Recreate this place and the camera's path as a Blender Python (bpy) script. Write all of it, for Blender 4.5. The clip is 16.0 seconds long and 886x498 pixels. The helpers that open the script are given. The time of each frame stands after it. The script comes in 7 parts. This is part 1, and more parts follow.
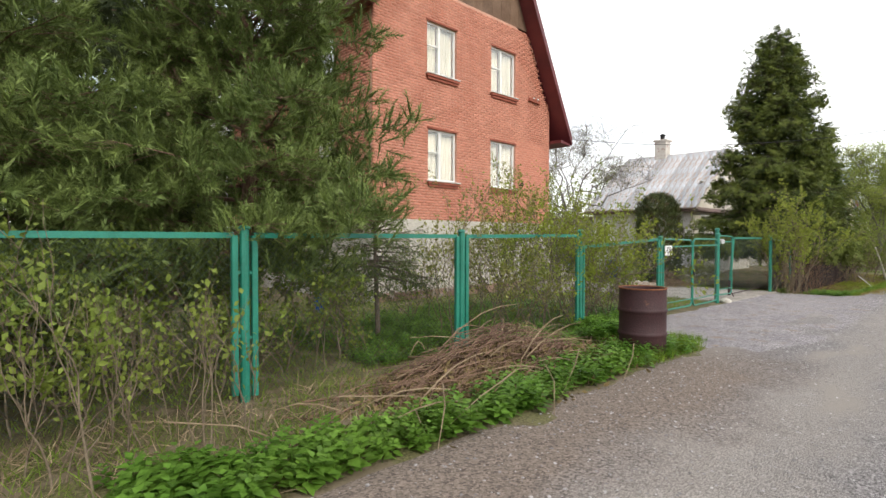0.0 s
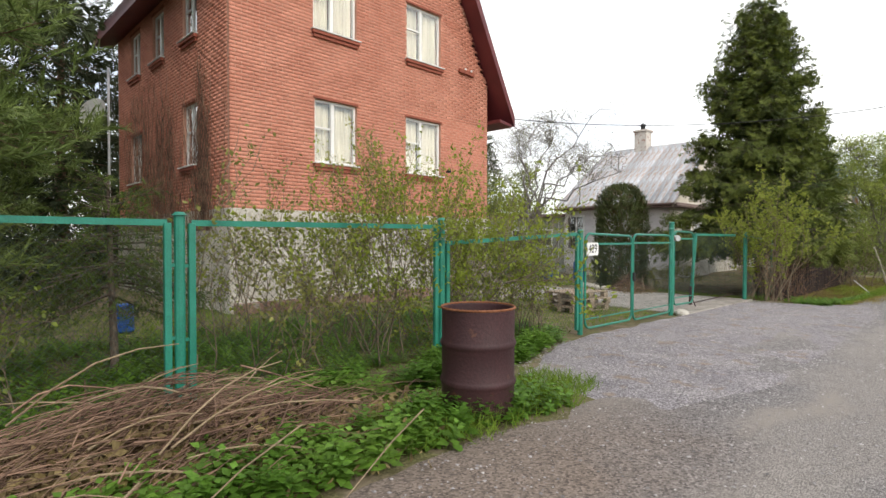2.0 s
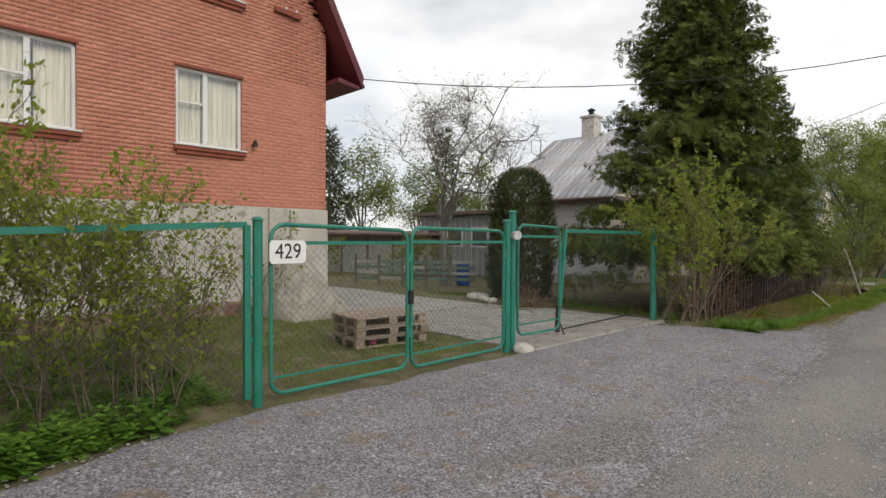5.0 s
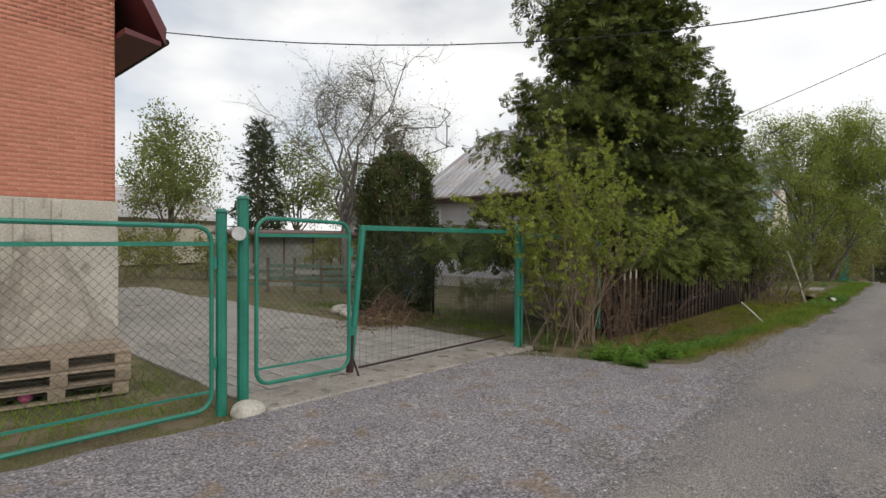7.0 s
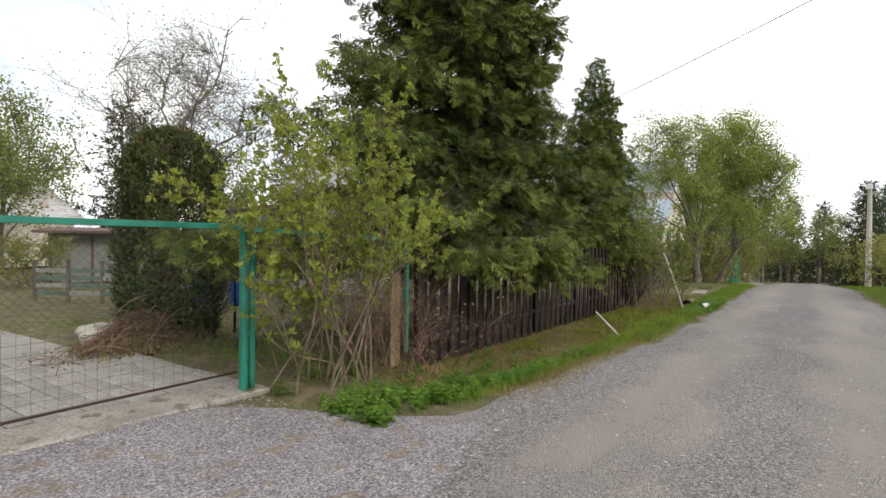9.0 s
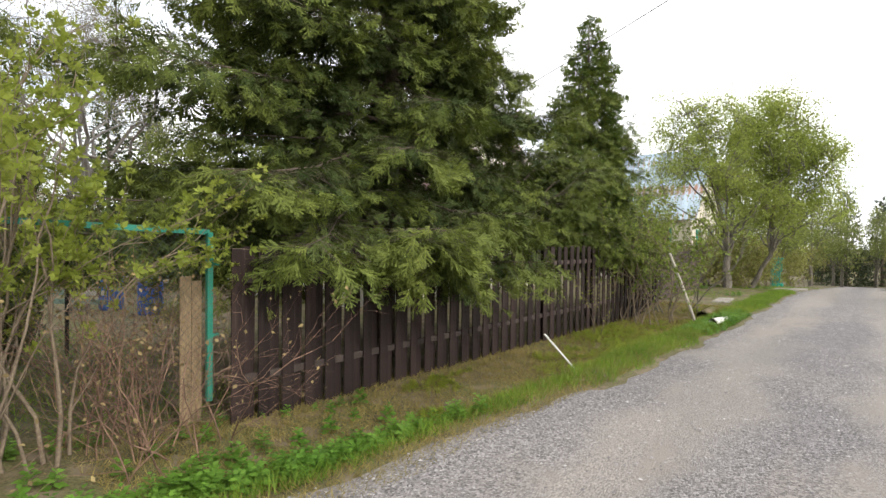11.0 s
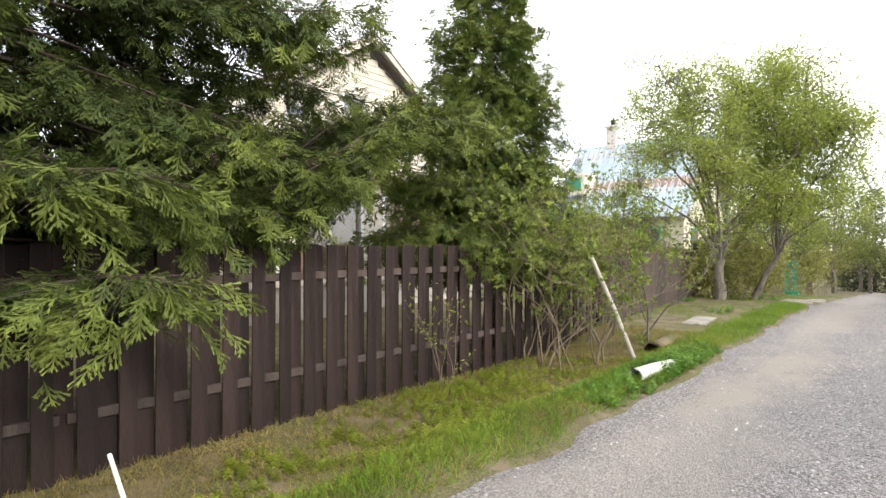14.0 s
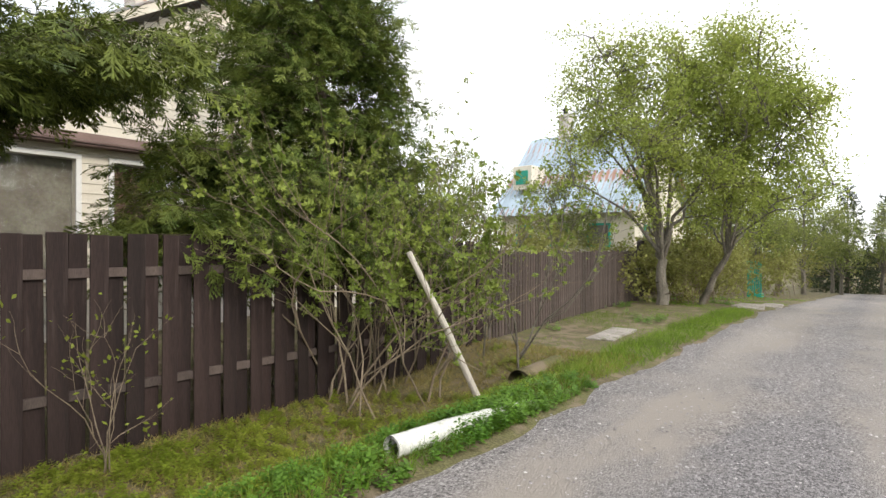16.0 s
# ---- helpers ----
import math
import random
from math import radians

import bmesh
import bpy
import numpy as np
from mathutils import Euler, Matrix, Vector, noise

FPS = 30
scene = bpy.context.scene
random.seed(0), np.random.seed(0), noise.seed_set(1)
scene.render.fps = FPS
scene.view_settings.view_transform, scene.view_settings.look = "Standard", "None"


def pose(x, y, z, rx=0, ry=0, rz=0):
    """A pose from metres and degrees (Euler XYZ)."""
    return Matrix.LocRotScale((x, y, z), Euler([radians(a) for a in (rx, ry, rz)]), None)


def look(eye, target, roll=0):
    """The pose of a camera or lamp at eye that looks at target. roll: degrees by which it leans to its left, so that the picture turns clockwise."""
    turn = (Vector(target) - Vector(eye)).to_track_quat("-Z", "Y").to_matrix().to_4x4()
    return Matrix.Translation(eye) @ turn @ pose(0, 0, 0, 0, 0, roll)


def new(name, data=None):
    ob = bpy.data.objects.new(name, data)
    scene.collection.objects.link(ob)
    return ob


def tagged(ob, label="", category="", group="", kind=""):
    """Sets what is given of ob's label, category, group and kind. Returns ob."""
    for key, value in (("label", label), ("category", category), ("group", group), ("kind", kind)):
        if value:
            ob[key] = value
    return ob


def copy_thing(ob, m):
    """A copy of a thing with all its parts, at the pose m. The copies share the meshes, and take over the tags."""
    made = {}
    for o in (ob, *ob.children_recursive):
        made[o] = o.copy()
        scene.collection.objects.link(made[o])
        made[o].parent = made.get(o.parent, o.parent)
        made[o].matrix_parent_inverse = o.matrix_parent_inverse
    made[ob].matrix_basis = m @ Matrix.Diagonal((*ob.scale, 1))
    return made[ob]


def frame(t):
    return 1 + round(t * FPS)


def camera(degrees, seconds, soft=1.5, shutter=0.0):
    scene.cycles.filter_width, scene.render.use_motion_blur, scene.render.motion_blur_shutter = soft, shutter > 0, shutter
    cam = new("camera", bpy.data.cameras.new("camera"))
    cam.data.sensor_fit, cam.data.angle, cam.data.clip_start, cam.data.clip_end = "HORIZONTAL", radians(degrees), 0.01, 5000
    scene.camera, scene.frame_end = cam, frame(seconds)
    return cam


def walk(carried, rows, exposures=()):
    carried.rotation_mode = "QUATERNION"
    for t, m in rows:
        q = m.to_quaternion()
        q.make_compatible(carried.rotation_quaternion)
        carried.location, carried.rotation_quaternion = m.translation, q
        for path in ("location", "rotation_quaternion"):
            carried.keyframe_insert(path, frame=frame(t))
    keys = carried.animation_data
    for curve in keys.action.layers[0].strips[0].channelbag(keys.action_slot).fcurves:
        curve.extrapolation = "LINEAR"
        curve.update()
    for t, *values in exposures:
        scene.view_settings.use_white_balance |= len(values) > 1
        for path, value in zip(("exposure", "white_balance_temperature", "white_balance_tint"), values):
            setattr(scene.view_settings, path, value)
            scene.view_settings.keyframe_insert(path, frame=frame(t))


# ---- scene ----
cam = camera(79.8, 16.0)
METRES, EYE, TILT, LEAN, TURN = 29.76, 1.55, 0.0, 0.0, 45.0
ROWS = [
    (0.0, 0.0, 0.0, 0.0, 0.0, -1.21, -0.08),
    (0.5, 0.0202, 0.0257, -0.0012, 0.04, -1.23, -0.12),
    (1.0, 0.0409, 0.0497, -0.0024, 0.2, -1.22, -0.15),
    (1.5, 0.063, 0.075, -0.0033, 0.32, -1.29, -0.16),
    (2.0, 0.0859, 0.0967, -0.0036, 0.23, -1.14, -0.15),
    (2.5, 0.11, 0.119, -0.0034, -0.12, -1.2, -0.21),
    (3.0, 0.1323, 0.1408, -0.004, -0.47, -1.14, -0.3),
    (3.5, 0.1542, 0.1644, -0.0045, -0.63, -1.16, -0.34),
    (4.0, 0.175, 0.1869, -0.0053, -0.39, -1.09, -0.36),
    (6.5, 0.2865, 0.2965, -0.0043, -0.98, -1.11, -0.38),
    (7.0, 0.3108, 0.3173, -0.0044, -2.91, -1.01, -0.44),
    (7.5, 0.3347, 0.3348, -0.0044, -7.27, -0.91, -0.48),
    (8.0, 0.3574, 0.3524, -0.0049, -9.04, -0.81, -0.51),
    (8.5, 0.3782, 0.3685, -0.0046, -10.71, -0.8, -0.59),
    (11.0, 0.4888, 0.4695, -0.0069, -6.25, -0.76, -0.54),
    (11.5, 0.5089, 0.4935, -0.0071, -5.84, -0.73, -0.41),
    (12.0, 0.531, 0.5204, -0.0077, -4.62, -0.71, -0.44),
    (12.5, 0.5534, 0.5432, -0.0078, -4.8, -0.58, -0.34),
    (13.0, 0.5778, 0.5675, -0.0078, -4.68, -0.51, -0.36),
    (13.5, 0.6012, 0.5877, -0.0083, -4.73, -0.28, -0.18),
    (14.0, 0.625, 0.611, -0.0098, -4.29, -0.25, -0.17),
    (14.5, 0.6468, 0.6307, -0.0102, -4.27, -0.21, -0.22),
    (15.0, 0.6712, 0.6527, -0.0114, -4.52, -0.22, -0.17),
    (15.5, 0.6934, 0.6708, -0.0116, -5.3, -0.21, -0.26),
    (16.0, 0.7188, 0.6902, -0.0131, -5.8, -0.15, -0.16),
]
walk(cam, [(t, pose(0, 0, EYE, TILT, LEAN, TURN) @ pose(METRES * x, METRES * y, METRES * z, 90 + pitch, roll, yaw)) for t, x, y, z, yaw, pitch, roll in ROWS],
     exposures=[(0.0, 0.4), (1.5, 0.4), (2.5, 0.15), (4.0, -0.2), (7.0, -0.36), (8.5, 0.05), (11.0, 0.75), (12.5, 1.24), (14.5, 1.0), (16.0, 0.7)])

# world: bright overcast sky with thin blue gaps, one soft low sun from across the road
SUN_EL, SUN_ROT = 32.0, 100.0
world = bpy.data.worlds.new("sky")
scene.world = world
world.use_nodes = True
wn, wl = world.node_tree.nodes, world.node_tree.links
wn.clear()
w_out = wn.new("ShaderNodeOutputWorld")
w_bg = wn.new("ShaderNodeBackground")
w_bg.inputs["Strength"].default_value = 0.1
w_sky = wn.new("ShaderNodeTexSky")
w_sky.sky_type = "NISHITA"
w_sky.sun_disc = False
w_sky.sun_elevation, w_sky.sun_rotation = radians(SUN_EL), radians(SUN_ROT)
w_co = wn.new("ShaderNodeTexCoord")
w_map = wn.new("ShaderNodeMapping")
w_map.inputs["Scale"].default_value = (1.0, 1.0, 2.6)
w_noise = wn.new("ShaderNodeTexNoise")
w_noise.inputs["Scale"].default_value = 1.6
w_noise.inputs["Detail"].default_value = 5
w_ramp = wn.new("ShaderNodeValToRGB")
w_ramp.color_ramp.elements[0].position, w_ramp.color_ramp.elements[0].color = 0.38, (0.4, 0.4, 0.4, 1)
w_ramp.color_ramp.elements[1].position, w_ramp.color_ramp.elements[1].color = 0.56, (1, 1, 1, 1)
w_noise2 = wn.new("ShaderNodeTexNoise")
w_noise2.inputs["Scale"].default_value = 2.6
w_noise2.inputs["Detail"].default_value = 6
w_ramp2 = wn.new("ShaderNodeValToRGB")
w_ramp2.color_ramp.elements[0].position, w_ramp2.color_ramp.elements[0].color = 0.3, (11.2, 11.6, 12.2, 1)
w_ramp2.color_ramp.elements[1].position, w_ramp2.color_ramp.elements[1].color = 0.6, (13.6, 13.5, 13.3, 1)
w_mix = wn.new("ShaderNodeMixRGB")
wl.new(w_co.outputs["Generated"], w_map.inputs["Vector"])
wl.new(w_map.outputs["Vector"], w_noise.inputs["Vector"])
wl.new(w_map.outputs["Vector"], w_noise2.inputs["Vector"])
wl.new(w_noise.outputs["Fac"], w_ramp.inputs["Fac"])
wl.new(w_noise2.outputs["Fac"], w_ramp2.inputs["Fac"])
wl.new(w_ramp.outputs["Color"], w_mix.inputs["Fac"])
wl.new(w_sky.outputs["Color"], w_mix.inputs["Color1"])
wl.new(w_ramp2.outputs["Color"], w_mix.inputs["Color2"])
wl.new(w_mix.outputs["Color"], w_bg.inputs["Color"])
wl.new(w_bg.outputs["Background"], w_out.inputs["Surface"])

sun = new("sun", bpy.data.lights.new("sun", "SUN"))
sun.data.energy, sun.data.angle, sun.data.color = 1.5, radians(14), (1.0, 0.93, 0.82)
sun_way = Vector((math.sin(radians(SUN_ROT)) * math.cos(radians(SUN_EL)), math.cos(radians(SUN_ROT)) * math.cos(radians(SUN_EL)), math.sin(radians(SUN_EL))))
sun.matrix_world = look(sun_way * 60, (0, 0, 0))

# ---- materials ----
def mat(name, c1, c2, scale=3.0, rough=0.8, fine=60.0, fine_amt=0.35, bump=0.3, metal=0.0, c3=None, c3_at=0.62, rand=0.0, stretch=(1, 1, 1), spec=0.3, trans=0.0, island=False, tight=0.2):
    """Two-scale procedural surface: broad blotches c1..c2, fine grain, optional third colour for wear, bump."""
    m = bpy.data.materials.new(name)
    m.use_nodes = True
    n, l = m.node_tree.nodes, m.node_tree.links
    b = n["Principled BSDF"]
    b.inputs["Roughness"].default_value = rough
    b.inputs["Metallic"].default_value = metal
    b.inputs["Specular IOR Level"].default_value = spec
    co = n.new("ShaderNodeTexCoord")
    mp = n.new("ShaderNodeMapping")
    mp.inputs["Scale"].default_value = stretch
    l.new(co.outputs["Object"], mp.inputs["Vector"])
    big = n.new("ShaderNodeTexNoise")
    big.inputs["Scale"].default_value, big.inputs["Detail"].default_value = scale, 4
    l.new(mp.outputs["Vector"], big.inputs["Vector"])
    ramp = n.new("ShaderNodeValToRGB")
    ramp.color_ramp.elements[0].position, ramp.color_ramp.elements[0].color = 0.32, (*c1, 1)
    ramp.color_ramp.elements[1].position, ramp.color_ramp.elements[1].color = 0.68, (*c2, 1)
    l.new(big.outputs["Fac"], ramp.inputs["Fac"])
    col = ramp.outputs["Color"]
    tiny = n.new("ShaderNodeTexNoise")
    tiny.inputs["Scale"].default_value, tiny.inputs["Detail"].default_value = fine, 5
    l.new(mp.outputs["Vector"], tiny.inputs["Vector"])
    gr = n.new("ShaderNodeValToRGB")
    lo, hi = 1 - fine_amt, 1 + fine_amt
    gr.color_ramp.elements[0].position, gr.color_ramp.elements[0].color = 0.5 - tight, (lo, lo, lo, 1)
    gr.color_ramp.elements[1].position, gr.color_ramp.elements[1].color = 0.5 + tight, (hi, hi, hi, 1)
    l.new(tiny.outputs["Fac"], gr.inputs["Fac"])
    mul = n.new("ShaderNodeMixRGB")
    mul.blend_type, mul.inputs["Fac"].default_value = "MULTIPLY", 1
    l.new(col, mul.inputs["Color1"])
    l.new(gr.outputs["Color"], mul.inputs["Color2"])
    col = mul.outputs["Color"]
    if c3:
        wear = n.new("ShaderNodeTexNoise")
        wear.inputs["Scale"].default_value, wear.inputs["Detail"].default_value = scale * 2.3, 6
        l.new(mp.outputs["Vector"], wear.inputs["Vector"])
        wr = n.new("ShaderNodeValToRGB")
        wr.color_ramp.elements[0].position, wr.color_ramp.elements[1].position = c3_at - 0.04, c3_at + 0.05
        l.new(wear.outputs["Fac"], wr.inputs["Fac"])
        mx = n.new("ShaderNodeMixRGB")
        l.new(wr.outputs["Color"], mx.inputs["Fac"])
        l.new(col, mx.inputs["Color1"])
        mx.inputs["Color2"].default_value = (*c3, 1)
        col = mx.outputs["Color"]
    if rand:
        hsv = n.new("ShaderNodeHueSaturation")
        if island:
            src = n.new("ShaderNodeNewGeometry").outputs["Random Per Island"]
        else:
            src = n.new("ShaderNodeObjectInfo").outputs["Random"]
        mr = n.new("ShaderNodeMapRange")
        mr.inputs["To Min"].default_value, mr.inputs["To Max"].default_value = 1 - rand, 1 + rand
        l.new(src, mr.inputs["Value"])
        l.new(mr.outputs["Result"], hsv.inputs["Value"])
        l.new(col, hsv.inputs["Color"])
        col = hsv.outputs["Color"]
    l.new(col, b.inputs["Base Color"])
    if bump:
        bp = n.new("ShaderNodeBump")
        bp.inputs["Strength"].default_value, bp.inputs["Distance"].default_value = bump, 0.02
        l.new(tiny.outputs["Fac"], bp.inputs["Height"])
        l.new(bp.outputs["Normal"], b.inputs["Normal"])
    if trans:
        tr = n.new("ShaderNodeBsdfTranslucent")
        l.new(col, tr.inputs["Color"])
        ms = n.new("ShaderNodeMixShader")
        ms.inputs["Fac"].default_value = trans
        l.new(b.outputs["BSDF"], ms.inputs[1])
        l.new(tr.outputs["BSDF"], ms.inputs[2])
        l.new(ms.outputs["Shader"], n["Material Output"].inputs["Surface"])
    return m


def glass_mat(name, tint):
    m = bpy.data.materials.new(name)
    m.use_nodes = True
    b = m.node_tree.nodes["Principled BSDF"]
    b.inputs["Base Color"].default_value = (*tint, 1)
    b.inputs["Roughness"].default_value = 0.03
    b.inputs["IOR"].default_value = 1.5
    b.inputs["Transmission Weight"].default_value = 1.0
    b.inputs["Coat Weight"].default_value = 1.0
    return m


M_SOIL = mat("soil_and_moss", (0.115, 0.09, 0.055), (0.125, 0.125, 0.045), 1.3, 0.95, 45, 0.5, 0.6, c3=(0.19, 0.15, 0.10), c3_at=0.56)
M_ROAD = mat("dusty_gravel", (0.195, 0.186, 0.185), (0.255, 0.238, 0.226), 0.55, 0.95, 120, 0.36, 0.8, c3=(0.245, 0.226, 0.21), c3_at=0.6, stretch=(1, 0.3, 1), tight=0.13)


def wheel_tracks(m):
    """Two paler, finer bands where wheels have ground the gravel to dust, and coarse darker chips between them."""
    n, l = m.node_tree.nodes, m.node_tree.links
    b = n["Principled BSDF"]
    col = b.inputs["Base Color"].links[0].from_socket
    co = n.new("ShaderNodeTexCoord")
    warp = n.new("ShaderNodeTexNoise")
    warp.inputs["Scale"].default_value, warp.inputs["Detail"].default_value = 0.9, 5
    l.new(co.outputs["Object"], warp.inputs["Vector"])
    xyz = n.new("ShaderNodeSeparateXYZ")
    l.new(co.outputs["Object"], xyz.inputs["Vector"])
    wob_ = n.new("ShaderNodeMath")
    wob_.operation, wob_.inputs[1].default_value = "MULTIPLY_ADD", 1.6
    l.new(warp.outputs["Fac"], wob_.inputs[0])
    l.new(xyz.outputs["X"], wob_.inputs[2])
    sn = n.new("ShaderNodeMath")
    sn.operation = "MULTIPLY_ADD"
    sn.inputs[1].default_value, sn.inputs[2].default_value = 3.3, 2.2
    l.new(wob_.outputs[0], sn.inputs[0])
    s2 = n.new("ShaderNodeMath")
    s2.operation = "SINE"
    l.new(sn.outputs[0], s2.inputs[0])
    mr = n.new("ShaderNodeMapRange")
    mr.inputs["From Min"].default_value, mr.inputs["From Max"].default_value = -0.6, 0.7
    l.new(s2.outputs[0], mr.inputs["Value"])
    chips = n.new("ShaderNodeTexVoronoi")
    chips.inputs["Scale"].default_value = 62
    l.new(co.outputs["Object"], chips.inputs["Vector"])
    cr = n.new("ShaderNodeValToRGB")
    cr.color_ramp.elements[0].position, cr.color_ramp.elements[0].color = 0.1, (0.42, 0.41, 0.42, 1)
    cr.color_ramp.elements[1].position, cr.color_ramp.elements[1].color = 0.9, (1.42, 1.41, 1.43, 1)
    l.new(chips.outputs["Color"], cr.inputs["Fac"])
    mul = n.new("ShaderNodeMixRGB")
    mul.blend_type, mul.inputs["Fac"].default_value = "MULTIPLY", 1
    l.new(col, mul.inputs["Color1"])
    l.new(cr.outputs["Color"], mul.inputs["Color2"])
    dust = n.new("ShaderNodeMixRGB")
    dust.blend_type, dust.inputs["Fac"].default_value = "MULTIPLY", 1
    dust.inputs["Color2"].default_value = (1.16, 1.12, 1.07, 1)
    l.new(col, dust.inputs["Color1"])
    mx = n.new("ShaderNodeMixRGB")
    l.new(mr.outputs["Result"], mx.inputs["Fac"])
    l.new(mul.outputs["Color"], mx.inputs["Color1"])
    l.new(dust.outputs["Color"], mx.inputs["Color2"])
    # trodden brown earth along the left edge before the gate
    ed = n.new("ShaderNodeMapRange")
    ed.inputs["From Min"].default_value, ed.inputs["From Max"].default_value = -0.35, -1.25
    l.new(wob_.outputs[0], ed.inputs["Value"])
    ln = n.new("ShaderNodeMapRange")
    ln.inputs["From Min"].default_value, ln.inputs["From Max"].default_value = 9.5, 7.0
    l.new(xyz.outputs["Y"], ln.inputs["Value"])
    both = n.new("ShaderNodeMath")
    both.operation = "MULTIPLY"
    l.new(ed.outputs["Result"], both.inputs[0])
    l.new(ln.outputs["Result"], both.inputs[1])
    earth = n.new("ShaderNodeMixRGB")
    earth.blend_type, earth.inputs["Fac"].default_value = "MULTIPLY", 1
    earth.inputs["Color1"].default_value = (0.205, 0.165, 0.135, 1)
    l.new(cr.outputs["Color"], earth.inputs["Color2"])
    mix = n.new("ShaderNodeMixRGB")
    l.new(both.outputs[0], mix.inputs["Fac"])
    l.new(mx.outputs["Color"], mix.inputs["Color1"])
    l.new(earth.outputs["Color"], mix.inputs["Color2"])
    l.new(mix.outputs["Color"], b.inputs["Base Color"])


wheel_tracks(M_ROAD)
M_DRIVE = mat("crushed_stone", (0.225, 0.21, 0.222), (0.29, 0.27, 0.272), 1.6, 0.95, 60, 0.5, 1.0, c3=(0.255, 0.205, 0.165), c3_at=0.62, tight=0.12)


def cells(m, scale, lo, hi):
    """Stones of many tones: every cell of the gravel has a tint of its own."""
    n, l = m.node_tree.nodes, m.node_tree.links
    b = n["Principled BSDF"]
    col = b.inputs["Base Color"].links[0].from_socket
    co = n.new("ShaderNodeTexCoord")
    vo = n.new("ShaderNodeTexVoronoi")
    vo.inputs["Scale"].default_value = scale
    l.new(co.outputs["Object"], vo.inputs["Vector"])
    cr = n.new("ShaderNodeValToRGB")
    cr.color_ramp.elements[0].position, cr.color_ramp.elements[0].color = 0.1, (lo, lo, lo, 1)
    cr.color_ramp.elements[1].position, cr.color_ramp.elements[1].color = 0.9, (hi, hi * 0.985, hi * 1.01, 1)
    l.new(vo.outputs["Color"], cr.inputs["Fac"])
    mul = n.new("ShaderNodeMixRGB")
    mul.blend_type, mul.inputs["Fac"].default_value = "MULTIPLY", 1
    l.new(col, mul.inputs["Color1"])
    l.new(cr.outputs["Color"], mul.inputs["Color2"])
    l.new(mul.outputs["Color"], b.inputs["Base Color"])


cells(M_DRIVE, 48, 0.62, 1.32)
M_STONE = mat("grey_stone_chips", (0.18, 0.17, 0.175), (0.44, 0.41, 0.40), 9, 0.9, 120, 0.3, 0.4, rand=0.4, island=True)
M_KERB = mat("dirty_concrete", (0.25, 0.225, 0.20), (0.36, 0.33, 0.295), 2.2, 0.92, 45, 0.35, 0.5, c3=(0.17, 0.15, 0.115), c3_at=0.6)
M_PAVER = mat("concrete_paver", (0.27, 0.255, 0.235), (0.35, 0.33, 0.30), 2.5, 0.9, 60, 0.3, 0.4, rand=0.14)
M_FOOT = mat("stained_footing", (0.17, 0.10, 0.075), (0.26, 0.17, 0.13), 2.0, 0.92, 40, 0.3, 0.5, c3=(0.30, 0.27, 0.23), c3_at=0.6)
M_CONC = mat("weathered_concrete", (0.42, 0.39, 0.34), (0.56, 0.53, 0.47), 1.2, 0.92, 40, 0.22, 0.4, c3=(0.30, 0.275, 0.23), c3_at=0.63)
M_MORTAR = mat("pale_mortar", (0.50, 0.265, 0.19), (0.58, 0.335, 0.25), 3, 0.95, 80, 0.2, 0.3)
M_BRICK = mat("red_clay_brick", (0.47, 0.18, 0.12), (0.58, 0.25, 0.172), 1.2, 0.85, 70, 0.16, 0.3, rand=0.09, island=True)
M_BRICKP = mat("red_clay_brick_single", (0.47, 0.18, 0.12), (0.58, 0.25, 0.172), 1.2, 0.85, 70, 0.16, 0.3, rand=0.09)
M_SILLB = mat("dark_red_brick", (0.24, 0.075, 0.05), (0.32, 0.10, 0.065), 4, 0.85, 80, 0.25, 0.3)
M_ROOFRED = mat("maroon_sheet_metal", (0.10, 0.018, 0.022), (0.15, 0.028, 0.03), 1.5, 0.45, 60, 0.15, 0.1, spec=0.5)
M_BOARDBR = mat("brown_gable_board", (0.14, 0.085, 0.055), (0.20, 0.13, 0.09), 2, 0.8, 50, 0.3, 0.3, rand=0.15)
M_WHITE = mat("white_window_plastic", (0.72, 0.72, 0.70), (0.82, 0.82, 0.80), 2, 0.4, 60, 0.05, 0.05)
M_TIN = mat("white_sill_tin", (0.62, 0.62, 0.60), (0.72, 0.72, 0.70), 4, 0.45, 60, 0.1, 0.05)
M_CURT = mat("pale_curtain", (0.42, 0.39, 0.31), (0.60, 0.56, 0.47), 5, 0.9, 40, 0.2, 0.1, stretch=(3, 3, 0.2))
# dark tone that puts the shade of unlit rooms into the colour
M_ROOM_SHADE = mat("painted_room_shade", (0.10, 0.09, 0.08), (0.15, 0.14, 0.12), 2, 0.9, 20, 0.2, 0)
M_GLASS = glass_mat("window_glass", (0.95, 0.97, 0.96))
M_GREEN = mat("green_enamel_paint", (0.012, 0.155, 0.105), (0.022, 0.215, 0.15), 4, 0.42, 90, 0.18, 0.15, c3=(0.10, 0.07, 0.04), c3_at=0.73, spec=0.5)
M_WIRE = mat("grey_green_wire", (0.035, 0.06, 0.048), (0.07, 0.09, 0.078), 5, 0.6, 60, 0.2, 0)
M_RUST = mat("rusty_dark_steel", (0.032, 0.012, 0.014), (0.052, 0.019, 0.021), 3, 0.6, 50, 0.25, 0.2, c3=(0.14, 0.06, 0.032), c3_at=0.67, spec=0.4)
M_RUSTLIP = mat("orange_rust", (0.16, 0.06, 0.025), (0.24, 0.10, 0.05), 9, 0.85, 60, 0.4, 0.4)
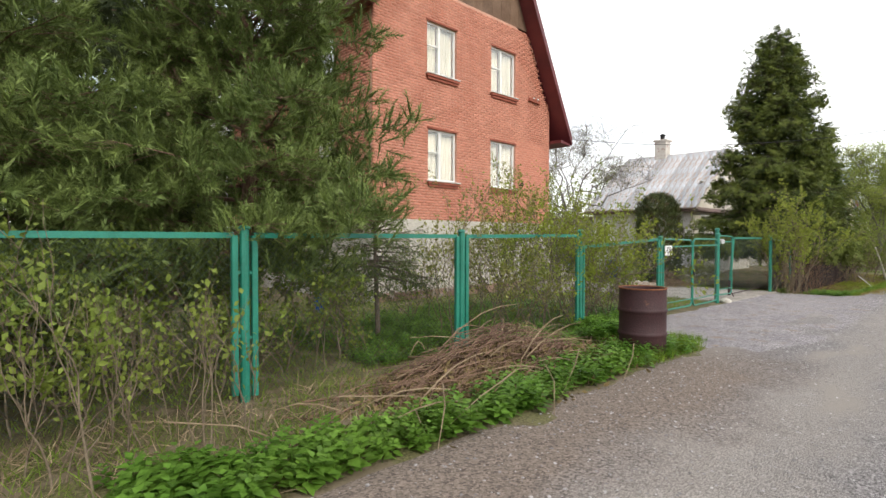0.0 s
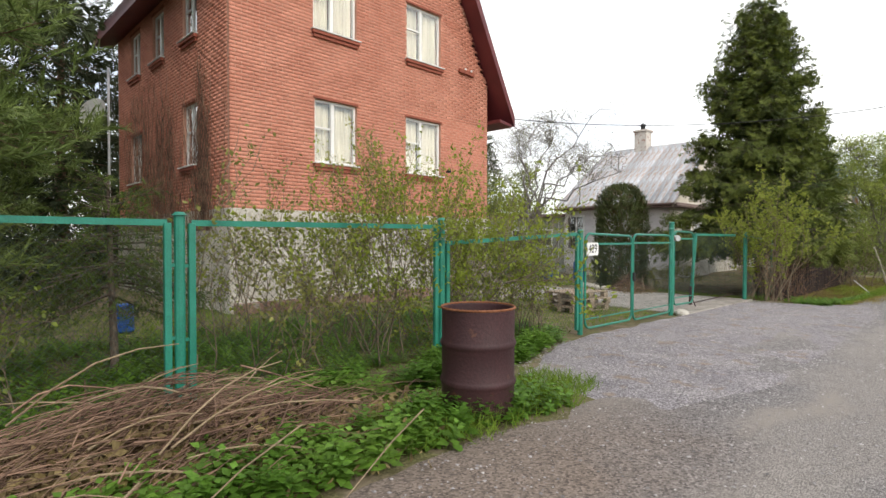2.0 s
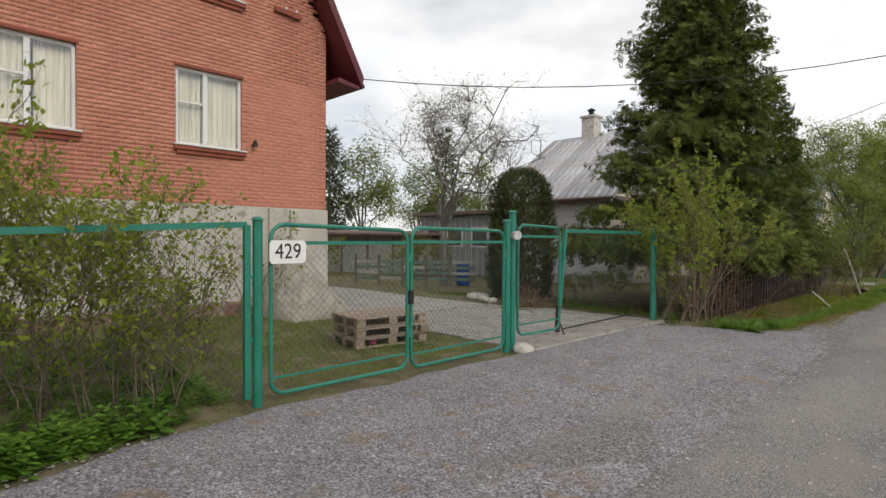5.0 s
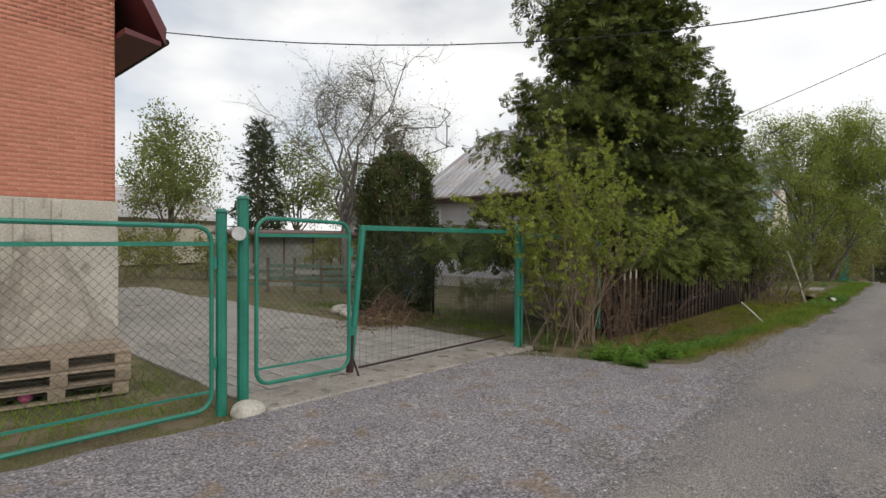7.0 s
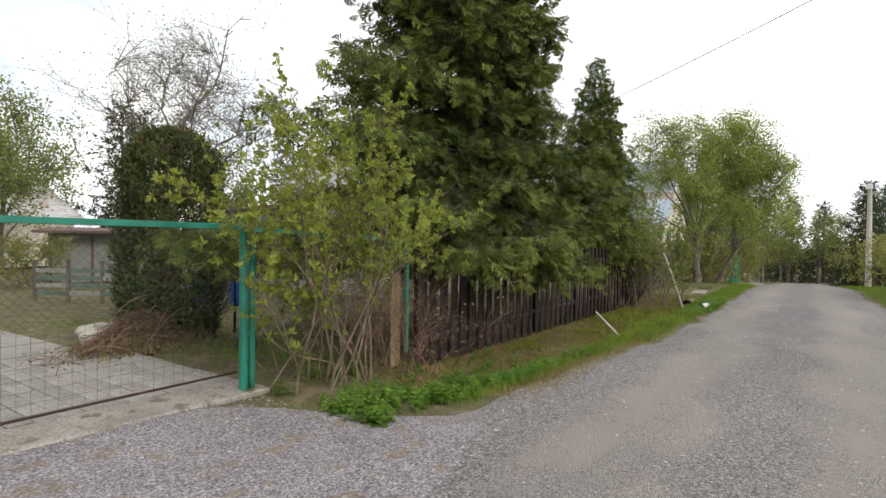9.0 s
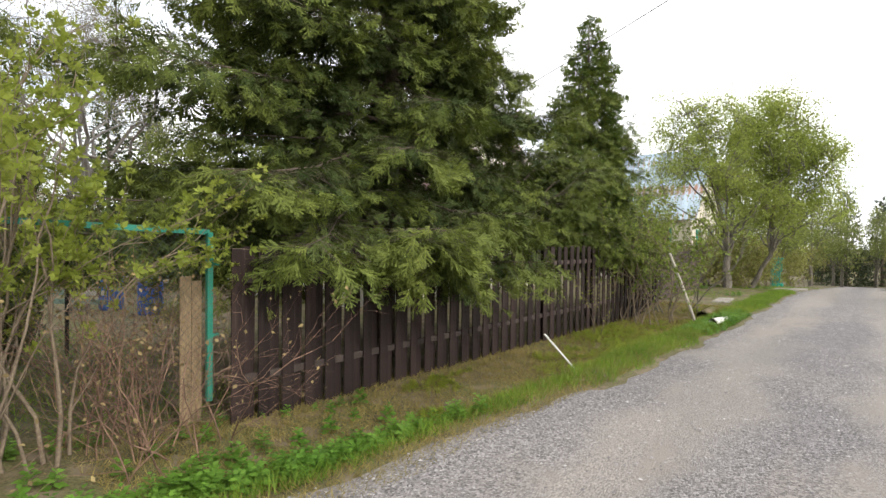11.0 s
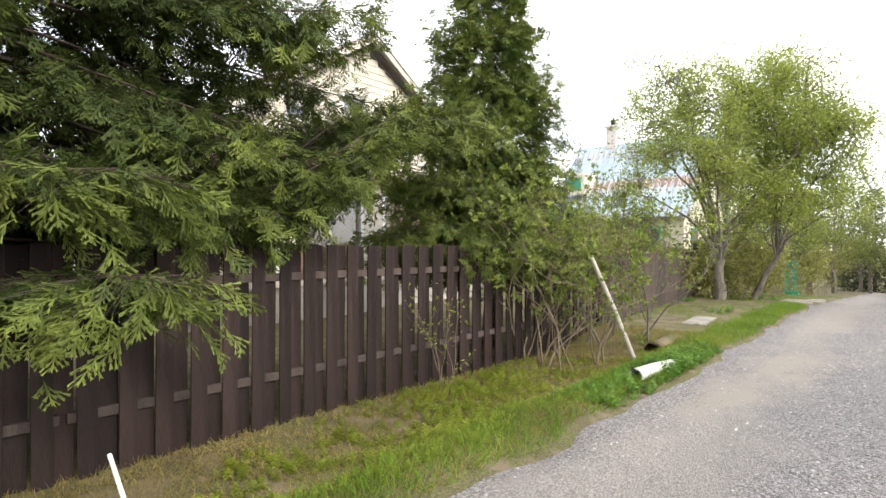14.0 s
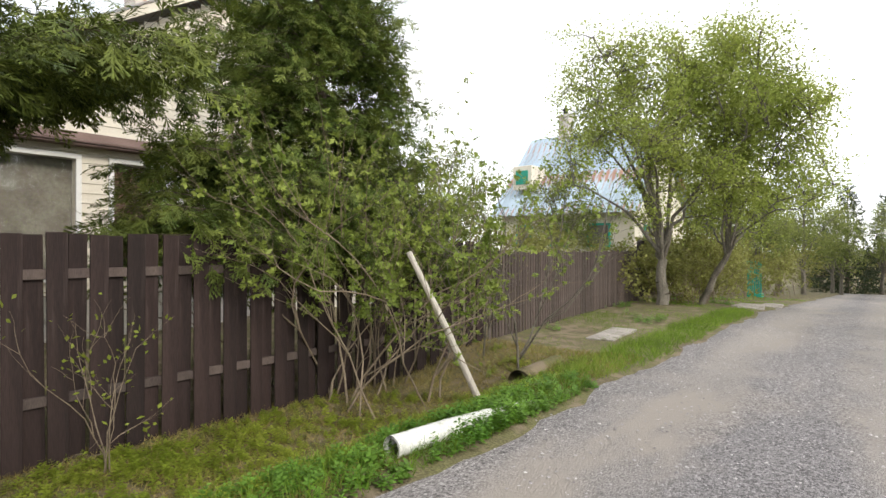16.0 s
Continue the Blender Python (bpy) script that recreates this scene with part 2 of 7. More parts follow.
M_FENCE = mat("brown_stained_plank", (0.018, 0.0105, 0.0095), (0.033, 0.020, 0.0175), 1.3, 0.75, 40, 0.35, 0.35, rand=0.32, stretch=(6, 6, 0.6), c3=(0.066, 0.048, 0.042), c3_at=0.67)
M_OLDB = mat("bare_old_board", (0.20, 0.145, 0.085), (0.30, 0.22, 0.13), 1.3, 0.85, 40, 0.35, 0.35, rand=0.2, stretch=(6, 6, 0.6))
M_FENCE2 = mat("faded_brown_plank", (0.055, 0.040, 0.036), (0.10, 0.077, 0.066), 1.3, 0.8, 40, 0.35, 0.35, rand=0.3, stretch=(6, 6, 0.6))
M_SIDING = mat("cream_painted_siding", (0.62, 0.57, 0.48), (0.72, 0.67, 0.57), 1.2, 0.7, 50, 0.08, 0.1, rand=0.04)
M_SIDGREY = mat("lilac_grey_siding", (0.58, 0.56, 0.57), (0.68, 0.66, 0.66), 1.2, 0.7, 50, 0.08, 0.1, rand=0.05)
M_TINROOF = mat("patched_tin_roof", (0.34, 0.36, 0.39), (0.54, 0.565, 0.60), 1.9, 0.5, 30, 0.2, 0.1, c3=(0.40, 0.31, 0.26), c3_at=0.52, stretch=(2.2, 0.35, 0.35), spec=0.5, rand=0.28)
M_BLUEROOF = mat("blue_tin_roof", (0.30, 0.38, 0.46), (0.42, 0.52, 0.60), 1.2, 0.5, 30, 0.15, 0.1, c3=(0.34, 0.18, 0.12), c3_at=0.56, stretch=(1.1, 0.25, 0.25), spec=0.5, rand=0.12)
M_CHIM = mat("whitewashed_brick", (0.50, 0.46, 0.42), (0.64, 0.60, 0.55), 3, 0.9, 40, 0.25, 0.4, c3=(0.30, 0.15, 0.10), c3_at=0.62)
M_TRIMB = mat("brown_eave_board", (0.13, 0.085, 0.075), (0.19, 0.13, 0.115), 2, 0.7, 40, 0.2, 0.2)
M_SHED = mat("grey_plaster_panel", (0.27, 0.28, 0.26), (0.36, 0.37, 0.345), 2, 0.9, 40, 0.15, 0.2)
M_PALLET = mat("weathered_pallet_wood", (0.26, 0.20, 0.145), (0.38, 0.31, 0.24), 3, 0.9, 50, 0.3, 0.4, rand=0.18, stretch=(1, 5, 5))
M_TARP = mat("dusty_grey_tarpaulin", (0.30, 0.265, 0.225), (0.40, 0.365, 0.315), 2.5, 0.75, 30, 0.2, 0.4)
M_BARK = mat("grey_brown_bark", (0.085, 0.065, 0.05), (0.15, 0.12, 0.095), 6, 0.95, 50, 0.45, 0.7, stretch=(1, 1, 0.3))
M_BARKG = mat("pale_grey_bark", (0.10, 0.088, 0.07), (0.19, 0.17, 0.14), 9, 0.95, 60, 0.45, 0.8, stretch=(1, 1, 0.3), c3=(0.20, 0.21, 0.14), c3_at=0.66)
M_APPLE = mat("grey_lichened_bark", (0.17, 0.155, 0.14), (0.29, 0.27, 0.245), 8, 0.95, 60, 0.3, 0.5, stretch=(1, 1, 0.3))
M_BARKO = mat("reddish_pine_bark", (0.14, 0.085, 0.06), (0.22, 0.14, 0.10), 6, 0.95, 40, 0.45, 0.7, stretch=(1, 1, 0.3))
M_TWIG = mat("bare_twig_bark", (0.15, 0.115, 0.08), (0.24, 0.19, 0.135), 5, 0.9, 50, 0.3, 0.2)
M_STRAW = mat("dry_straw_stem", (0.22, 0.16, 0.10), (0.36, 0.275, 0.18), 4, 0.9, 60, 0.25, 0.1, rand=0.4, island=True)
M_BRUSH = mat("dry_pruned_twig", (0.13, 0.075, 0.055), (0.25, 0.16, 0.11), 3, 0.9, 60, 0.25, 0.1, rand=0.5, island=True)
M_DEADLEAF = mat("withered_leaf", (0.15, 0.105, 0.05), (0.26, 0.20, 0.09), 3, 0.9, 60, 0.25, 0.1, rand=0.4, island=True)
M_SPRUCE = mat("spruce_needle", (0.036, 0.058, 0.014), (0.09, 0.118, 0.025), 1.3, 0.7, 40, 0.2, 0, rand=0.4, island=True, trans=0.15)
M_SPRUCEY = mat("young_spruce_needle", (0.06, 0.098, 0.02), (0.135, 0.185, 0.035), 1.3, 0.7, 40, 0.2, 0, rand=0.4, island=True, trans=0.3)
M_TIP = mat("fresh_spruce_tip", (0.082, 0.112, 0.02), (0.155, 0.185, 0.034), 1.3, 0.7, 40, 0.2, 0, rand=0.35, island=True, trans=0.2)
M_PINE = mat("pine_needle", (0.108, 0.156, 0.04), (0.20, 0.258, 0.072), 1.0, 0.6, 40, 0.2, 0, rand=0.4, island=True, trans=0.15)
M_THUJA = mat("thuja_scale_leaf", (0.045, 0.062, 0.018), (0.085, 0.108, 0.028), 2.2, 0.7, 40, 0.2, 0, rand=0.4, island=True, trans=0.15, c3=(0.105, 0.068, 0.03), c3_at=0.6)
M_LEAF = mat("fresh_spring_leaf", (0.20, 0.25, 0.03), (0.30, 0.35, 0.055), 1.5, 0.55, 40, 0.15, 0, rand=0.25, island=True, trans=0.5)
M_ROWAN = mat("rowan_leaf", (0.25, 0.31, 0.06), (0.36, 0.41, 0.10), 0.7, 0.55, 40, 0.15, 0, rand=0.25, island=True, trans=0.5)
M_LILAC = mat("pale_lilac_leaf", (0.20, 0.25, 0.035), (0.31, 0.35, 0.065), 1.5, 0.55, 40, 0.15, 0, rand=0.25, island=True, trans=0.5)
M_PLUM = mat("plum_leaf", (0.155, 0.215, 0.035), (0.25, 0.30, 0.06), 1.2, 0.55, 40, 0.15, 0, rand=0.3, island=True, trans=0.4)
M_OLIVE = mat("olive_bud_leaf", (0.19, 0.20, 0.05), (0.29, 0.29, 0.09), 1.0, 0.6, 40, 0.15, 0, rand=0.25, island=True, trans=0.45)
M_FARLEAF = mat("distant_foliage", (0.16, 0.20, 0.05), (0.25, 0.28, 0.085), 0.4, 0.7, 10, 0.2, 0, rand=0.25, island=True, trans=0.45)
M_FARCON = mat("distant_conifer", (0.035, 0.05, 0.022), (0.065, 0.085, 0.036), 0.6, 0.7, 10, 0.2, 0, rand=0.3, island=True, trans=0.2)
M_GRASS = mat("fresh_grass", (0.12, 0.20, 0.02), (0.20, 0.30, 0.035), 0.9, 0.6, 40, 0.2, 0, rand=0.35, island=True, trans=0.45)
M_GRASSB = mat("mossy_dry_grass", (0.225, 0.185, 0.058), (0.33, 0.265, 0.095), 0.9, 0.8, 40, 0.25, 0, rand=0.4, island=True, trans=0.3)
M_ELDER = mat("ground_elder_leaf", (0.20, 0.26, 0.026), (0.31, 0.355, 0.05), 1.4, 0.55, 40, 0.15, 0, rand=0.3, island=True, trans=0.45)
M_WEED = mat("nettle_leaf", (0.085, 0.19, 0.022), (0.16, 0.285, 0.042), 1.4, 0.5, 40, 0.15, 0, rand=0.35, island=True, trans=0.4)
M_BLACK = mat("black_rubber", (0.02, 0.02, 0.02), (0.03, 0.03, 0.03), 5, 0.7, 40, 0.2, 0)
M_BLUE = mat("blue_plastic_barrel", (0.02, 0.08, 0.30), (0.03, 0.11, 0.38), 4, 0.45, 40, 0.1, 0)
M_PINK = mat("pink_rubber_ball", (0.65, 0.12, 0.30), (0.72, 0.16, 0.36), 8, 0.5, 40, 0.1, 0)
M_GALV = mat("galvanised_metal", (0.42, 0.43, 0.43), (0.55, 0.56, 0.56), 5, 0.45, 60, 0.15, 0, metal=0.6)
M_POLEW = mat("bleached_wood_pole", (0.42, 0.38, 0.33), (0.56, 0.52, 0.46), 3, 0.9, 40, 0.25, 0.3, stretch=(6, 6, 0.5))
M_PIPE = mat("white_asbestos_pipe", (0.50, 0.50, 0.46), (0.66, 0.66, 0.62), 4, 0.85, 50, 0.2, 0.3, c3=(0.28, 0.30, 0.2), c3_at=0.66)
M_PLATE = mat("white_enamel", (0.74, 0.74, 0.72), (0.80, 0.80, 0.78), 9, 0.3, 60, 0.05, 0)
M_PFENCE = mat("dull_green_old_paint", (0.10, 0.15, 0.125), (0.17, 0.22, 0.185), 3, 0.85, 40, 0.25, 0.2)
M_KIOSK = mat("turquoise_paint", (0.02, 0.24, 0.17), (0.03, 0.32, 0.23), 4, 0.5, 60, 0.15, 0)


# ---- mesh helpers ----
def part(name, bm, material, parent=None, label=""):
    me = bpy.data.meshes.new(name)
    bm.to_mesh(me)
    bm.free()
    if material:
        me.materials.append(material)
    ob = new(name, me)
    if parent:
        ob.parent = parent
    if label:
        ob["label"] = label
    return ob


def soup(name, V, F, material, parent=None, label="", smooth=False):
    """A mesh from numpy arrays: V (n, 3) and F (m, 3) or (m, 4)."""
    V = np.asarray(V, dtype=np.float32)
    F = np.asarray(F, dtype=np.int32)
    k = F.shape[1]
    me = bpy.data.meshes.new(name)
    me.vertices.add(len(V))
    me.vertices.foreach_set("co", V.ravel())
    me.loops.add(F.size)
    me.loops.foreach_set("vertex_index", F.ravel())
    me.polygons.add(len(F))
    me.polygons.foreach_set("loop_start", np.arange(0, F.size, k, dtype=np.int32))
    if smooth:
        me.polygons.foreach_set("use_smooth", np.ones(len(F), dtype=bool))
    me.update(calc_edges=True)
    me.materials.append(material)
    ob = new(name, me)
    if parent:
        ob.parent = parent
    if label:
        ob["label"] = label
    return ob


def empty(name, x, y, z, label, category, group="", rz=0):
    ob = new(name)
    ob.matrix_basis = pose(x, y, z, 0, 0, rz)
    ob.empty_display_size = 0.2
    return tagged(ob, label, category, group)


def box(bm, c, s, rz=0, rx=0, ry=0, bevel=0.0):
    m = pose(*c, rx, ry, rz) @ Matrix.Diagonal((*s, 1))
    r = bmesh.ops.create_cube(bm, size=1.0, matrix=m)
    if bevel:
        es = list({e for v in r["verts"] for e in v.link_edges})
        bmesh.ops.bevel(bm, geom=es, offset=bevel, segments=1, affect="EDGES", profile=0.5)
    return bm


def tube(bm, path, r, n=8, cap=True):
    """A tube of radius r (number or list) along a list of points."""
    pts = [Vector(p) for p in path]
    rs = r if isinstance(r, (list, tuple)) else [r] * len(pts)
    rings = []
    side = None
    for i, p in enumerate(pts):
        d = (pts[min(i + 1, len(pts) - 1)] - pts[max(i - 1, 0)]).normalized()
        if side is None:
            side = d.cross(Vector((0, 0, 1)) if abs(d.z) < 0.9 else Vector((1, 0, 0))).normalized()
        side = (side - d * side.dot(d)).normalized()
        up = d.cross(side)
        rings.append([bm.verts.new(p + (side * math.cos(2 * math.pi * k / n) + up * math.sin(2 * math.pi * k / n)) * rs[i]) for k in range(n)])
    for a, b in zip(rings, rings[1:]):
        for k in range(n):
            bm.faces.new((a[k], a[(k + 1) % n], b[(k + 1) % n], b[k]))
    if cap:
        bm.faces.new(rings[0][::-1])
        bm.faces.new(rings[-1])
    return bm


def prism(bm, poly, axis, a, b):
    """Extrude a 2D polygon along an axis (x, y or z) from a to b."""
    def p3(u, v, w):
        return (w, u, v) if axis == "x" else (u, w, v) if axis == "y" else (u, v, w)
    A = [bm.verts.new(p3(u, v, a)) for u, v in poly]
    B = [bm.verts.new(p3(u, v, b)) for u, v in poly]
    n = len(poly)
    bm.faces.new(A)
    bm.faces.new(B[::-1])
    for i in range(n):
        bm.faces.new((A[i], B[i], B[(i + 1) % n], A[(i + 1) % n]))
    bmesh.ops.recalc_face_normals(bm, faces=bm.faces)
    return bm


def wires(P0, P1, r0, r1, n=4):
    """Frusta between point pairs, as arrays V, F (triangles)."""
    P0, P1 = np.asarray(P0, float), np.asarray(P1, float)
    r0, r1 = np.broadcast_to(r0, len(P0)), np.broadcast_to(r1, len(P0))
    d = P1 - P0
    d = d / (np.linalg.norm(d, axis=1, keepdims=True) + 1e-9)
    ref = np.where(np.abs(d[:, 2:3]) < 0.9, np.array([[0, 0, 1.0]]), np.array([[1.0, 0, 0]]))
    s = np.cross(d, ref)
    s /= np.linalg.norm(s, axis=1, keepdims=True) + 1e-9
    u = np.cross(d, s)
    a = 2 * np.pi * np.arange(n) / n
    ring = s[:, None, :] * np.cos(a)[None, :, None] + u[:, None, :] * np.sin(a)[None, :, None]
    A = P0[:, None, :] + ring * r0[:, None, None]
    B = P1[:, None, :] + ring * r1[:, None, None]
    V = np.concatenate([A, B], 1).reshape(-1, 3)
    k = np.arange(n)
    k2 = (k + 1) % n
    f = np.concatenate([np.stack([k, k2, n + k2], 1), np.stack([k, n + k2, n + k], 1)])
    F = (f[None] + (np.arange(len(P0)) * 2 * n)[:, None, None]).reshape(-1, 3)
    return V, F


def spread(TV, TF, P, R, S):
    """Copies of a template mesh (TV, TF) at places P (m, 3), frames R (m, 3, 3; columns are axes) and sizes S, as V, F."""
    TV, TF, P, R = np.asarray(TV, float), np.asarray(TF), np.asarray(P, float), np.asarray(R, float)
    S = np.broadcast_to(S, len(P))
    V = (np.einsum("mij,kj->mki", R, TV) * S[:, None, None] + P[:, None, :]).reshape(-1, 3)
    F = (TF[None] + (np.arange(len(P)) * len(TV))[:, None, None]).reshape(-1, TF.shape[1])
    return V, F


def frames(D, rng, roll=None):
    """Frames whose first axis is D, rolled at random."""
    D = np.asarray(D, float)
    D = D / (np.linalg.norm(D, axis=1, keepdims=True) + 1e-9)
    ref = np.where(np.abs(D[:, 2:3]) < 0.95, np.array([[0, 0, 1.0]]), np.array([[1.0, 0, 0]]))
    s = np.cross(ref, D)
    s /= np.linalg.norm(s, axis=1, keepdims=True) + 1e-9
    u = np.cross(D, s)
    a = rng.uniform(0, 2 * np.pi, len(D)) if roll is None else rng.normal(0, roll, len(D))
    c, q = np.cos(a)[:, None], np.sin(a)[:, None]
    return np.stack([D, s * c + u * q, u * c - s * q], 2)


def smooth(a, b, x):
    t = np.clip((x - a) / (b - a), 0, 1)
    return t * t * (3 - 2 * t)


def gz(x, y):
    """Height of the ground: the road falls gently away; a shallow ditch runs along the brown fence."""
    x, y = np.asarray(x, float), np.asarray(y, float)
    base = -0.0125 * np.clip(y, -20, 107) - 0.043 * np.clip(y - 46.5, 0, 60)
    ditch = smooth(20.5, 23.5, y) * (1 - smooth(35.2, 37.0, y))
    prof = smooth(-2.2, -3.4, x) * 0.27 - smooth(-6.5, -9, x) * 0.1
    verge = 0.05 * smooth(-1.7, -2.3, x) * (1 - smooth(-2.3, -3.0, x))
    return base - ditch * prof + verge * smooth(20, 22, y) + 0.04 * smooth(2.2, 3.2, x)


def gh(x, y):
    return float(gz(x, y))

# ---- ground, road, drive ----
def grid(name, xs, ys, zf, material):
    xs, ys = np.asarray(xs, float), np.asarray(ys, float)
    X, Y = np.meshgrid(xs, ys)
    V = np.stack([X, Y, zf(X, Y)], 2).reshape(-1, 3)
    nx, ny = len(xs), len(ys)
    i, j = np.meshgrid(np.arange(nx - 1), np.arange(ny - 1))
    a = (j * nx + i).ravel()
    F = np.stack([a, a + 1, a + nx + 1, a + nx], 1)
    return soup(name, V, F, material, smooth=True)


def wob(x, y, k, seed=0.0):
    """Cheap smooth wobble from a few sines."""
    return (np.sin(x * k + seed) * np.cos(y * k * 0.83 + seed * 1.7) + 0.5 * np.sin(x * k * 2.1 + y * k * 1.7 + seed * 3.1) + 0.35 * np.cos(y * k * 3.3 - x * k * 2.7 + seed)) / 1.85


gx = np.concatenate([[-900, -400, -200, -100, -60], np.arange(-40, -8, 2.0), np.arange(-8, 5, 0.2), np.arange(5, 40, 3.0), [60, 100, 200, 400, 900]])
gy = np.concatenate([[-900, -400, -150, -60, -30], np.arange(-15, -3, 1.5), np.arange(-3, 62, 0.25), np.arange(62, 100, 3.0), [120, 160, 240, 400, 900]])
ground = grid("ground", gx, gy, lambda x, y: gz(x, y) - 0.012 + 0.025 * wob(x, y, 1.9) * smooth(-1.9, -2.6, x), M_SOIL)
tagged(ground, "mossy brown soil verge with patches of thin grass", "ground", kind="structure")


def road_left(y):
    return -2.85 + 1.05 * smooth(15, 30, y) + 0.12 * wob(y, y * 0.3, 1.4, 2.0) + 0.05 * wob(y, 0.0, 5.1)


def road_right(y):
    return 2.5 - 0.6 * smooth(20, 50, y) + 0.12 * wob(y, y * 0.3, 1.3, 5.0)


def strip(name, ys, left, right, n, zf, material):
    """A sheet between two edge curves."""
    ys = np.asarray(ys, float)
    t = np.linspace(0, 1, n)
    X = left(ys)[:, None] * (1 - t) + right(ys)[:, None] * t
    Y = np.repeat(ys[:, None], n, 1)
    edge = np.minimum(t, 1 - t)
    ends = np.minimum(ys - ys[0], ys[-1] - ys)
    Z = zf(X, Y) + (0.026 * smooth(0, 0.04, edge)[None] * smooth(0, 0.5, ends)[:, None] - 0.008)
    V = np.stack([X, Y, Z], 2).reshape(-1, 3)
    i, j = np.meshgrid(np.arange(n - 1), np.arange(len(ys) - 1))
    a = (j * n + i).ravel()
    F = np.stack([a, a + 1, a + n + 1, a + n], 1)
    return soup(name, V, F, material, smooth=True)


road = strip("road", np.concatenate([np.arange(-30, 70, 0.25), np.arange(70, 107, 2.0)]), road_left, road_right, 41,
             lambda x, y: gz(x, y) - 0.002 + 0.012 * wob(x, y * 0.25, 2.2) - 0.015 * np.exp(-((x + 1.0) / 0.35) ** 2), M_ROAD)
tagged(road, "pale grey dusty gravel lane with worn wheel tracks", "road", kind="structure")


def drive_left(y):
    return -3.95 + 0.7 * (1 - smooth(8.45, 8.75, y)) - 0.75 * smooth(8.6, 11.2, y) + 2.3 * smooth(19.3, 20.8, y) + 0.08 * wob(y, 0, 3.0)


drive = strip("driveway", np.arange(8.45, 21.0, 0.1), drive_left, lambda y: -2.1 + 0.5 * smooth(8.6, 10.5, y) * (1 - smooth(19, 20.8, y)), 25,
              lambda x, y: gz(x, y) + 0.003 + 0.008 * wob(x, y, 4.0), M_DRIVE)
tagged(drive, "apron of grey crushed stone before the green gate", "driveway", kind="structure")

# ---- buildings ----
def wall_with_openings(name, axis, at, thick, u0, u1, z0, z1, holes, material, parent, top=None, label=""):
    """A wall in the plane axis = at (thickness towards the inside), with real holes (u0, u1, z0, z1). top(u): optional sloping top."""
    us = sorted({u0, u1, *[h[0] for h in holes], *[h[1] for h in holes]})
    zs = sorted({z0, z1, *[h[2] for h in holes], *[h[3] for h in holes]})
    bm = bmesh.new()
    for a, b in zip(us, us[1:]):
        for c, d in zip(zs, zs[1:]):
            mu, mz = (a + b) / 2, (c + d) / 2
            if any(h[0] < mu < h[1] and h[2] < mz < h[3] for h in holes):
                continue
            ta, tb = (min(d, top(a)), min(d, top(b))) if top else (d, d)
            if ta <= c + 0.001 and tb <= c + 0.001:
                continue
            prism(bm, [(a, c), (b, c), (b, max(tb, c + 0.002)), (a, max(ta, c + 0.002))], axis, at, at + thick)
    bmesh.ops.remove_doubles(bm, verts=bm.verts, dist=0.0005)
    return part(name, bm, material, parent, label)


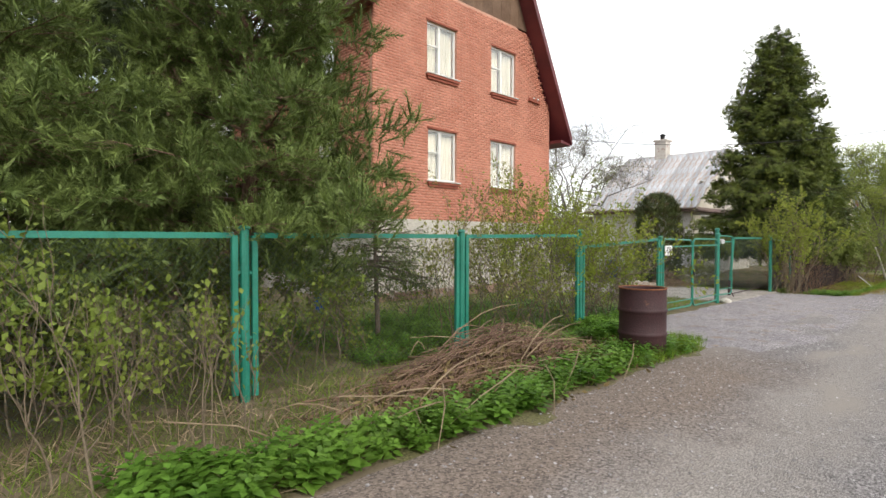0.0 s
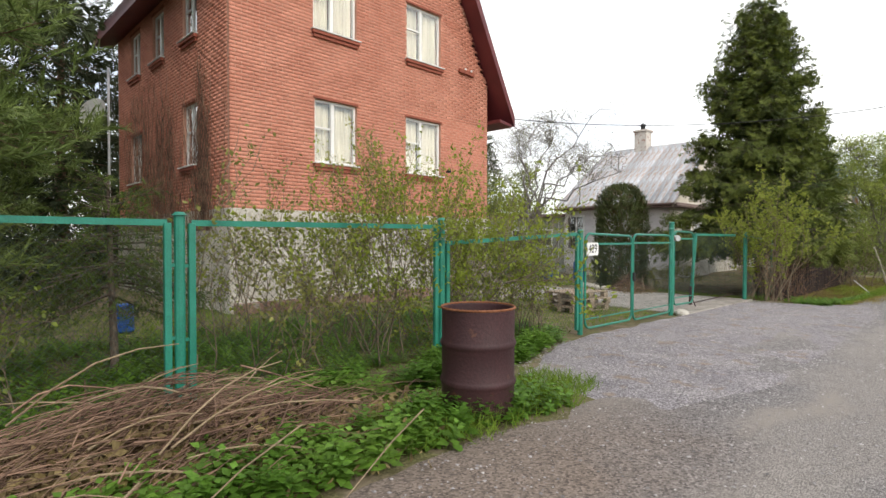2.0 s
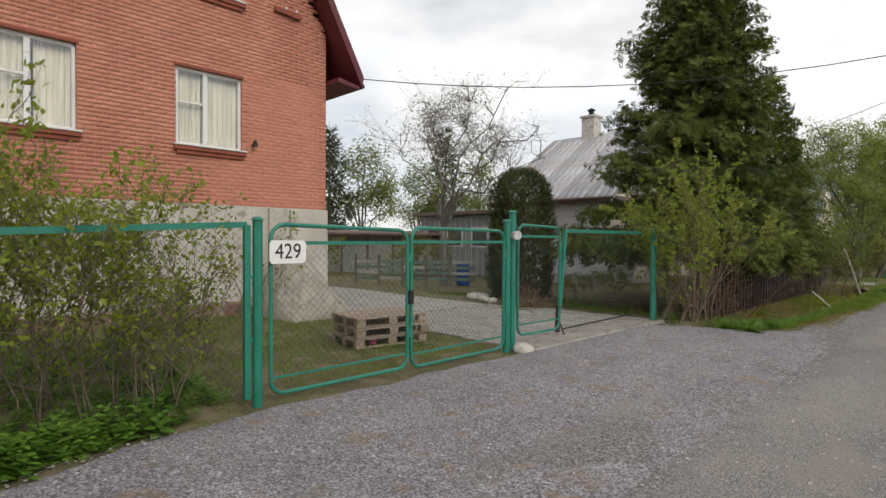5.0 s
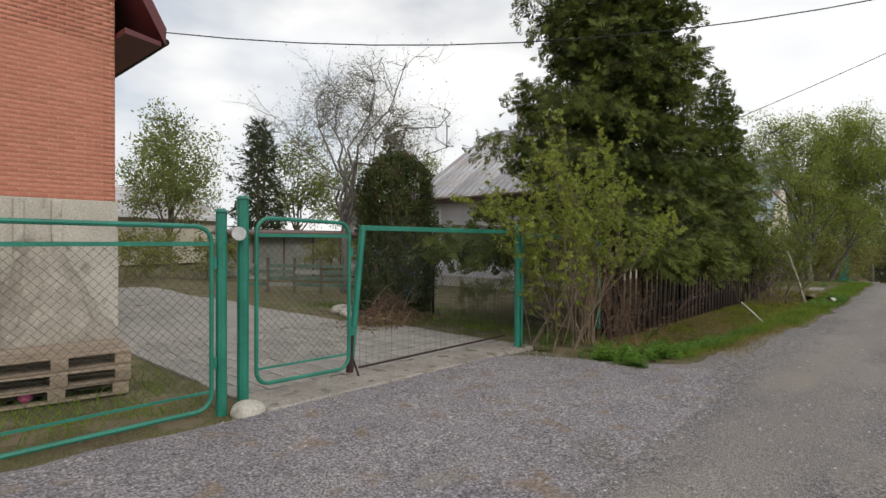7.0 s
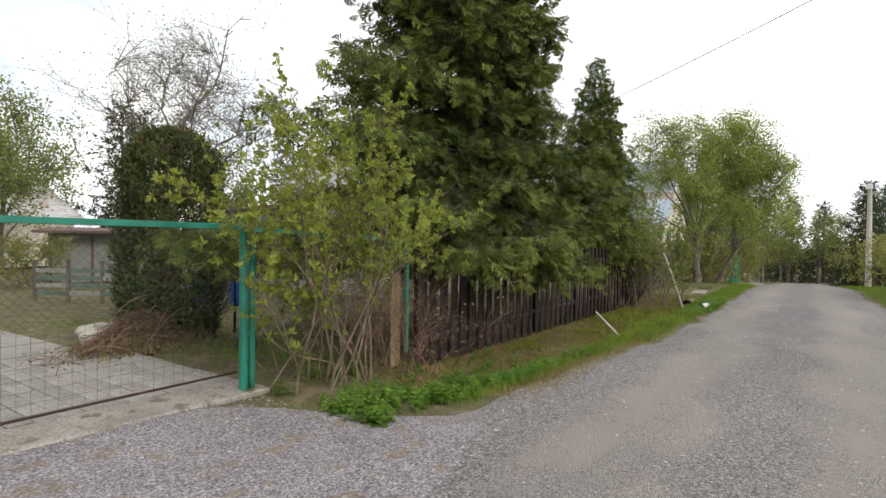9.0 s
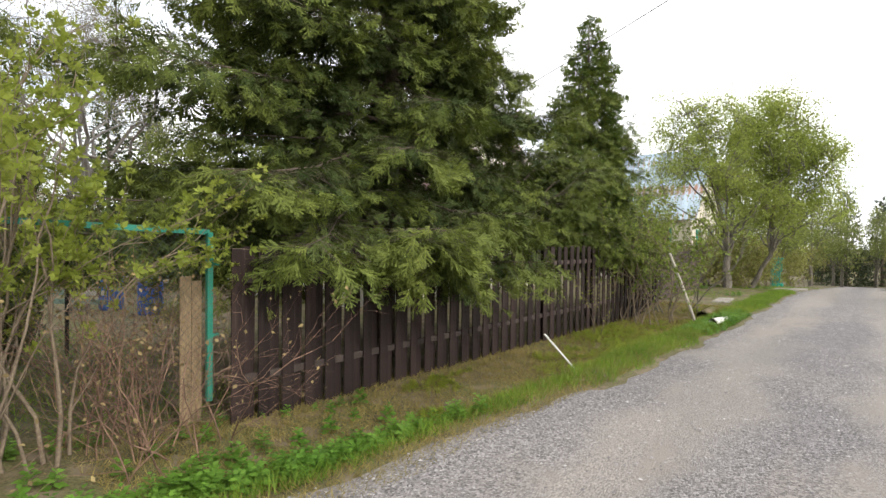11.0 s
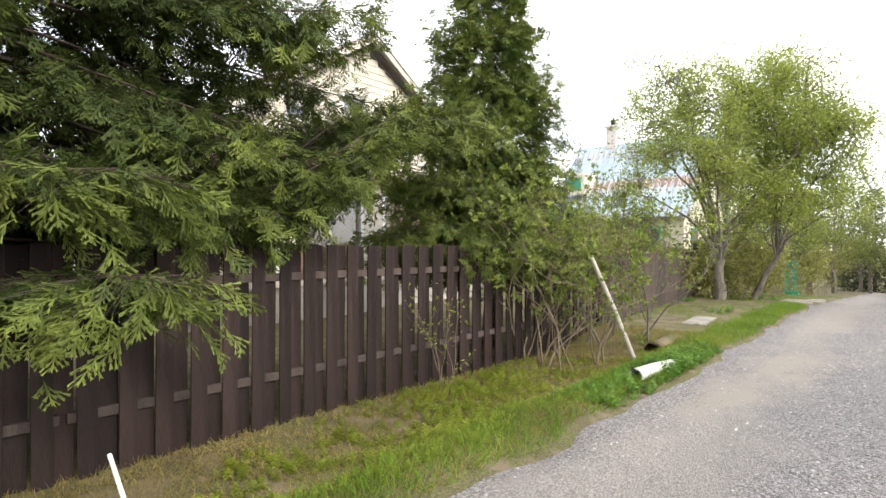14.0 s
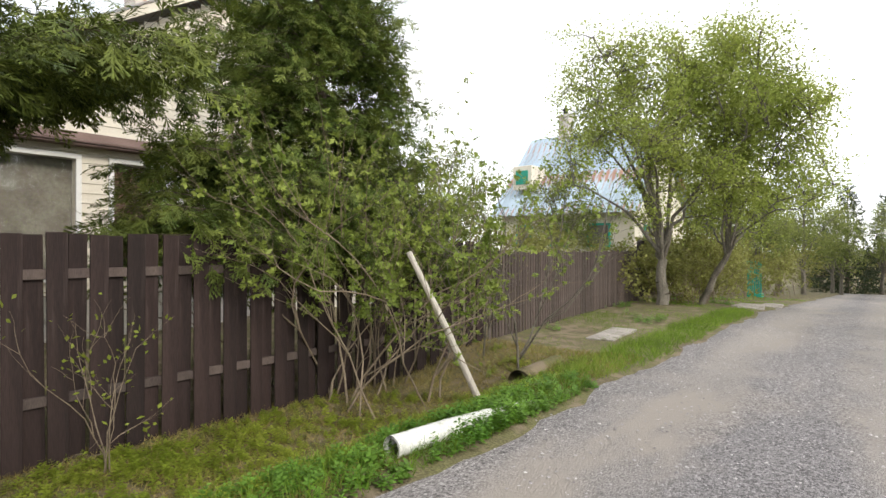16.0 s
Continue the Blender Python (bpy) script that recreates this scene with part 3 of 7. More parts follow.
def window_unit(name, parent, axis, at, u0, u1, z0, z1, out, curtain=True, sash=0.42):
    """A white two-leaf window set back in its hole: frame, leaves, panes, transom, curtains, sill. out: +1 or -1,
    towards the outside.
    """
    w = new(name)
    w.parent = parent

    def B(bm, ua, ub, za, zb, d0, d1):
        c = ((ua + ub) / 2, (za + zb) / 2)
        q = (at - out * (d0 + d1) / 2)
        if axis == "x":
            return box(bm, (q, c[0], c[1]), (abs(d1 - d0), ub - ua, zb - za), bevel=0.004)
        return box(bm, (c[0], q, c[1]), (ub - ua, abs(d1 - d0), zb - za), bevel=0.004)
    f = 0.06
    bm = bmesh.new()
    B(bm, u0 + 0.004, u1 - 0.004, z0 + 0.004, z0 + f, 0.08, 0.15)
    B(bm, u0 + 0.004, u1 - 0.004, z1 - f, z1 - 0.004, 0.08, 0.15)
    B(bm, u0 + 0.004, u0 + f, z0 + f, z1 - f, 0.08, 0.15)
    B(bm, u1 - f, u1 - 0.004, z0 + f, z1 - f, 0.08, 0.15)
    um = u0 + (u1 - u0) * sash
    B(bm, um - 0.045, um + 0.045, z0 + f, z1 - f, 0.07, 0.15)
    part("window_frame", bm, M_WHITE, w)
    bm = bmesh.new()
    zt = z0 + (z1 - z0) * 0.56
    B(bm, u0 + f, um - 0.045, zt - 0.02, zt + 0.02, 0.075, 0.14)
    part("transom", bm, M_WHITE, w)
    for a, b in ((u0 + f, um - 0.045), (um + 0.045, u1 - f)):
        bm = bmesh.new()
        B(bm, a, b, z0 + f, z1 - f, 0.10, 0.106)
        p = part("pane", bm, M_GLASS, w)
        p.visible_shadow = False
    if curtain:
        for a, b in ((u0 + f, u0 + f + (um - u0) * 0.8), (um + 0.1, u1 - f)):
            bm = bmesh.new()
            n = 16
            cols = []
            for k in range(n + 1):
                u = a + (b - a) * k / n
                d = at - out * (0.21 + 0.018 * math.sin(k * 2.3))
                cols.append([bm.verts.new((d, u, z) if axis == "x" else (u, d, z)) for z in (z0 + 0.03, z1 - 0.03)])
            for p, q in zip(cols, cols[1:]):
                bm.faces.new((p[0], q[0], q[1], p[1]))
            part("curtain", bm, M_CURT, w)
    bm = bmesh.new()
    B(bm, u0 - 0.06, u1 + 0.06, z0 - 0.03, z0 - 0.002, -0.11, 0.09)
    part("sill", bm, M_TIN, w)
    bm = bmesh.new()
    B(bm, u0 - 0.05, u1 + 0.05, z0 - 0.105, z0 - 0.032, -0.085, -0.002)
    B(bm, u0 - 0.01, u1 + 0.01, z0 - 0.18, z0 - 0.107, -0.045, -0.002)
    part("brick_ledge", bm, M_SILLB, w)
    bm = bmesh.new()
    B(bm, u0 - 0.03, u1 + 0.03, z1 + 0.002, z1 + 0.06, -0.012, 0.06)
    part("lintel", bm, M_SILLB, w)
    return w


HX, HX2, HY, HY2, HP = -10.9, -19.2, 8.35, 16.35, 2.06


def roof_r(y):
    return 5.0 + (16.95 - y) * 1.86


def roof_l(y):
    return 7.55 + (y - 7.85) * 0.95


def brick_top(y):
    return min(8.6, roof_r(y), roof_l(y))


house = empty("brick_house", -15, 12.3, 0, "two-storey red brick house with steep maroon metal roof on concrete plinth", "house")
house.matrix_basis = Matrix()
front = [(10.31, 11.48, 3.18, 4.64), (13.05, 14.34, 3.18, 4.66), (10.27, 11.47, 6.2, 7.66), (13.07, 14.33, 6.2, 7.66)]
side = [(-13.55, -12.65, 3.1, 4.55), (-17.9, -16.8, 3.0, 4.4), (-13.55, -12.65, 6.05, 7.3), (-15.8, -14.9, 6.05, 7.3), (-17.8, -16.9, 6.05, 7.3)]
wall_with_openings("wall_front", "x", HX - 0.012, -0.34, HY + 0.012, HY2 - 0.012, HP, 8.6, front, M_MORTAR, house, brick_top)
wall_with_openings("wall_side", "y", HY + 0.012, 0.34, HX2, HX - 0.36, HP, 7.9, side, M_MORTAR, house)
wall_with_openings("wall_north", "y", HY2 - 0.012, -0.34, HX2, HX - 0.36, HP, 5.4, [], M_BRICK, house)
wall_with_openings("wall_back", "x", HX2, 0.34, HY + 0.36, HY2 - 0.36, HP, 8.6, [], M_BRICK, house, brick_top)
# floor and inner walls, coloured dark as the shade of the rooms behind the windows
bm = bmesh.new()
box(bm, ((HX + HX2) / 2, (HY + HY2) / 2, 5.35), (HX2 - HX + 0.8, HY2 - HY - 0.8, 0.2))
part("upper_floor", bm, M_ROOM_SHADE, house)
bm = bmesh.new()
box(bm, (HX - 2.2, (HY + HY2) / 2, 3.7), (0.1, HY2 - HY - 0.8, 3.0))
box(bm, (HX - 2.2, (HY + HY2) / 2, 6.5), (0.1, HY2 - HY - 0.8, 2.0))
part("inner_wall", bm, M_ROOM_SHADE, house)
# plinth
bm = bmesh.new()
box(bm, ((HX + HX2) / 2, (HY + HY2) / 2, 0.83), (HX - HX2 + 0.06, HY2 - HY + 0.06, 2.45), bevel=0.01)
part("plinth", bm, M_CONC, house, "weathered grey concrete plinth")
bm = bmesh.new()
for yy in (14.95, 15.45):
    box(bm, (HX + 0.075, yy, 1.0), (0.08, 0.14, 2.05), bevel=0.01)
part("pilaster", bm, M_CONC, house)
# boarded gable top above the brick
for k in range(13):
    a = 9.0 + k * 0.46
    b = a + 0.45
    t = min(roof_r(a), roof_r(b), roof_l(a), roof_l(b))
    if t > 8.65:
        bm = bmesh.new()
        ta, tb = min(roof_r(a), roof_l(a)), min(roof_r(b), roof_l(b))
        prism(bm, [(a, 8.61), (b, 8.61), (b, tb), (a, ta)], "x", HX - 0.03, HX - 0.09)
        part("board", bm, M_BOARDBR, house)
# roof: two slabs with rake boards, soffit and gutter
X1, X2 = HX + 0.5, HX2 - 0.5
ry, rz_ = 13.04, roof_r(13.04)
bm = bmesh.new()
prism(bm, [(ry, rz_), (16.98, 4.98), (16.98, 5.16), (ry, rz_ + 0.2)], "x", X1, X2)
part("roof", bm, M_ROOFRED, house, "maroon sheet metal roof slope")
bm = bmesh.new()
prism(bm, [(7.8, 7.5), (ry, roof_l(ry)), (ry, rz_ + 0.2), (12.4, rz_ - 0.2), (7.8, 7.68)], "x", X1, X2)
part("roof", bm, M_ROOFRED, house)
bm = bmesh.new()
prism(bm, [(ry, rz_ - 0.12), (17.0, 4.9), (17.02, 5.2), (ry, rz_ + 0.24)], "x", X1 + 0.002, X1 + 0.035)
prism(bm, [(7.78, 7.4), (ry, roof_l(ry) - 0.12), (ry, rz_ + 0.24), (7.78, 7.72)], "x", X1 + 0.036, X1 + 0.06)
part("rake_board", bm, M_ROOFRED, house)
bm = bmesh.new()
prism(bm, [(16.36, 4.95), (16.95, 4.88), (16.95, 4.96), (16.36, 5.05)], "x", X1 - 0.02, X2)
part("soffit", bm, M_ROOFRED, house)
bm = bmesh.new()
tube(bm, [(X1 - 0.01, 17.03, 4.98), (X2, 17.03, 4.93)], 0.06, 8)
part("gutter", bm, M_BLACK, house)
bm = bmesh.new()
prism(bm, [(7.8, 7.38), (8.36, 7.5), (8.36, 7.62), (7.8, 7.5)], "x", X1, X2)
part("soffit", bm, M_ROOFRED, house)
bm = bmesh.new()
wave = [(X1 - k * 0.0775, 7.56 + 0.045 * (k % 2)) for k in range(120)]
va = [bm.verts.new((u, 7.74, w)) for u, w in wave]
vb = [bm.verts.new((u, 7.74, w + 0.07)) for u, w in wave]
for k in range(119):
    bm.faces.new((va[k], va[k + 1], vb[k + 1], vb[k]))
bmesh.ops.solidify(bm, geom=bm.faces[:], thickness=0.03)
part("corrugated_edge", bm, M_ROOFRED, house)
for i, (a, b, c, d) in enumerate(front):
    window_unit("window", house, "x", HX, a, b, c, d, 1, True, 0.44)
for a, b, c, d in side:
    window_unit("window", house, "y", HY, a, b, c, d, -1, True, 0.5)
# sign board with two small knobs
bm = bmesh.new()
box(bm, (HX + 0.04, 15.35, 6.3), (0.08, 0.62, 0.11), rx=-3, bevel=0.008)
board = part("name_board", bm, M_SILLB, house, "dark wooden name board")
for yy in (15.3, 15.55):
    bm = bmesh.new()
    bmesh.ops.create_uvsphere(bm, u_segments=8, v_segments=6, radius=0.035, matrix=pose(HX + 0.05, yy, 6.39))
    part("knob", bm, M_WHITE, board)
# small lamp by the ground floor window
bm = bmesh.new()
tube(bm, [(HX, 14.55, 3.32), (HX + 0.12, 14.55, 3.4)], 0.02, 6)
bmesh.ops.create_cone(bm, cap_ends=True, segments=10, radius1=0.06, radius2=0.03, depth=0.12, matrix=pose(HX + 0.13, 14.55, 3.36))
part("wall_lamp", bm, M_BLACK, house)
# satellite dish on the far end of the side wall
dish = new("satellite_dish")
dish.parent = house
bm = bmesh.new()
rings = []
for k in range(1, 6):
    r = 0.46 * k / 5
    rings.append([bm.verts.new((r * math.cos(a), r * math.sin(a), 0.16 * (k / 5) ** 2)) for a in [2 * math.pi * j / 20 for j in range(20)]])
c0 = bm.verts.new((0, 0, 0))
for j in range(20):
    bm.faces.new((c0, rings[0][j], rings[0][(j + 1) % 20]))
    for p, q in zip(rings, rings[1:]):
        bm.faces.new((p[j], q[j], q[(j + 1) % 20], p[(j + 1) % 20]))
bmesh.ops.solidify(bm, geom=bm.faces[:], thickness=0.012)
bmesh.ops.transform(bm, matrix=pose(-19.2, 7.75, 5.2, 70, 0, 35), verts=bm.verts)
part("reflector", bm, M_TIN, dish, "pale grey dish")
bm = bmesh.new()
tube(bm, [(-19.25, 8.1, 2.0), (-19.25, 8.1, 6.7)], 0.035, 6)
tube(bm, [(-19.25, 8.1, 5.2), (-19.2, 7.8, 5.2)], 0.025, 6)
tube(bm, [(-19.2, 7.75, 5.0), (-18.9, 7.35, 5.35)], 0.015, 6)
part("mast", bm, M_GALV, dish)


def tin_roof(name, parent, y0, z0, y1, z1, x0, x1, material, seam=0.33):
    """One slope of a seamed tin roof: each sheet a piece of its own, with a standing seam."""
    n = int(abs(x1 - x0) / seam)
    L = math.hypot(y1 - y0, z1 - z0)
    ang = math.degrees(math.atan2(z1 - z0, y1 - y0))
    w = (x1 - x0) / n
    bm = bmesh.new()
    box(bm, (0, 0, 0), (abs(w) - 0.012, L, 0.02))
    box(bm, (abs(w) / 2 - 0.006, 0, 0.022), (0.024, L, 0.025))
    first = part(name, bm, material, parent)
    first.matrix_basis = pose(x0 + w / 2, (y0 + y1) / 2, (z0 + z1) / 2, ang)
    for k in range(1, n):
        o = new(name, first.data)
        o.parent = parent
        o.matrix_basis = pose(x0 + w * (k + 0.5), (y0 + y1) / 2, (z0 + z1) / 2 + 0.003 * (k % 2), ang)


def siding(parent, axis, at, out, u0, u1, z0, z1, holes, material, pitch=0.19, top=None):
    """Lapped boards, each an object, cut round the holes."""
    k = 0
    z = z0
    while z < z1 - 0.02:
        zt = min(z + pitch, z1)
        a, b = u0, u1
        if top:
            a, b = top(z + pitch * 0.6)
        if b - a < 0.1:
            break
        spans = [(a, b)]
        for h in holes:
            if h[2] < zt - 0.03 and h[3] > z + 0.03:
                nxt = []
                for p, q in spans:
                    if h[0] > p:
                        nxt.append((p, min(q, h[0])))
                    if h[1] < q:
                        nxt.append((max(p, h[1]), q))
                spans = [s for s in nxt if s[1] - s[0] > 0.03]
        for p, q in spans:
            bm = bmesh.new()
            prof = [(0.0, z), (0.032, z), (0.030, z + 0.012), (0.012, zt - 0.003), (0.0, zt - 0.003)]
            if axis == "x":
                prism(bm, [(at + out * d, zz) for d, zz in prof], "y", p, q)
            else:
                prism(bm, [(at + out * d, zz) for d, zz in prof], "x", p, q)
            part("board", bm, material, parent)
        z += pitch
        k += 1


def chimney(parent, x, y, z0, z1, w=0.75):
    c = new("chimney")
    c.parent = parent
    bm = bmesh.new()
    box(bm, (x, y, (z0 + z1) / 2), (w, w, z1 - z0), bevel=0.01)
    part("flue", bm, M_CHIM, c)
    bm = bmesh.new()
    box(bm, (x, y, z1 + 0.06), (w + 0.16, w + 0.16, 0.12), bevel=0.01)
    part("crown_course", bm, M_CHIM, c)
    bm = bmesh.new()
    tube(bm, [(x, y, z1 + 0.1), (x, y, z1 + 0.42)], 0.14, 10)
    bmesh.ops.create_cone(bm, cap_ends=True, segments=10, radius1=0.24, radius2=0.03, depth=0.14, matrix=pose(x, y, z1 + 0.5))
    part("cowl", bm, M_BLACK, c)


def cottage_prism(bm, x0, x1, y0, y1, z0, z1):
    box(bm, ((x0 + x1) / 2, (y0 + y1) / 2, (z0 + z1) / 2), (abs(x1 - x0), abs(y1 - y0), z1 - z0))


# cream cottage with a tin roof, its gable towards the lane
cot = empty("cottage", -0.9, 0.3, 0, "single-storey cream clapboard cottage with patched silver tin roof", "house")
CX, CY0, CY1, RZ, RY = -10.1, 30.0, 41.0, 7.1, 35.5
gable_w = [(31.5, 32.68, 0.6, 2.8), (33.32, 35.3, 0.6, 2.8), (36.2, 38.2, 0.6, 2.8), (32.98, 33.58, 4.4, 4.74), (34.7, 35.4, 4.8, 5.3)]
south_w = [(-15.8, -14.85, 0.9, 2.67)]
bm = bmesh.new()
cottage_prism(bm, CX - 0.03, -16.0, CY0 + 0.03, CY1, -0.6, 0.25)
part("foundation", bm, M_CONC, cot)
wall_with_openings("wall_gable", "x", CX - 0.004, -0.16, CY0 + 0.03, CY1, 0.25, 6.9, gable_w, M_SIDING, cot, lambda y: 3.2 + (RY - abs(y - RY) - CY0) * 0.645)
wall_with_openings("wall_south", "y", CY0 + 0.004, 0.16, -16.0, CX - 0.17, 0.25, 3.2, south_w, M_SIDGREY, cot)
wall_with_openings("wall_west", "x", -16.0, 0.16, CY0 + 0.17, CY1, 0.25, 6.7, [], M_SIDGREY, cot, lambda y: 3.2 + (RY - abs(y - RY) - CY0) * 0.645)
wall_with_openings("wall_north", "y", CY1, -0.16, -15.8, CX - 0.17, 0.25, 3.2, [], M_SIDGREY, cot)
siding(cot, "y", CY0, -1, -16.0, CX, -0.12, 3.15, south_w, M_SIDGREY)
siding(cot, "x", CX, 1, CY0 - 0.02, CY1, 0.27, 6.8, gable_w, M_SIDING, top=lambda z: (max(CY0 - 0.02, RY - (6.75 - z) / 0.645), min(CY1, RY + (6.75 - z) / 0.645)))
tin_roof("roof_sheet", cot, 29.5, 3.22, RY, RZ, -9.65, -16.4, M_TINROOF)
tin_roof("roof_sheet", cot, 41.5, 3.22, RY, RZ, -9.65, -16.4, M_TINROOF)
for s in (-1, 1):
    bm = bmesh.new()
    prism(bm, [(RY + s * 6.05, 3.0), (RY, RZ - 0.22), (RY, RZ - 0.03), (RY + s * 6.05, 3.18)], "x", -9.68, -9.72)
    part("rake_board", bm, M_SIDING, cot)
bm = bmesh.new()
box(bm, (-13.0, 29.52, 3.1), (6.7, 0.05, 0.2), bevel=0.005)
box(bm, (-13.0, 29.76, 3.02), (6.6, 0.44, 0.03))
part("eave_board", bm, M_TRIMB, cot, "brown eave board")
bm = bmesh.new()
tube(bm, [(-9.65, 29.43, 3.16), (-16.4, 29.43, 3.12)], 0.055, 8)
part("gutter", bm, M_TRIMB, cot)
bm = bmesh.new()
box(bm, (CX + 0.17, RY, 3.05), (0.34, 10.9, 0.04))
prism(bm, [(CX + 0.02, 3.25), (CX + 0.38, 3.07), (CX + 0.38, 3.11), (CX + 0.02, 3.32)], "y", CY0, CY1)
part("skirt_roof", bm, M_TRIMB, cot, "narrow brown tin skirt roof below the gable")
chimney(cot, -13.95, RY - 0.1, 6.5, 8.0)
for a, b, c, d in gable_w:
    w = new("window")
    w.parent = cot
    bm = bmesh.new()
    t = 0.09 if d - c > 1 else 0.06
    for ua, ub, za, zb in ((a - t, b + t, c - t, c), (a - t, b + t, d, d + t), (a - t, a, c, d), (b, b + t, c, d)):
        box(bm, (CX + 0.03, (ua + ub) / 2, (za + zb) / 2), (0.07, ub - ua, zb - za), bevel=0.004)
    if b - a > 1.5:
        box(bm, (CX - 0.03, (a + b) / 2, (c + d) / 2), (0.06, 0.1, d - c))
    part("window_frame", bm, M_WHITE, w)
    bm = bmesh.new()
    box(bm, (CX - 0.06, (a + b) / 2, (c + d) / 2), (0.008, b - a, d - c))
    p = part("pane", bm, M_GLASS, w)
    p.visible_shadow = False
    # brown sheet in wide windows; in the others a dark one painted as room shade
    bm = bmesh.new()
    box(bm, (CX - 0.24, (a + b) / 2, (c + d) / 2), (0.02, b - a + 0.1, d - c + 0.1))
    part("curtain", bm, M_BOARDBR if b - a > 1.5 else M_ROOM_SHADE, w)
for a, b, c, d in south_w:
    w = new("window")
    w.parent = cot
    bm = bmesh.new()
    for ua, ub, za, zb in ((a - 0.08, b + 0.08, c - 0.08, c), (a - 0.08, b + 0.08, d, d + 0.08), (a - 0.08, a, c, d), (b, b + 0.08, c, d)):
        box(bm, ((ua + ub) / 2, CY0 - 0.03, (za + zb) / 2), (ub - ua, 0.07, zb - za), bevel=0.004)
    box(bm, ((a + b) / 2, CY0 + 0.04, (c + d) / 2), (0.06, 0.05, d - c))
    part("window_frame", bm, M_WHITE, w)
    bm = bmesh.new()
    box(bm, ((a + b) / 2, CY0 + 0.06, (c + d) / 2), (b - a, 0.008, d - c))
    part("pane", bm, M_GLASS, w).visible_shadow = False
    # no cloth here: a dark sheet stands in for the shaded room
    bm = bmesh.new()
    box(bm, ((a + b) / 2, CY0 + 0.3, (c + d) / 2), (b - a + 0.1, 0.02, d - c + 0.1))
    part("curtain", bm, M_ROOM_SHADE, w)
# flat-roofed annex beside it
annex = empty("annex", -0.9, 0.3, 0, "low grey annex with flat roof and white windows", "shed")
bm = bmesh.new()
cottage_prism(bm, -16.45, -23.2, 31.4, 36, -0.6, 2.75)
part("wall", bm, M_SHED, annex)
bm = bmesh.new()
cottage_prism(bm, -16.42, -23.5, 31.0, 36.4, 2.78, 2.95)
part("roof", bm, M_TRIMB, annex)
for xx in (-22.0, -20.3, -18.4):
    bm = bmesh.new()
    box(bm, (xx, 31.38, 1.5), (1.25, 0.06, 1.1), bevel=0.01)
    f = part("window_frame", bm, M_WHITE, annex)
    # opaque pane, its colour is the shade of the room behind
    bm = bmesh.new()
    box(bm, (xx, 31.345, 1.5), (1.05, 0.015, 0.92))
    part("pane", bm, M_ROOM_SHADE, f)
bm = bmesh.new()
for k in range(16):
    box(bm, (-16.5 - k * 0.42, 31.37, 0.85), (0.025, 0.03, 3.6))
part("batten", bm, M_SIDGREY, annex)

# second cottage farther along, blue tin roof with rust
cot2 = empty("cottage", 0, 0, 0, "distant cream cottage with steep blue rust-streaked tin roof", "house")
bm = bmesh.new()
cottage_prism(bm, -7.6, -14.5, 53.0, 60.6, -0.9, 3.0)
prism(bm, [(53.0, 3.0), (60.6, 3.0), (56.8, 7.1)], "x", -7.6, -14.5)
part("wall", bm, M_SIDING, cot2)
siding(cot2, "x", -7.6, 1, 53, 60.6, 0.0, 7.0, [], M_SIDING, 0.24, top=lambda z: (max(53.0, 56.8 - (7.0 - z) / 1.08), min(60.6, 56.8 + (7.0 - z) / 1.08)))
siding(cot2, "y", 53.0, -1, -14.5, -7.6, 0.0, 3.0, [], M_SIDING, 0.24)
tin_roof("roof_sheet", cot2, 52.5, 2.75, 56.8, 7.4, -7.2, -14.9, M_BLUEROOF)
tin_roof("roof_sheet", cot2, 61.1, 2.75, 56.8, 7.4, -7.2, -14.9, M_BLUEROOF)
bm = bmesh.new()
box(bm, (-13.4, 54.0, 4.75), (1.1, 1.6, 1.2), bevel=0.02)
dorm = part("dormer", bm, M_SIDING, cot2, "small pale dormer")
bm = bmesh.new()
box(bm, (-13.4, 53.18, 4.75), (0.7, 0.05, 0.7))
part("pane", bm, M_KIOSK, dorm)
chimney(cot2, -12.75, 56.8, 6.8, 8.4, 0.6)
for yy in (54.6, 57.6):
    bm = bmesh.new()
    box(bm, (-7.56, yy, 1.6), (0.12, 1.0, 1.25), bevel=0.01)
    f = part("window_frame", bm, M_KIOSK, cot2)
    # solid pane with the room's shade painted on
    bm = bmesh.new()
    box(bm, (-7.49, yy, 1.6), (0.03, 0.8, 1.0))
    part("pane", bm, M_ROOM_SHADE, f)

for xx, w in ((-13.1, 0.9), (-11.2, 0.9), (-9.2, 1.1)):
    bm = bmesh.new()
    box(bm, (xx, 52.94, 1.75), (w, 0.12, 1.1), bevel=0.01)
    f = part("window_frame", bm, M_KIOSK, cot2)
    # solid panes again, room shade in the colour
    bm = bmesh.new()
    box(bm, (xx, 52.87, 1.75), (w - 0.2, 0.03, 0.9))
    part("pane", bm, M_ROOM_SHADE, f)

# low shed with grey panels across the yard
shed = empty("shed", -25.6, 29.4, -0.35, "low garden shed with grey panels and dark flat roof", "shed", rz=-27)
bm = bmesh.new()
box(bm, (0, 0, 0.85), (2.6, 7.6, 2.3))
part("body", bm, M_SHED, shed)
for k in range(6):
    bm = bmesh.new()
    box(bm, (1.33, -3.7 + k * 1.48, 0.8), (0.06, 0.1, 2.0))
    part("post", bm, M_TRIMB, shed)
bm = bmesh.new()
box(bm, (0.3, 0, 2.1), (3.6, 8.4, 0.12), bevel=0.01, ry=3)
part("roof", bm, M_TRIMB, shed)
# far yellow house beyond the yard
far_house = empty("far_house", -42, 27, 0, "distant ochre cottage with grey gable roof", "house", rz=20)
bm = bmesh.new()
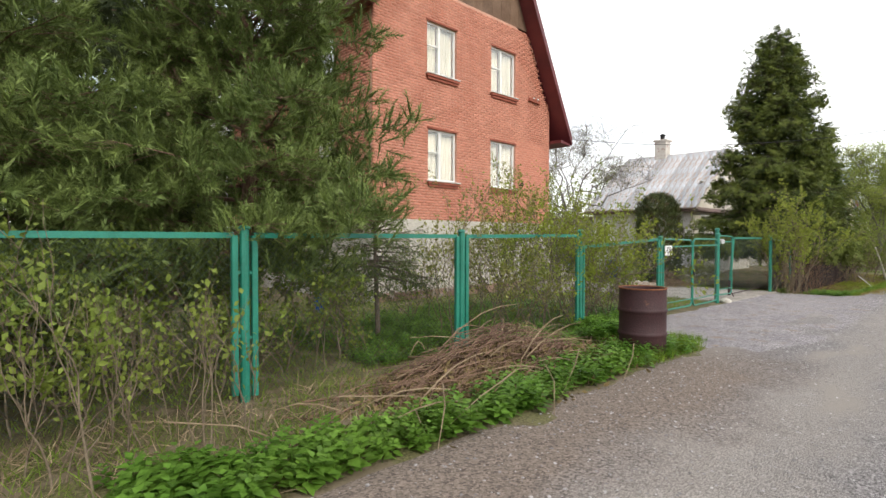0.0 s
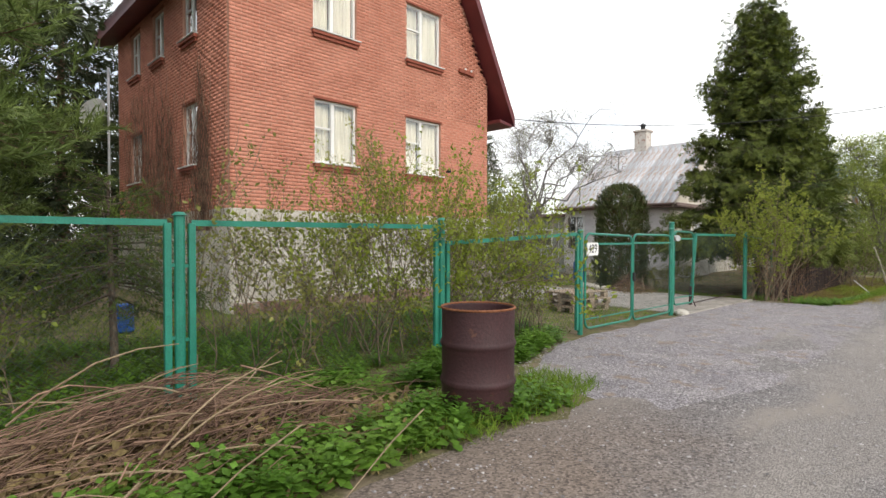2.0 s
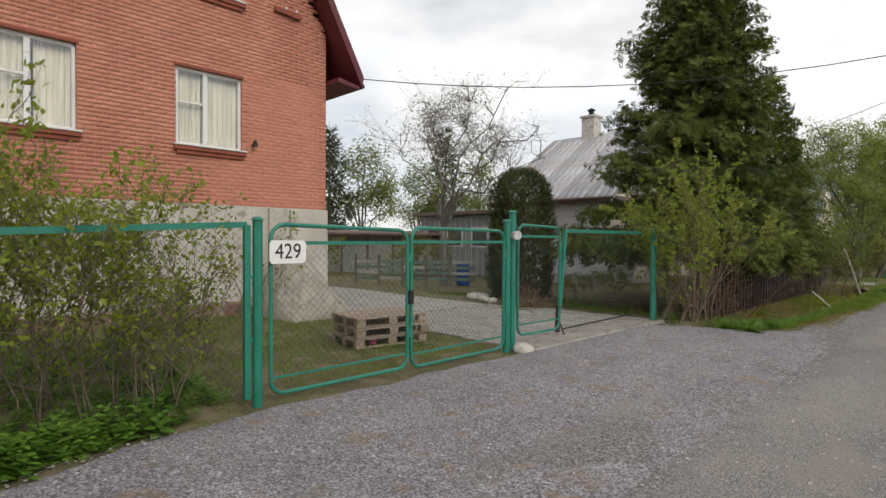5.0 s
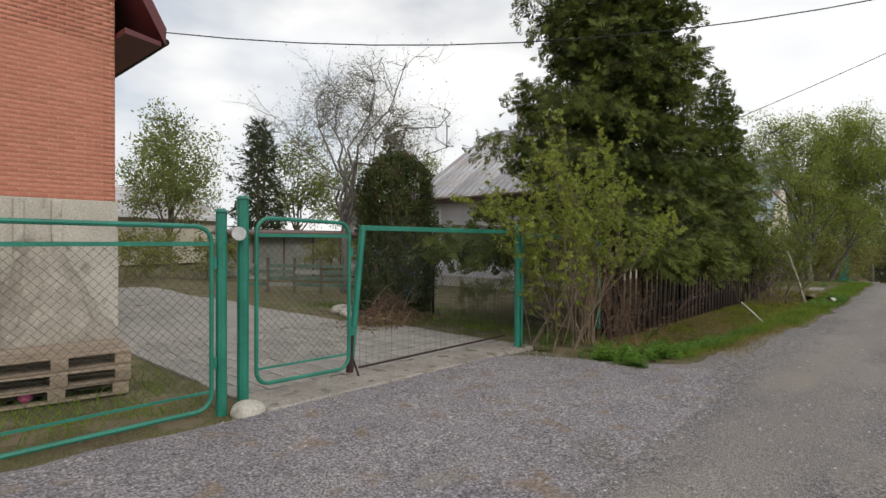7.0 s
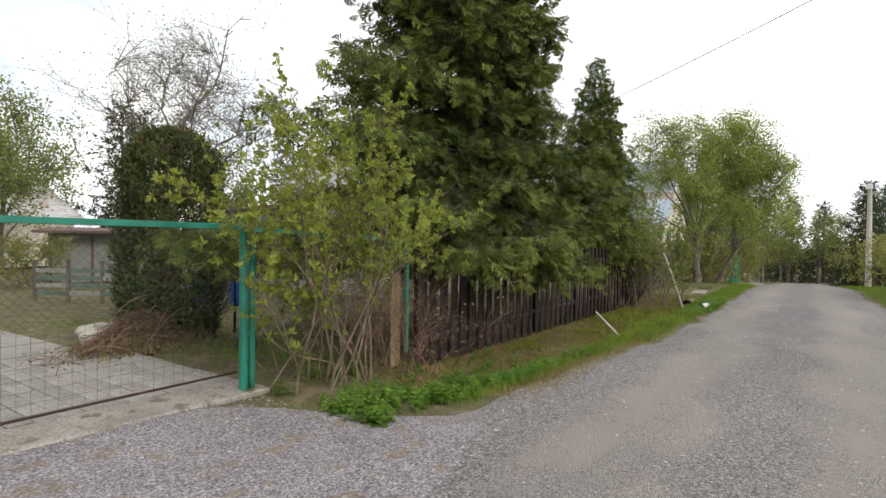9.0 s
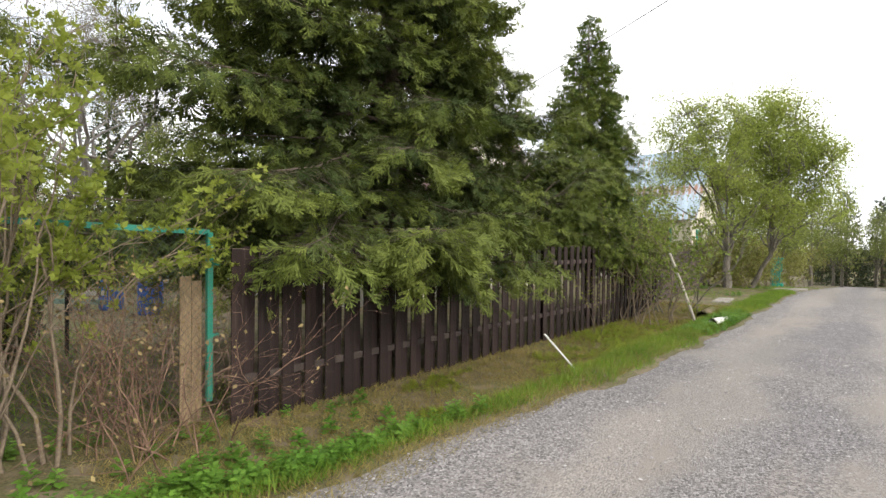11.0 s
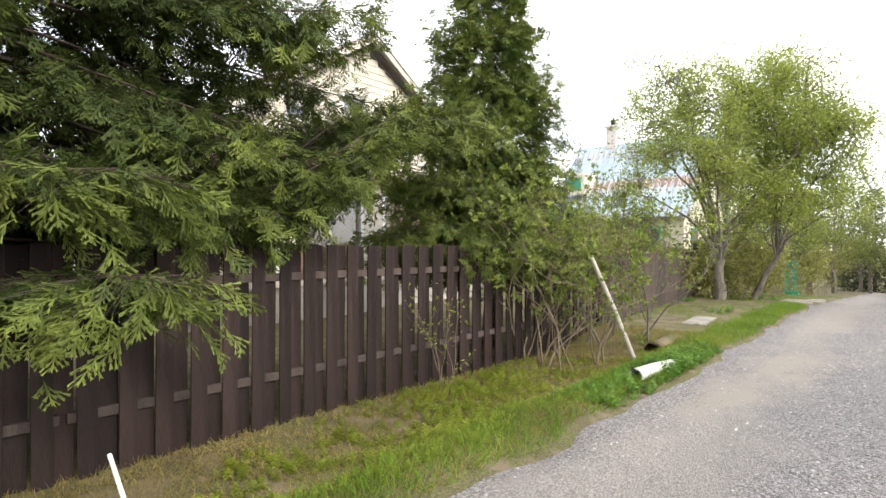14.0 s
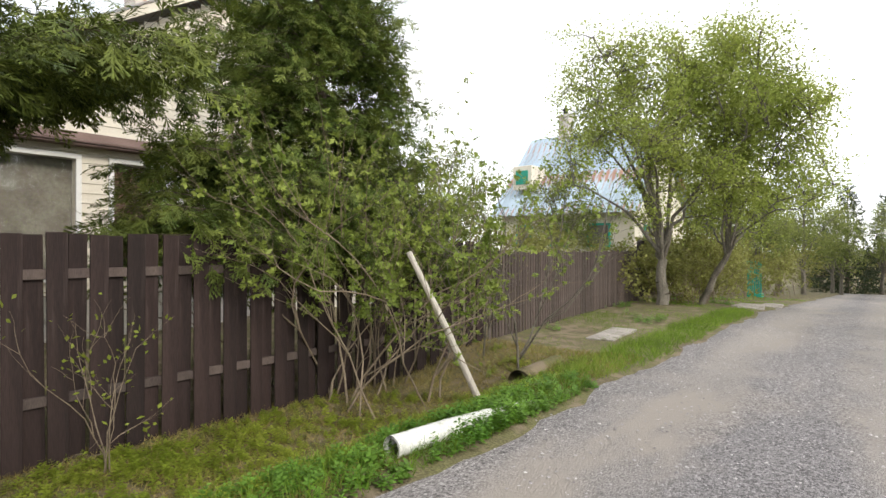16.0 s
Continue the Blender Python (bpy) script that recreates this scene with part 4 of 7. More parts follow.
box(bm, (0, 0, 1.2), (6, 8, 3.2))
part("wall", bm, M_SIDING, far_house)
bm = bmesh.new()
prism(bm, [(-3.5, 2.7), (3.5, 2.7), (0, 5.0)], "y", -4.4, 4.4)
part("roof", bm, M_TINROOF, far_house)

# ---- green fence and gates ----
def ring_path(x, ya, yb, z0a, z0b, z1a, z1b, r=0.14, n=5):
    """A closed frame in the plane x with rounded corners, as a list of points."""
    pts = []
    for (cy, cz, a0) in ((yb - r, z1b - r, 0), (ya + r, z1a - r, 90), (ya + r, z0a + r, 180), (yb - r, z0b + r, 270)):
        for k in range(n + 1):
            a = radians(a0 + 90 * k / n)
            pts.append((x, cy + r * math.cos(a), cz + r * math.sin(a)))
    return pts + [pts[0]]


def chain_link(name, parent, xa, ya, xb, yb, zb, zta, ztb, step=0.055, square=False):
    """Chain-link netting stretched between two posts: crossing wires, clipped to the panel."""
    L = math.hypot(xb - xa, yb - ya)
    P0, P1 = [], []

    def top(u):
        return zta + (ztb - zta) * u / L

    def put(u0, v0, u1, v1):
        P0.append((xa + (xb - xa) * u0 / L, ya + (yb - ya) * u0 / L, v0))
        P1.append((xa + (xb - xa) * u1 / L, ya + (yb - ya) * u1 / L, v1))
    H = max(zta, ztb) - zb
    if square:
        u = 0.0
        while u < L:
            put(u, zb, u, top(u))
            u += 0.10
        v = zb
        while v < min(zta, ztb):
            put(0, v, L, v)
            v += 0.10
    else:
        u = -H
        while u < L:
            a, b = max(u, 0), min(u + H, L)
            if b > a:
                va, vb = zb + (a - u), zb + (b - u)
                while vb > top(b) and b > a:
                    b -= 0.02
                    vb = zb + (b - u)
                if b > a:
                    put(a, va, b, vb)
            a, b = max(u, 0), min(u + H, L)
            va, vb = zb + H - (a - u), zb + H - (b - u)
            while va > top(a) and b > a:
                a += 0.02
                va = zb + H - (a - u)
            if b > a:
                put(a, va, b, vb)
            u += step * 1.414
    V, F = wires(P0, P1, 0.0016, 0.0016, 3)
    return soup(name, V, F, M_WIRE, parent)


fence = empty("green_fence", 0, 0, 0, "green painted steel fence with chain-link panels", "fence")


def post(parent, x, y, z1, r=0.046, cap=True):
    bm = bmesh.new()
    tube(bm, [(x, y, gh(x, y) - 0.1), (x, y, z1)], r, 10)
    p = part("post", bm, M_GREEN, parent)
    if cap:
        bm = bmesh.new()
        bmesh.ops.create_cone(bm, cap_ends=True, segments=12, radius1=r + 0.022, radius2=r * 0.7, depth=0.03, matrix=pose(x, y, z1 + 0.012))
        part("cap", bm, M_GREEN, p)
    return p


def angle_bar(bm, a, b, w=0.045, t=0.006):
    """An L-shaped bar from a to b, along y or z."""
    a, b = Vector(a), Vector(b)
    d = b - a
    if abs(d.z) > abs(d.y):
        box(bm, (a + b) / 2, (t, w, d.length), rx=-math.degrees(math.atan2(d.y, d.z)))
        box(bm, (a + b) / 2 + Vector((-w / 2, w / 2, 0)), (w, t, d.length), rx=-math.degrees(math.atan2(d.y, d.z)))
    else:
        rz = -math.degrees(math.atan2(d.x, d.y))
        rx = math.degrees(math.atan2(d.z, math.hypot(d.x, d.y)))
        box(bm, (a + b) / 2, (t, d.length, w), rz=rz, rx=rx)
        box(bm, (a + b) / 2 + Vector((-w / 2, 0, w / 2)), (w, d.length, t), rz=rz, rx=rx)


def panel(parent, xa, ya, xb, yb, zta, ztb, zb, gap=0.1, square=False):
    """A framed panel hung between two posts: angle-iron frame, netting, short brackets."""
    d = Vector((xb - xa, yb - ya, 0)).normalized()
    A, B = Vector((xa, ya, 0)) + d * gap, Vector((xb, yb, 0)) - d * gap
    bm = bmesh.new()
    angle_bar(bm, (A.x, A.y, zta - 0.03), (B.x, B.y, ztb - 0.03), 0.05)
    for P, zt in ((A, zta), (B, ztb)):
        box(bm, (P.x, P.y, (zt + zb) / 2 - 0.03), (0.05, 0.058, zt - zb), bevel=0.004)
    fr = part("panel_frame", bm, M_GREEN, parent)
    for P, q in ((A, -1), (B, 1)):
        for zz in (0.35, 0.75):
            c = P + d * q * gap * 0.5
            part("bracket", box(bmesh.new(), (c.x, c.y, zb + (zta - zb) * zz), (0.02, gap, 0.03)), M_GREEN, fr)
    chain_link("netting", fr, A.x, A.y, B.x, B.y, zb, zta - 0.03, ztb - 0.03, square=square)


POSTS = [(-4.75, -4.3, 1.66), (-4.85, -1.0, 1.65), (-4.95, 2.25, 1.64), (-5.08, 5.45, 1.64), (-5.08, 8.63, 1.68), (-4.9, 11.72, 1.57)]
for x, y, z in POSTS:
    post(fence, x, y, z)
TOPS = [(1.60, 1.60), (1.60, 1.60), (1.60, 1.60), (1.60, 1.62), (1.41, 1.55)]
for (p, q), (ta, tb) in zip(zip(POSTS, POSTS[1:]), TOPS):
    panel(fence, p[0], p[1], q[0], q[1], ta, tb, max(gh(p[0], p[1]), gh(q[0], q[1])) + 0.06)
post(fence, -4.72, 20.0, 1.62)
panel(fence, -4.72, 20.0, -4.76, 22.95, 1.55, 1.45, -0.25)


def gate_leaf(name, x, ya, yb, z0a, z0b, z1a, z1b, label, bar=0.16):
    g = empty(name, 0, 0, 0, label, "gate", "driveway gates")
    bm = bmesh.new()
    tube(bm, ring_path(x, ya, yb, z0a, z0b, z1a, z1b), 0.021, 8, cap=False)
    fr = part("gate_frame", bm, M_GREEN, g)
    bm = bmesh.new()
    box(bm, (x, (ya + yb) / 2, (z1a + z1b) / 2 - bar), (0.02, yb - ya - 0.04, 0.035))
    part("crossbar", bm, M_GREEN, g)
    bm = bmesh.new()
    box(bm, (x, (ya + yb) / 2, (z0a + z0b) / 2 + bar), (0.02, yb - ya - 0.04, 0.02), rx=math.degrees(math.atan2(z0b - z0a, yb - ya)))
    part("crossbar", bm, M_GREEN, g)
    chain_link("netting", g, x, ya + 0.02, x, yb - 0.02, max(z0a, z0b) + bar, z1a - bar, z1b - bar)
    for zz in (0.25, 0.8):
        bm = bmesh.new()
        tube(bm, [(x, yb + 0.03, z0b + (z1b - z0b) * zz - 0.05), (x, yb + 0.03, z0b + (z1b - z0b) * zz + 0.05)], 0.022, 8)
        part("hinge", bm, M_GREEN, g)
    return g


gate_leaf("gate", -4.88, 11.84, 13.55, -0.08, -0.10, 1.53, 1.5, "green tubular gate leaf with chain-link netting, closed")
leaf2 = gate_leaf("gate", -4.88, 13.61, 15.36, -0.12, -0.13, 1.53, 1.52, "green tubular gate leaf with padlock, closed")
bm = bmesh.new()
box(bm, (-4.85, 13.58, 0.72), (0.05, 0.07, 0.16), bevel=0.01)
part("lock", bm, M_BLACK, leaf2)
gate_posts = empty("gate_posts", 0, 0, 0, "tall green steel gate posts with capped tops", "post")
post(gate_posts, -4.9, 15.46, 1.66, 0.05)
post(gate_posts, -5.0, 15.72, 1.80, 0.055)
bm = bmesh.new()
tube(bm, [(-4.88, 15.62, 1.46), (-4.80, 15.58, 1.46)], 0.065, 12)
part("lamp_cap", bm, M_GALV, gate_posts, "round dull metal lamp")
gate_leaf("wicket_gate", -5.0, 15.86, 17.0, -0.04, -0.06, 1.62, 1.6, "narrow green tubular wicket gate with netting")
side_gate = empty("side_gate_panel", 0, 0, 0, "green framed netting panel with rusty lower corner", "gate")
bm = bmesh.new()
tube(bm, [(-5.08, 17.08, -0.12), (-5.03, 17.22, 1.56)], 0.04, 8)
part("stile", bm, M_GREEN, side_gate)
bm = bmesh.new()
tube(bm, [(-5.082, 17.078, -0.14), (-5.075, 17.10, 0.3)], 0.044, 8)
tube(bm, [(-5.05, 17.1, 0.02), (-4.95, 17.14, -0.25)], 0.014, 6)
part("rusty_foot", bm, M_RUST, side_gate, "rusted lower end")
bm = bmesh.new()
box(bm, (-5.02, 18.66, 1.55), (0.04, 2.98, 0.06), bevel=0.005)
part("rail", bm, M_GREEN, side_gate)
bm = bmesh.new()
box(bm, (-5.05, 18.66, -0.1), (0.025, 2.95, 0.022), bevel=0.003)
part("rail", bm, M_RUST, side_gate)
chain_link("netting", side_gate, -5.04, 17.25, -5.0, 20.1, 0.62, 1.52, 1.52)
chain_link("netting", side_gate, -5.05, 17.2, -5.01, 20.1, -0.08, 0.62, 0.62, square=True)

# house number plate
plate = empty("number_plate", -4.83, 11.99, 1.27, "white enamel house number plate with black figures", "sign")
bm = bmesh.new()
poly = [(-0.19, -0.08), (-0.165, -0.11), (0.165, -0.11), (0.19, -0.08), (0.19, 0.08), (0.165, 0.11), (-0.165, 0.11), (-0.19, 0.08)]
prism(bm, poly, "x", -0.004, 0.006)
bmesh.ops.transform(bm, matrix=pose(0, 0, 0), verts=bm.verts)
part("enamel_sheet", bm, M_PLATE, plate)
cu = bpy.data.curves.new("figures", "FONT")
cu.body, cu.size, cu.extrude, cu.align_x, cu.align_y = "429", 0.205, 0.001, "CENTER", "CENTER"
tx = new("figures_text", cu)
bpy.context.view_layer.update()
me = bpy.data.meshes.new_from_object(tx)
bpy.data.objects.remove(tx)
me.materials.append(M_BLACK)
fig = new("figures", me)
fig.parent = plate
fig.matrix_basis = pose(0.009, 0, 0, 90, 0, 90) @ Matrix.Diagonal((0.9, 1.0, 1.0, 1))

# ---- brown plank fence ----
for yy, zt, w in ((22.66, 0.98, 0.11), (22.77, 0.93, 0.1)):
    ob = empty("old_board", -4.86, yy, 0, "pale unpainted old board closing the fence corner", "board", "corner boards")
    bm = bmesh.new()
    box(bm, (0, 0, (zt - 0.5) / 2), (0.02, w, zt + 0.5), bevel=0.003)
    part("plank", bm, M_OLDB, ob)
bf = empty("plank_fence", 0, 0, 0, "dark brown stained fence of staggered upright planks", "fence")
FX = -4.72
bm = bmesh.new()
box(bm, (0, 0, 0.0), (0.022, 0.15, 1.0), bevel=0.003)
plank = part("plank", bm, M_FENCE, bf)
rngf = random.Random(4)
k = 0
y = 23.12
first = True
while y < 37.4:
    z0 = gh(FX, y) - 0.02 + rngf.uniform(-0.03, 0.02)
    z1 = 1.27 + rngf.uniform(-0.012, 0.012)
    o = plank if first else new("plank", plank.data)
    first = False
    o.parent = bf
    front_side = k % 2 == 0
    o.matrix_basis = pose(FX + (0.035 if front_side else -0.03), y, (z0 + z1) / 2, rngf.uniform(-0.6, 0.6), rngf.uniform(-0.3, 0.3), rngf.uniform(-1.5, 1.5)) @ Matrix.Diagonal((1, rngf.uniform(0.92, 1.06), z1 - z0, 1))
    y += 0.150 + rngf.uniform(-0.003, 0.008)
    k += 1
for a, b in ((23.05, 27.2), (27.25, 32.2), (32.25, 37.4)):
    for zz in (0.93, -0.12):
        bm = bmesh.new()
        box(bm, (FX, (a + b) / 2, zz), (0.04, b - a, 0.085), bevel=0.004)
        part("rail", bm, M_FENCE2, bf)
for yy in (23.2, 25.2, 27.6, 30.0, 32.4, 34.9, 37.3):
    bm = bmesh.new()
    box(bm, (FX - 0.1, yy, 0.25), (0.08, 0.08, 1.9))
    part("post", bm, M_FENCE, bf)

pf = empty("picket_fence", 0, 0, 0, "faded grey-brown picket fence with narrow gaps", "fence")
bm = bmesh.new()
box(bm, (0, 0, 0), (0.02, 0.085, 1.0), bevel=0.002)
picket = part("picket", bm, M_FENCE2, pf)
y, first = 37.5, True
while y < 48.3:
    x = FX - (y - 37.5) * 0.1
    z0, z1 = gh(x, y) - 0.02, 1.08 + rngf.uniform(-0.03, 0.03)
    o = picket if first else new("picket", picket.data)
    first = False
    o.parent = pf
    o.matrix_basis = pose(x, y, (z0 + z1) / 2, rngf.uniform(-1, 1), 0, 5) @ Matrix.Diagonal((1, 1, z1 - z0, 1))
    y += 0.128
for zz in (0.75, -0.15):
    bm = bmesh.new()
    tube(bm, [(FX - 0.04, 37.5, zz), (FX - 1.12, 48.3, zz)], 0.035, 6)
    part("rail", bm, M_FENCE2, pf)
bp = empty("board_fence", 0, 0, 0, "solid dark brown board fence corner", "fence")
for k in range(26):
    bm = bmesh.new()
    yy = 48.4 + k * 0.2
    box(bm, (-5.85 - k * 0.03, yy, 0.42), (0.025, 0.19, 2.0 + 0.03 * (k % 3)))
    part("board", bm, M_FENCE, bp)

# ---- barrel ----
barrel = empty("oil_drum", -3.32, 7.35, gh(-3.32, 7.35) - 0.04, "rusty dark maroon open steel oil drum", "barrel")
bm = bmesh.new()
prof = [(0.0, 0.02), (0.27, 0.02), (0.285, 0.0), (0.292, 0.012), (0.287, 0.03)]
for zc in (0.305, 0.60):
    prof += [(0.286, zc - 0.035), (0.292, zc - 0.022), (0.301, zc), (0.292, zc + 0.022), (0.286, zc + 0.035)]
prof += [(0.287, 0.86), (0.288, 0.875)]
inner = [(0.281, 0.875), (0.28, 0.86), (0.279, 0.1), (0.0, 0.08)]
n = 40
rings = []
for r, z in prof + inner:
    rings.append([bm.verts.new((r * math.cos(2 * math.pi * j / n) * (1 + 0.006 * math.sin(3 * j)), r * math.sin(2 * math.pi * j / n), z)) for j in range(n)])
for a, b in zip(rings, rings[1:]):
    for j in range(n):
        bm.faces.new((a[j], a[(j + 1) % n], b[(j + 1) % n], b[j]))
for f in bm.faces:
    f.smooth = True
bmesh.ops.remove_doubles(bm, verts=bm.verts, dist=0.0005)
part("drum", bm, M_RUST, barrel)
bm = bmesh.new()
tube(bm, [(0.288 * math.cos(a), 0.288 * math.sin(a), 0.878) for a in [2 * math.pi * j / 40 for j in range(41)]], 0.010, 6, cap=False)
part("rim", bm, M_RUSTLIP, barrel, "orange rusty rim")

barrel.scale = (1.12, 1.12, 1.11)

# ---- yard: pavers, pallets, tarpaulin heap ----
wf = empty("pallet_fence", 0, 0, 0, "low green-white fence of old pallets", "fence")
for i in range(5):
    cx, cy = -17.50 + i * 0.817, 22.62 + i * 0.537
    for zz in (-0.18, 0.04, 0.26, 0.47):
        bm = bmesh.new()
        box(bm, (cx, cy, zz), (0.03, 0.95, 0.12), rz=-57, bevel=0.003)
        part("slat", bm, M_SHED if (i + int(zz * 10)) % 4 == 0 else M_PFENCE, wf)
    bm = bmesh.new()
    box(bm, (cx - 0.04 - 0.41, cy - 0.27, 0.1), (0.08, 0.08, 1.3), rz=-57)
    part("post", bm, M_BARKG, wf)


def pallet(x, y, z, rz):
    p = empty("wooden_pallet", x, y, z, "weathered wooden pallet lying in a stack", "pallet", "stacked pallets", rz=rz)
    for k in range(3):
        bm = bmesh.new()
        box(bm, (0, -0.36 + k * 0.36, 0.011), (1.2, 0.1, 0.02), bevel=0.002)
        part("skid", bm, M_PALLET, p)
        for q in (-0.53, 0, 0.53):
            bm = bmesh.new()
            box(bm, (q, -0.36 + k * 0.36, 0.06), (0.14, 0.1, 0.078), bevel=0.002)
            part("block", bm, M_PALLET, p)
    for q in (-0.53, 0, 0.53):
        bm = bmesh.new()
        box(bm, (q, 0, 0.11), (0.14, 0.82, 0.02))
        part("stringer", bm, M_PALLET, p)
    for k in range(7):
        bm = bmesh.new()
        box(bm, (0, -0.36 + k * 0.12, 0.132), (1.2, 0.1, 0.02), bevel=0.002)
        part("deck_board", bm, M_PALLET, p)
    return p


for k, (dx, dy, a) in enumerate(((0, 0, 80), (0.02, 0.03, 78), (-0.03, 0.02, 82))):
    pallet(-6.66 + dx, 14.56 + dy, gh(-6.7, 14.6) + 0.005 + 0.146 * k, a)
ball = empty("ball", -6.47, 14.29, gh(-6.2, 14.2) + 0.065, "small pink rubber ball on the grass", "ball")
bm = bmesh.new()
bmesh.ops.create_uvsphere(bm, u_segments=16, v_segments=10, radius=0.065, matrix=Matrix.Diagonal((1, 1, 0.95, 1)))
for f in bm.faces:
    f.smooth = True
part("ball_skin", bm, M_PINK, ball)
# heap under a tarpaulin against the plinth
bm = bmesh.new()
N = 64
vs = []
for i in range(N):
    row = []
    for j in range(N):
        u, v = i / (N - 1) * 2 - 1, j / (N - 1) * 2 - 1
        r = max(0.0, 1 - abs(v) ** 1.7) * min(1.0, (1 - abs(u) ** 4) * 3)
        h = 1.3 * r ** 0.75 * (0.30 + 0.70 * min(1.0, max(0.0, (0.75 - u) / 1.2)) ** 0.8) * (1 + 0.12 * math.cos(v * 3 + 0.6))
        h += (0.10 * noise.noise(Vector((u * 2.5, v * 5, 1))) + 0.11 * abs(noise.noise(Vector((u * 3, v * 10, 4)))) + 0.05 * abs(noise.noise(Vector((u * 13, v * 13, 7))))) * min(1.0, r * 4)
        row.append(bm.verts.new((u * 0.95, v * 1.15, max(h, 0.0) - 0.03)))
    vs.append(row)
for i in range(N - 1):
    for j in range(N - 1):
        f = bm.faces.new((vs[i][j], vs[i + 1][j], vs[i + 1][j + 1], vs[i][j + 1]))
        f.smooth = True
heap = part("tarpaulin", bm, M_TARP)
heap.matrix_basis = pose(-9.95, 15.25, gh(-9.9, 15.2), 0, 0, 4) @ Matrix.Diagonal((0.75, 0.66, 1.08, 1))
for name_y, lean_a, length, x0, z0, tilt in ((14.62, 7, 1.25, -10.66, -0.2, 2), (14.5, 0, 0.7, -10.3, 0.12, 88), (14.42, 0, 0.75, -10.25, -0.05, 68)):
    lb = empty("loose_board", x0, name_y, z0, "short weathered board propped beside the tarpaulin", "board", "loose boards")
    bm = bmesh.new()
    box(bm, (0, 0, length / 2), (0.03, 0.16, length), bevel=0.003)
    bmesh.ops.transform(bm, matrix=pose(0, 0.3 if tilt > 20 else 0, 0, tilt if tilt > 20 else 0, -lean_a, 0), verts=bm.verts)
    part("plank", bm, M_PALLET, lb)
bm = bmesh.new()
box(bm, (HX + 0.1, 11.5, gh(HX, 11.5) + 0.03), (0.22, 6.2, 0.42), bevel=0.02)
part("footing", bm, M_FOOT, house, "stained brown footing")
tagged(heap, "dusty grey tarpaulin draped over a heap by the plinth", "tarpaulin")


def blue_drum(x, y, size=1.0):
    b = empty("blue_drum", x, y, gh(x, y), "blue plastic water drum standing in the yard", "barrel", "blue drums")
    b.scale = (size, size, size)
    bm = bmesh.new()
    tube(bm, [(0, 0, 0), (0, 0, 0.05), (0, 0, 0.25), (0, 0, 0.28), (0, 0, 0.31), (0, 0, 0.6), (0, 0, 0.63), (0, 0, 0.66), (0, 0, 0.85), (0, 0, 0.9)], [0.25, 0.28, 0.28, 0.3, 0.28, 0.28, 0.3, 0.28, 0.28, 0.24], 16)
    part("drum_body", bm, M_BLUE, b)


blue_drum(-14.9, 25.5)
blue_drum(-13.3, 25.8)
blue_drum(-9.9, 6.2, 0.5)

# loose poles, pipe, wire
lean = empty("leaning_pole", -3.02, 34.79, gh(-3.02, 34.79) - 0.03, "bleached wooden pole leaning towards the fence", "pole")
bm = bmesh.new()
tube(bm, [(0, 0, 0), (-0.2, -0.38, 0.89), (-0.43, -0.78, 1.78)], [0.042, 0.038, 0.032], 8)
part("pole", bm, M_POLEW, lean)
stick = empty("white_stick", 0, 0, 0, "thin pale stake leaning out of the ditch bank", "stick")
bm = bmesh.new()
tube(bm, [(-3.25, 27.1, 0.02), (-2.74, 27.12, -0.46)], 0.0135, 6)
part("stick", bm, M_PIPE, stick)
pipe = empty("cement_pipe", -2.12, 32.4, gh(-2.1, 32.4) + 0.04, "mossy white asbestos-cement pipe lying in the grass", "pipe")
bm = bmesh.new()
ringsA = []
for (yy, zz) in ((0, 0.03), (0.6, 0.0), (1.2, -0.05), (1.9, -0.11)):
    ringsA.append((0.02 * yy, yy, zz))
tube(bm, ringsA, 0.085, 16, cap=False)
tube(bm, ringsA, 0.069, 16, cap=False)
for f in bm.faces:
    f.smooth = True
part("pipe_wall", bm, M_PIPE, pipe)
culvert = empty("culvert_pipe", -3.05, 35.75, gh(-3.05, 35.75) - 0.06, "dark mouth of a concrete culvert pipe in the ditch end", "pipe")
bm = bmesh.new()
tube(bm, [(0, 0, 0.02), (0, 1.1, 0.05)], 0.19, 16, cap=False)
tube(bm, [(0, 0, 0.02), (0, 1.1, 0.05)], 0.155, 16, cap=False)
part("pipe_wall", bm, M_SOIL, culvert)
# black disc added inside the pipe to paint the shade of its bore
bm = bmesh.new()
tube(bm, [(0, 0.35, 0.03), (0, 0.37, 0.03)], 0.154, 16)
part("bore_shade_disc", bm, M_BLACK, culvert)
cable = empty("overhead_cable", 0, 0, 0, "thin black overhead service cable", "cable", "overhead cables")
bm = bmesh.new()


def sag(a, b, s, n=14):
    a, b = Vector(a), Vector(b)
    return [a.lerp(b, k / n) - Vector((0, 0, s * 4 * (k / n) * (1 - k / n))) for k in range(n + 1)]


tube(bm, sag((-10.5, 16.9, 5.15), (3.6, 28.5, 7.0), 1.0), 0.011, 5)
part("cable", bm, M_BLACK, cable)
cable2 = empty("overhead_cable", 0, 0, 0, "thin black service cable to the cottage", "cable", "overhead cables")
bm = bmesh.new()
tube(bm, sag((3.6, 28.5, 7.3), (-9.7, 30.2, 3.35), 0.25), 0.009, 5)
part("cable", bm, M_BLACK, cable2)
near_pole = empty("utility_pole", 3.6, 28.5, gh(3.6, 28.5), "grey concrete utility pole beside the lane", "pole", "utility poles")
bm = bmesh.new()
tube(bm, [(0, 0, -0.2), (0, 0, 7.7)], [0.15, 0.1], 8)
part("mast", bm, M_CONC, near_pole)
pole = empty("utility_pole", 3.0, 54.5, gh(3, 54.5), "grey concrete utility pole with white lamp", "pole")
bm = bmesh.new()
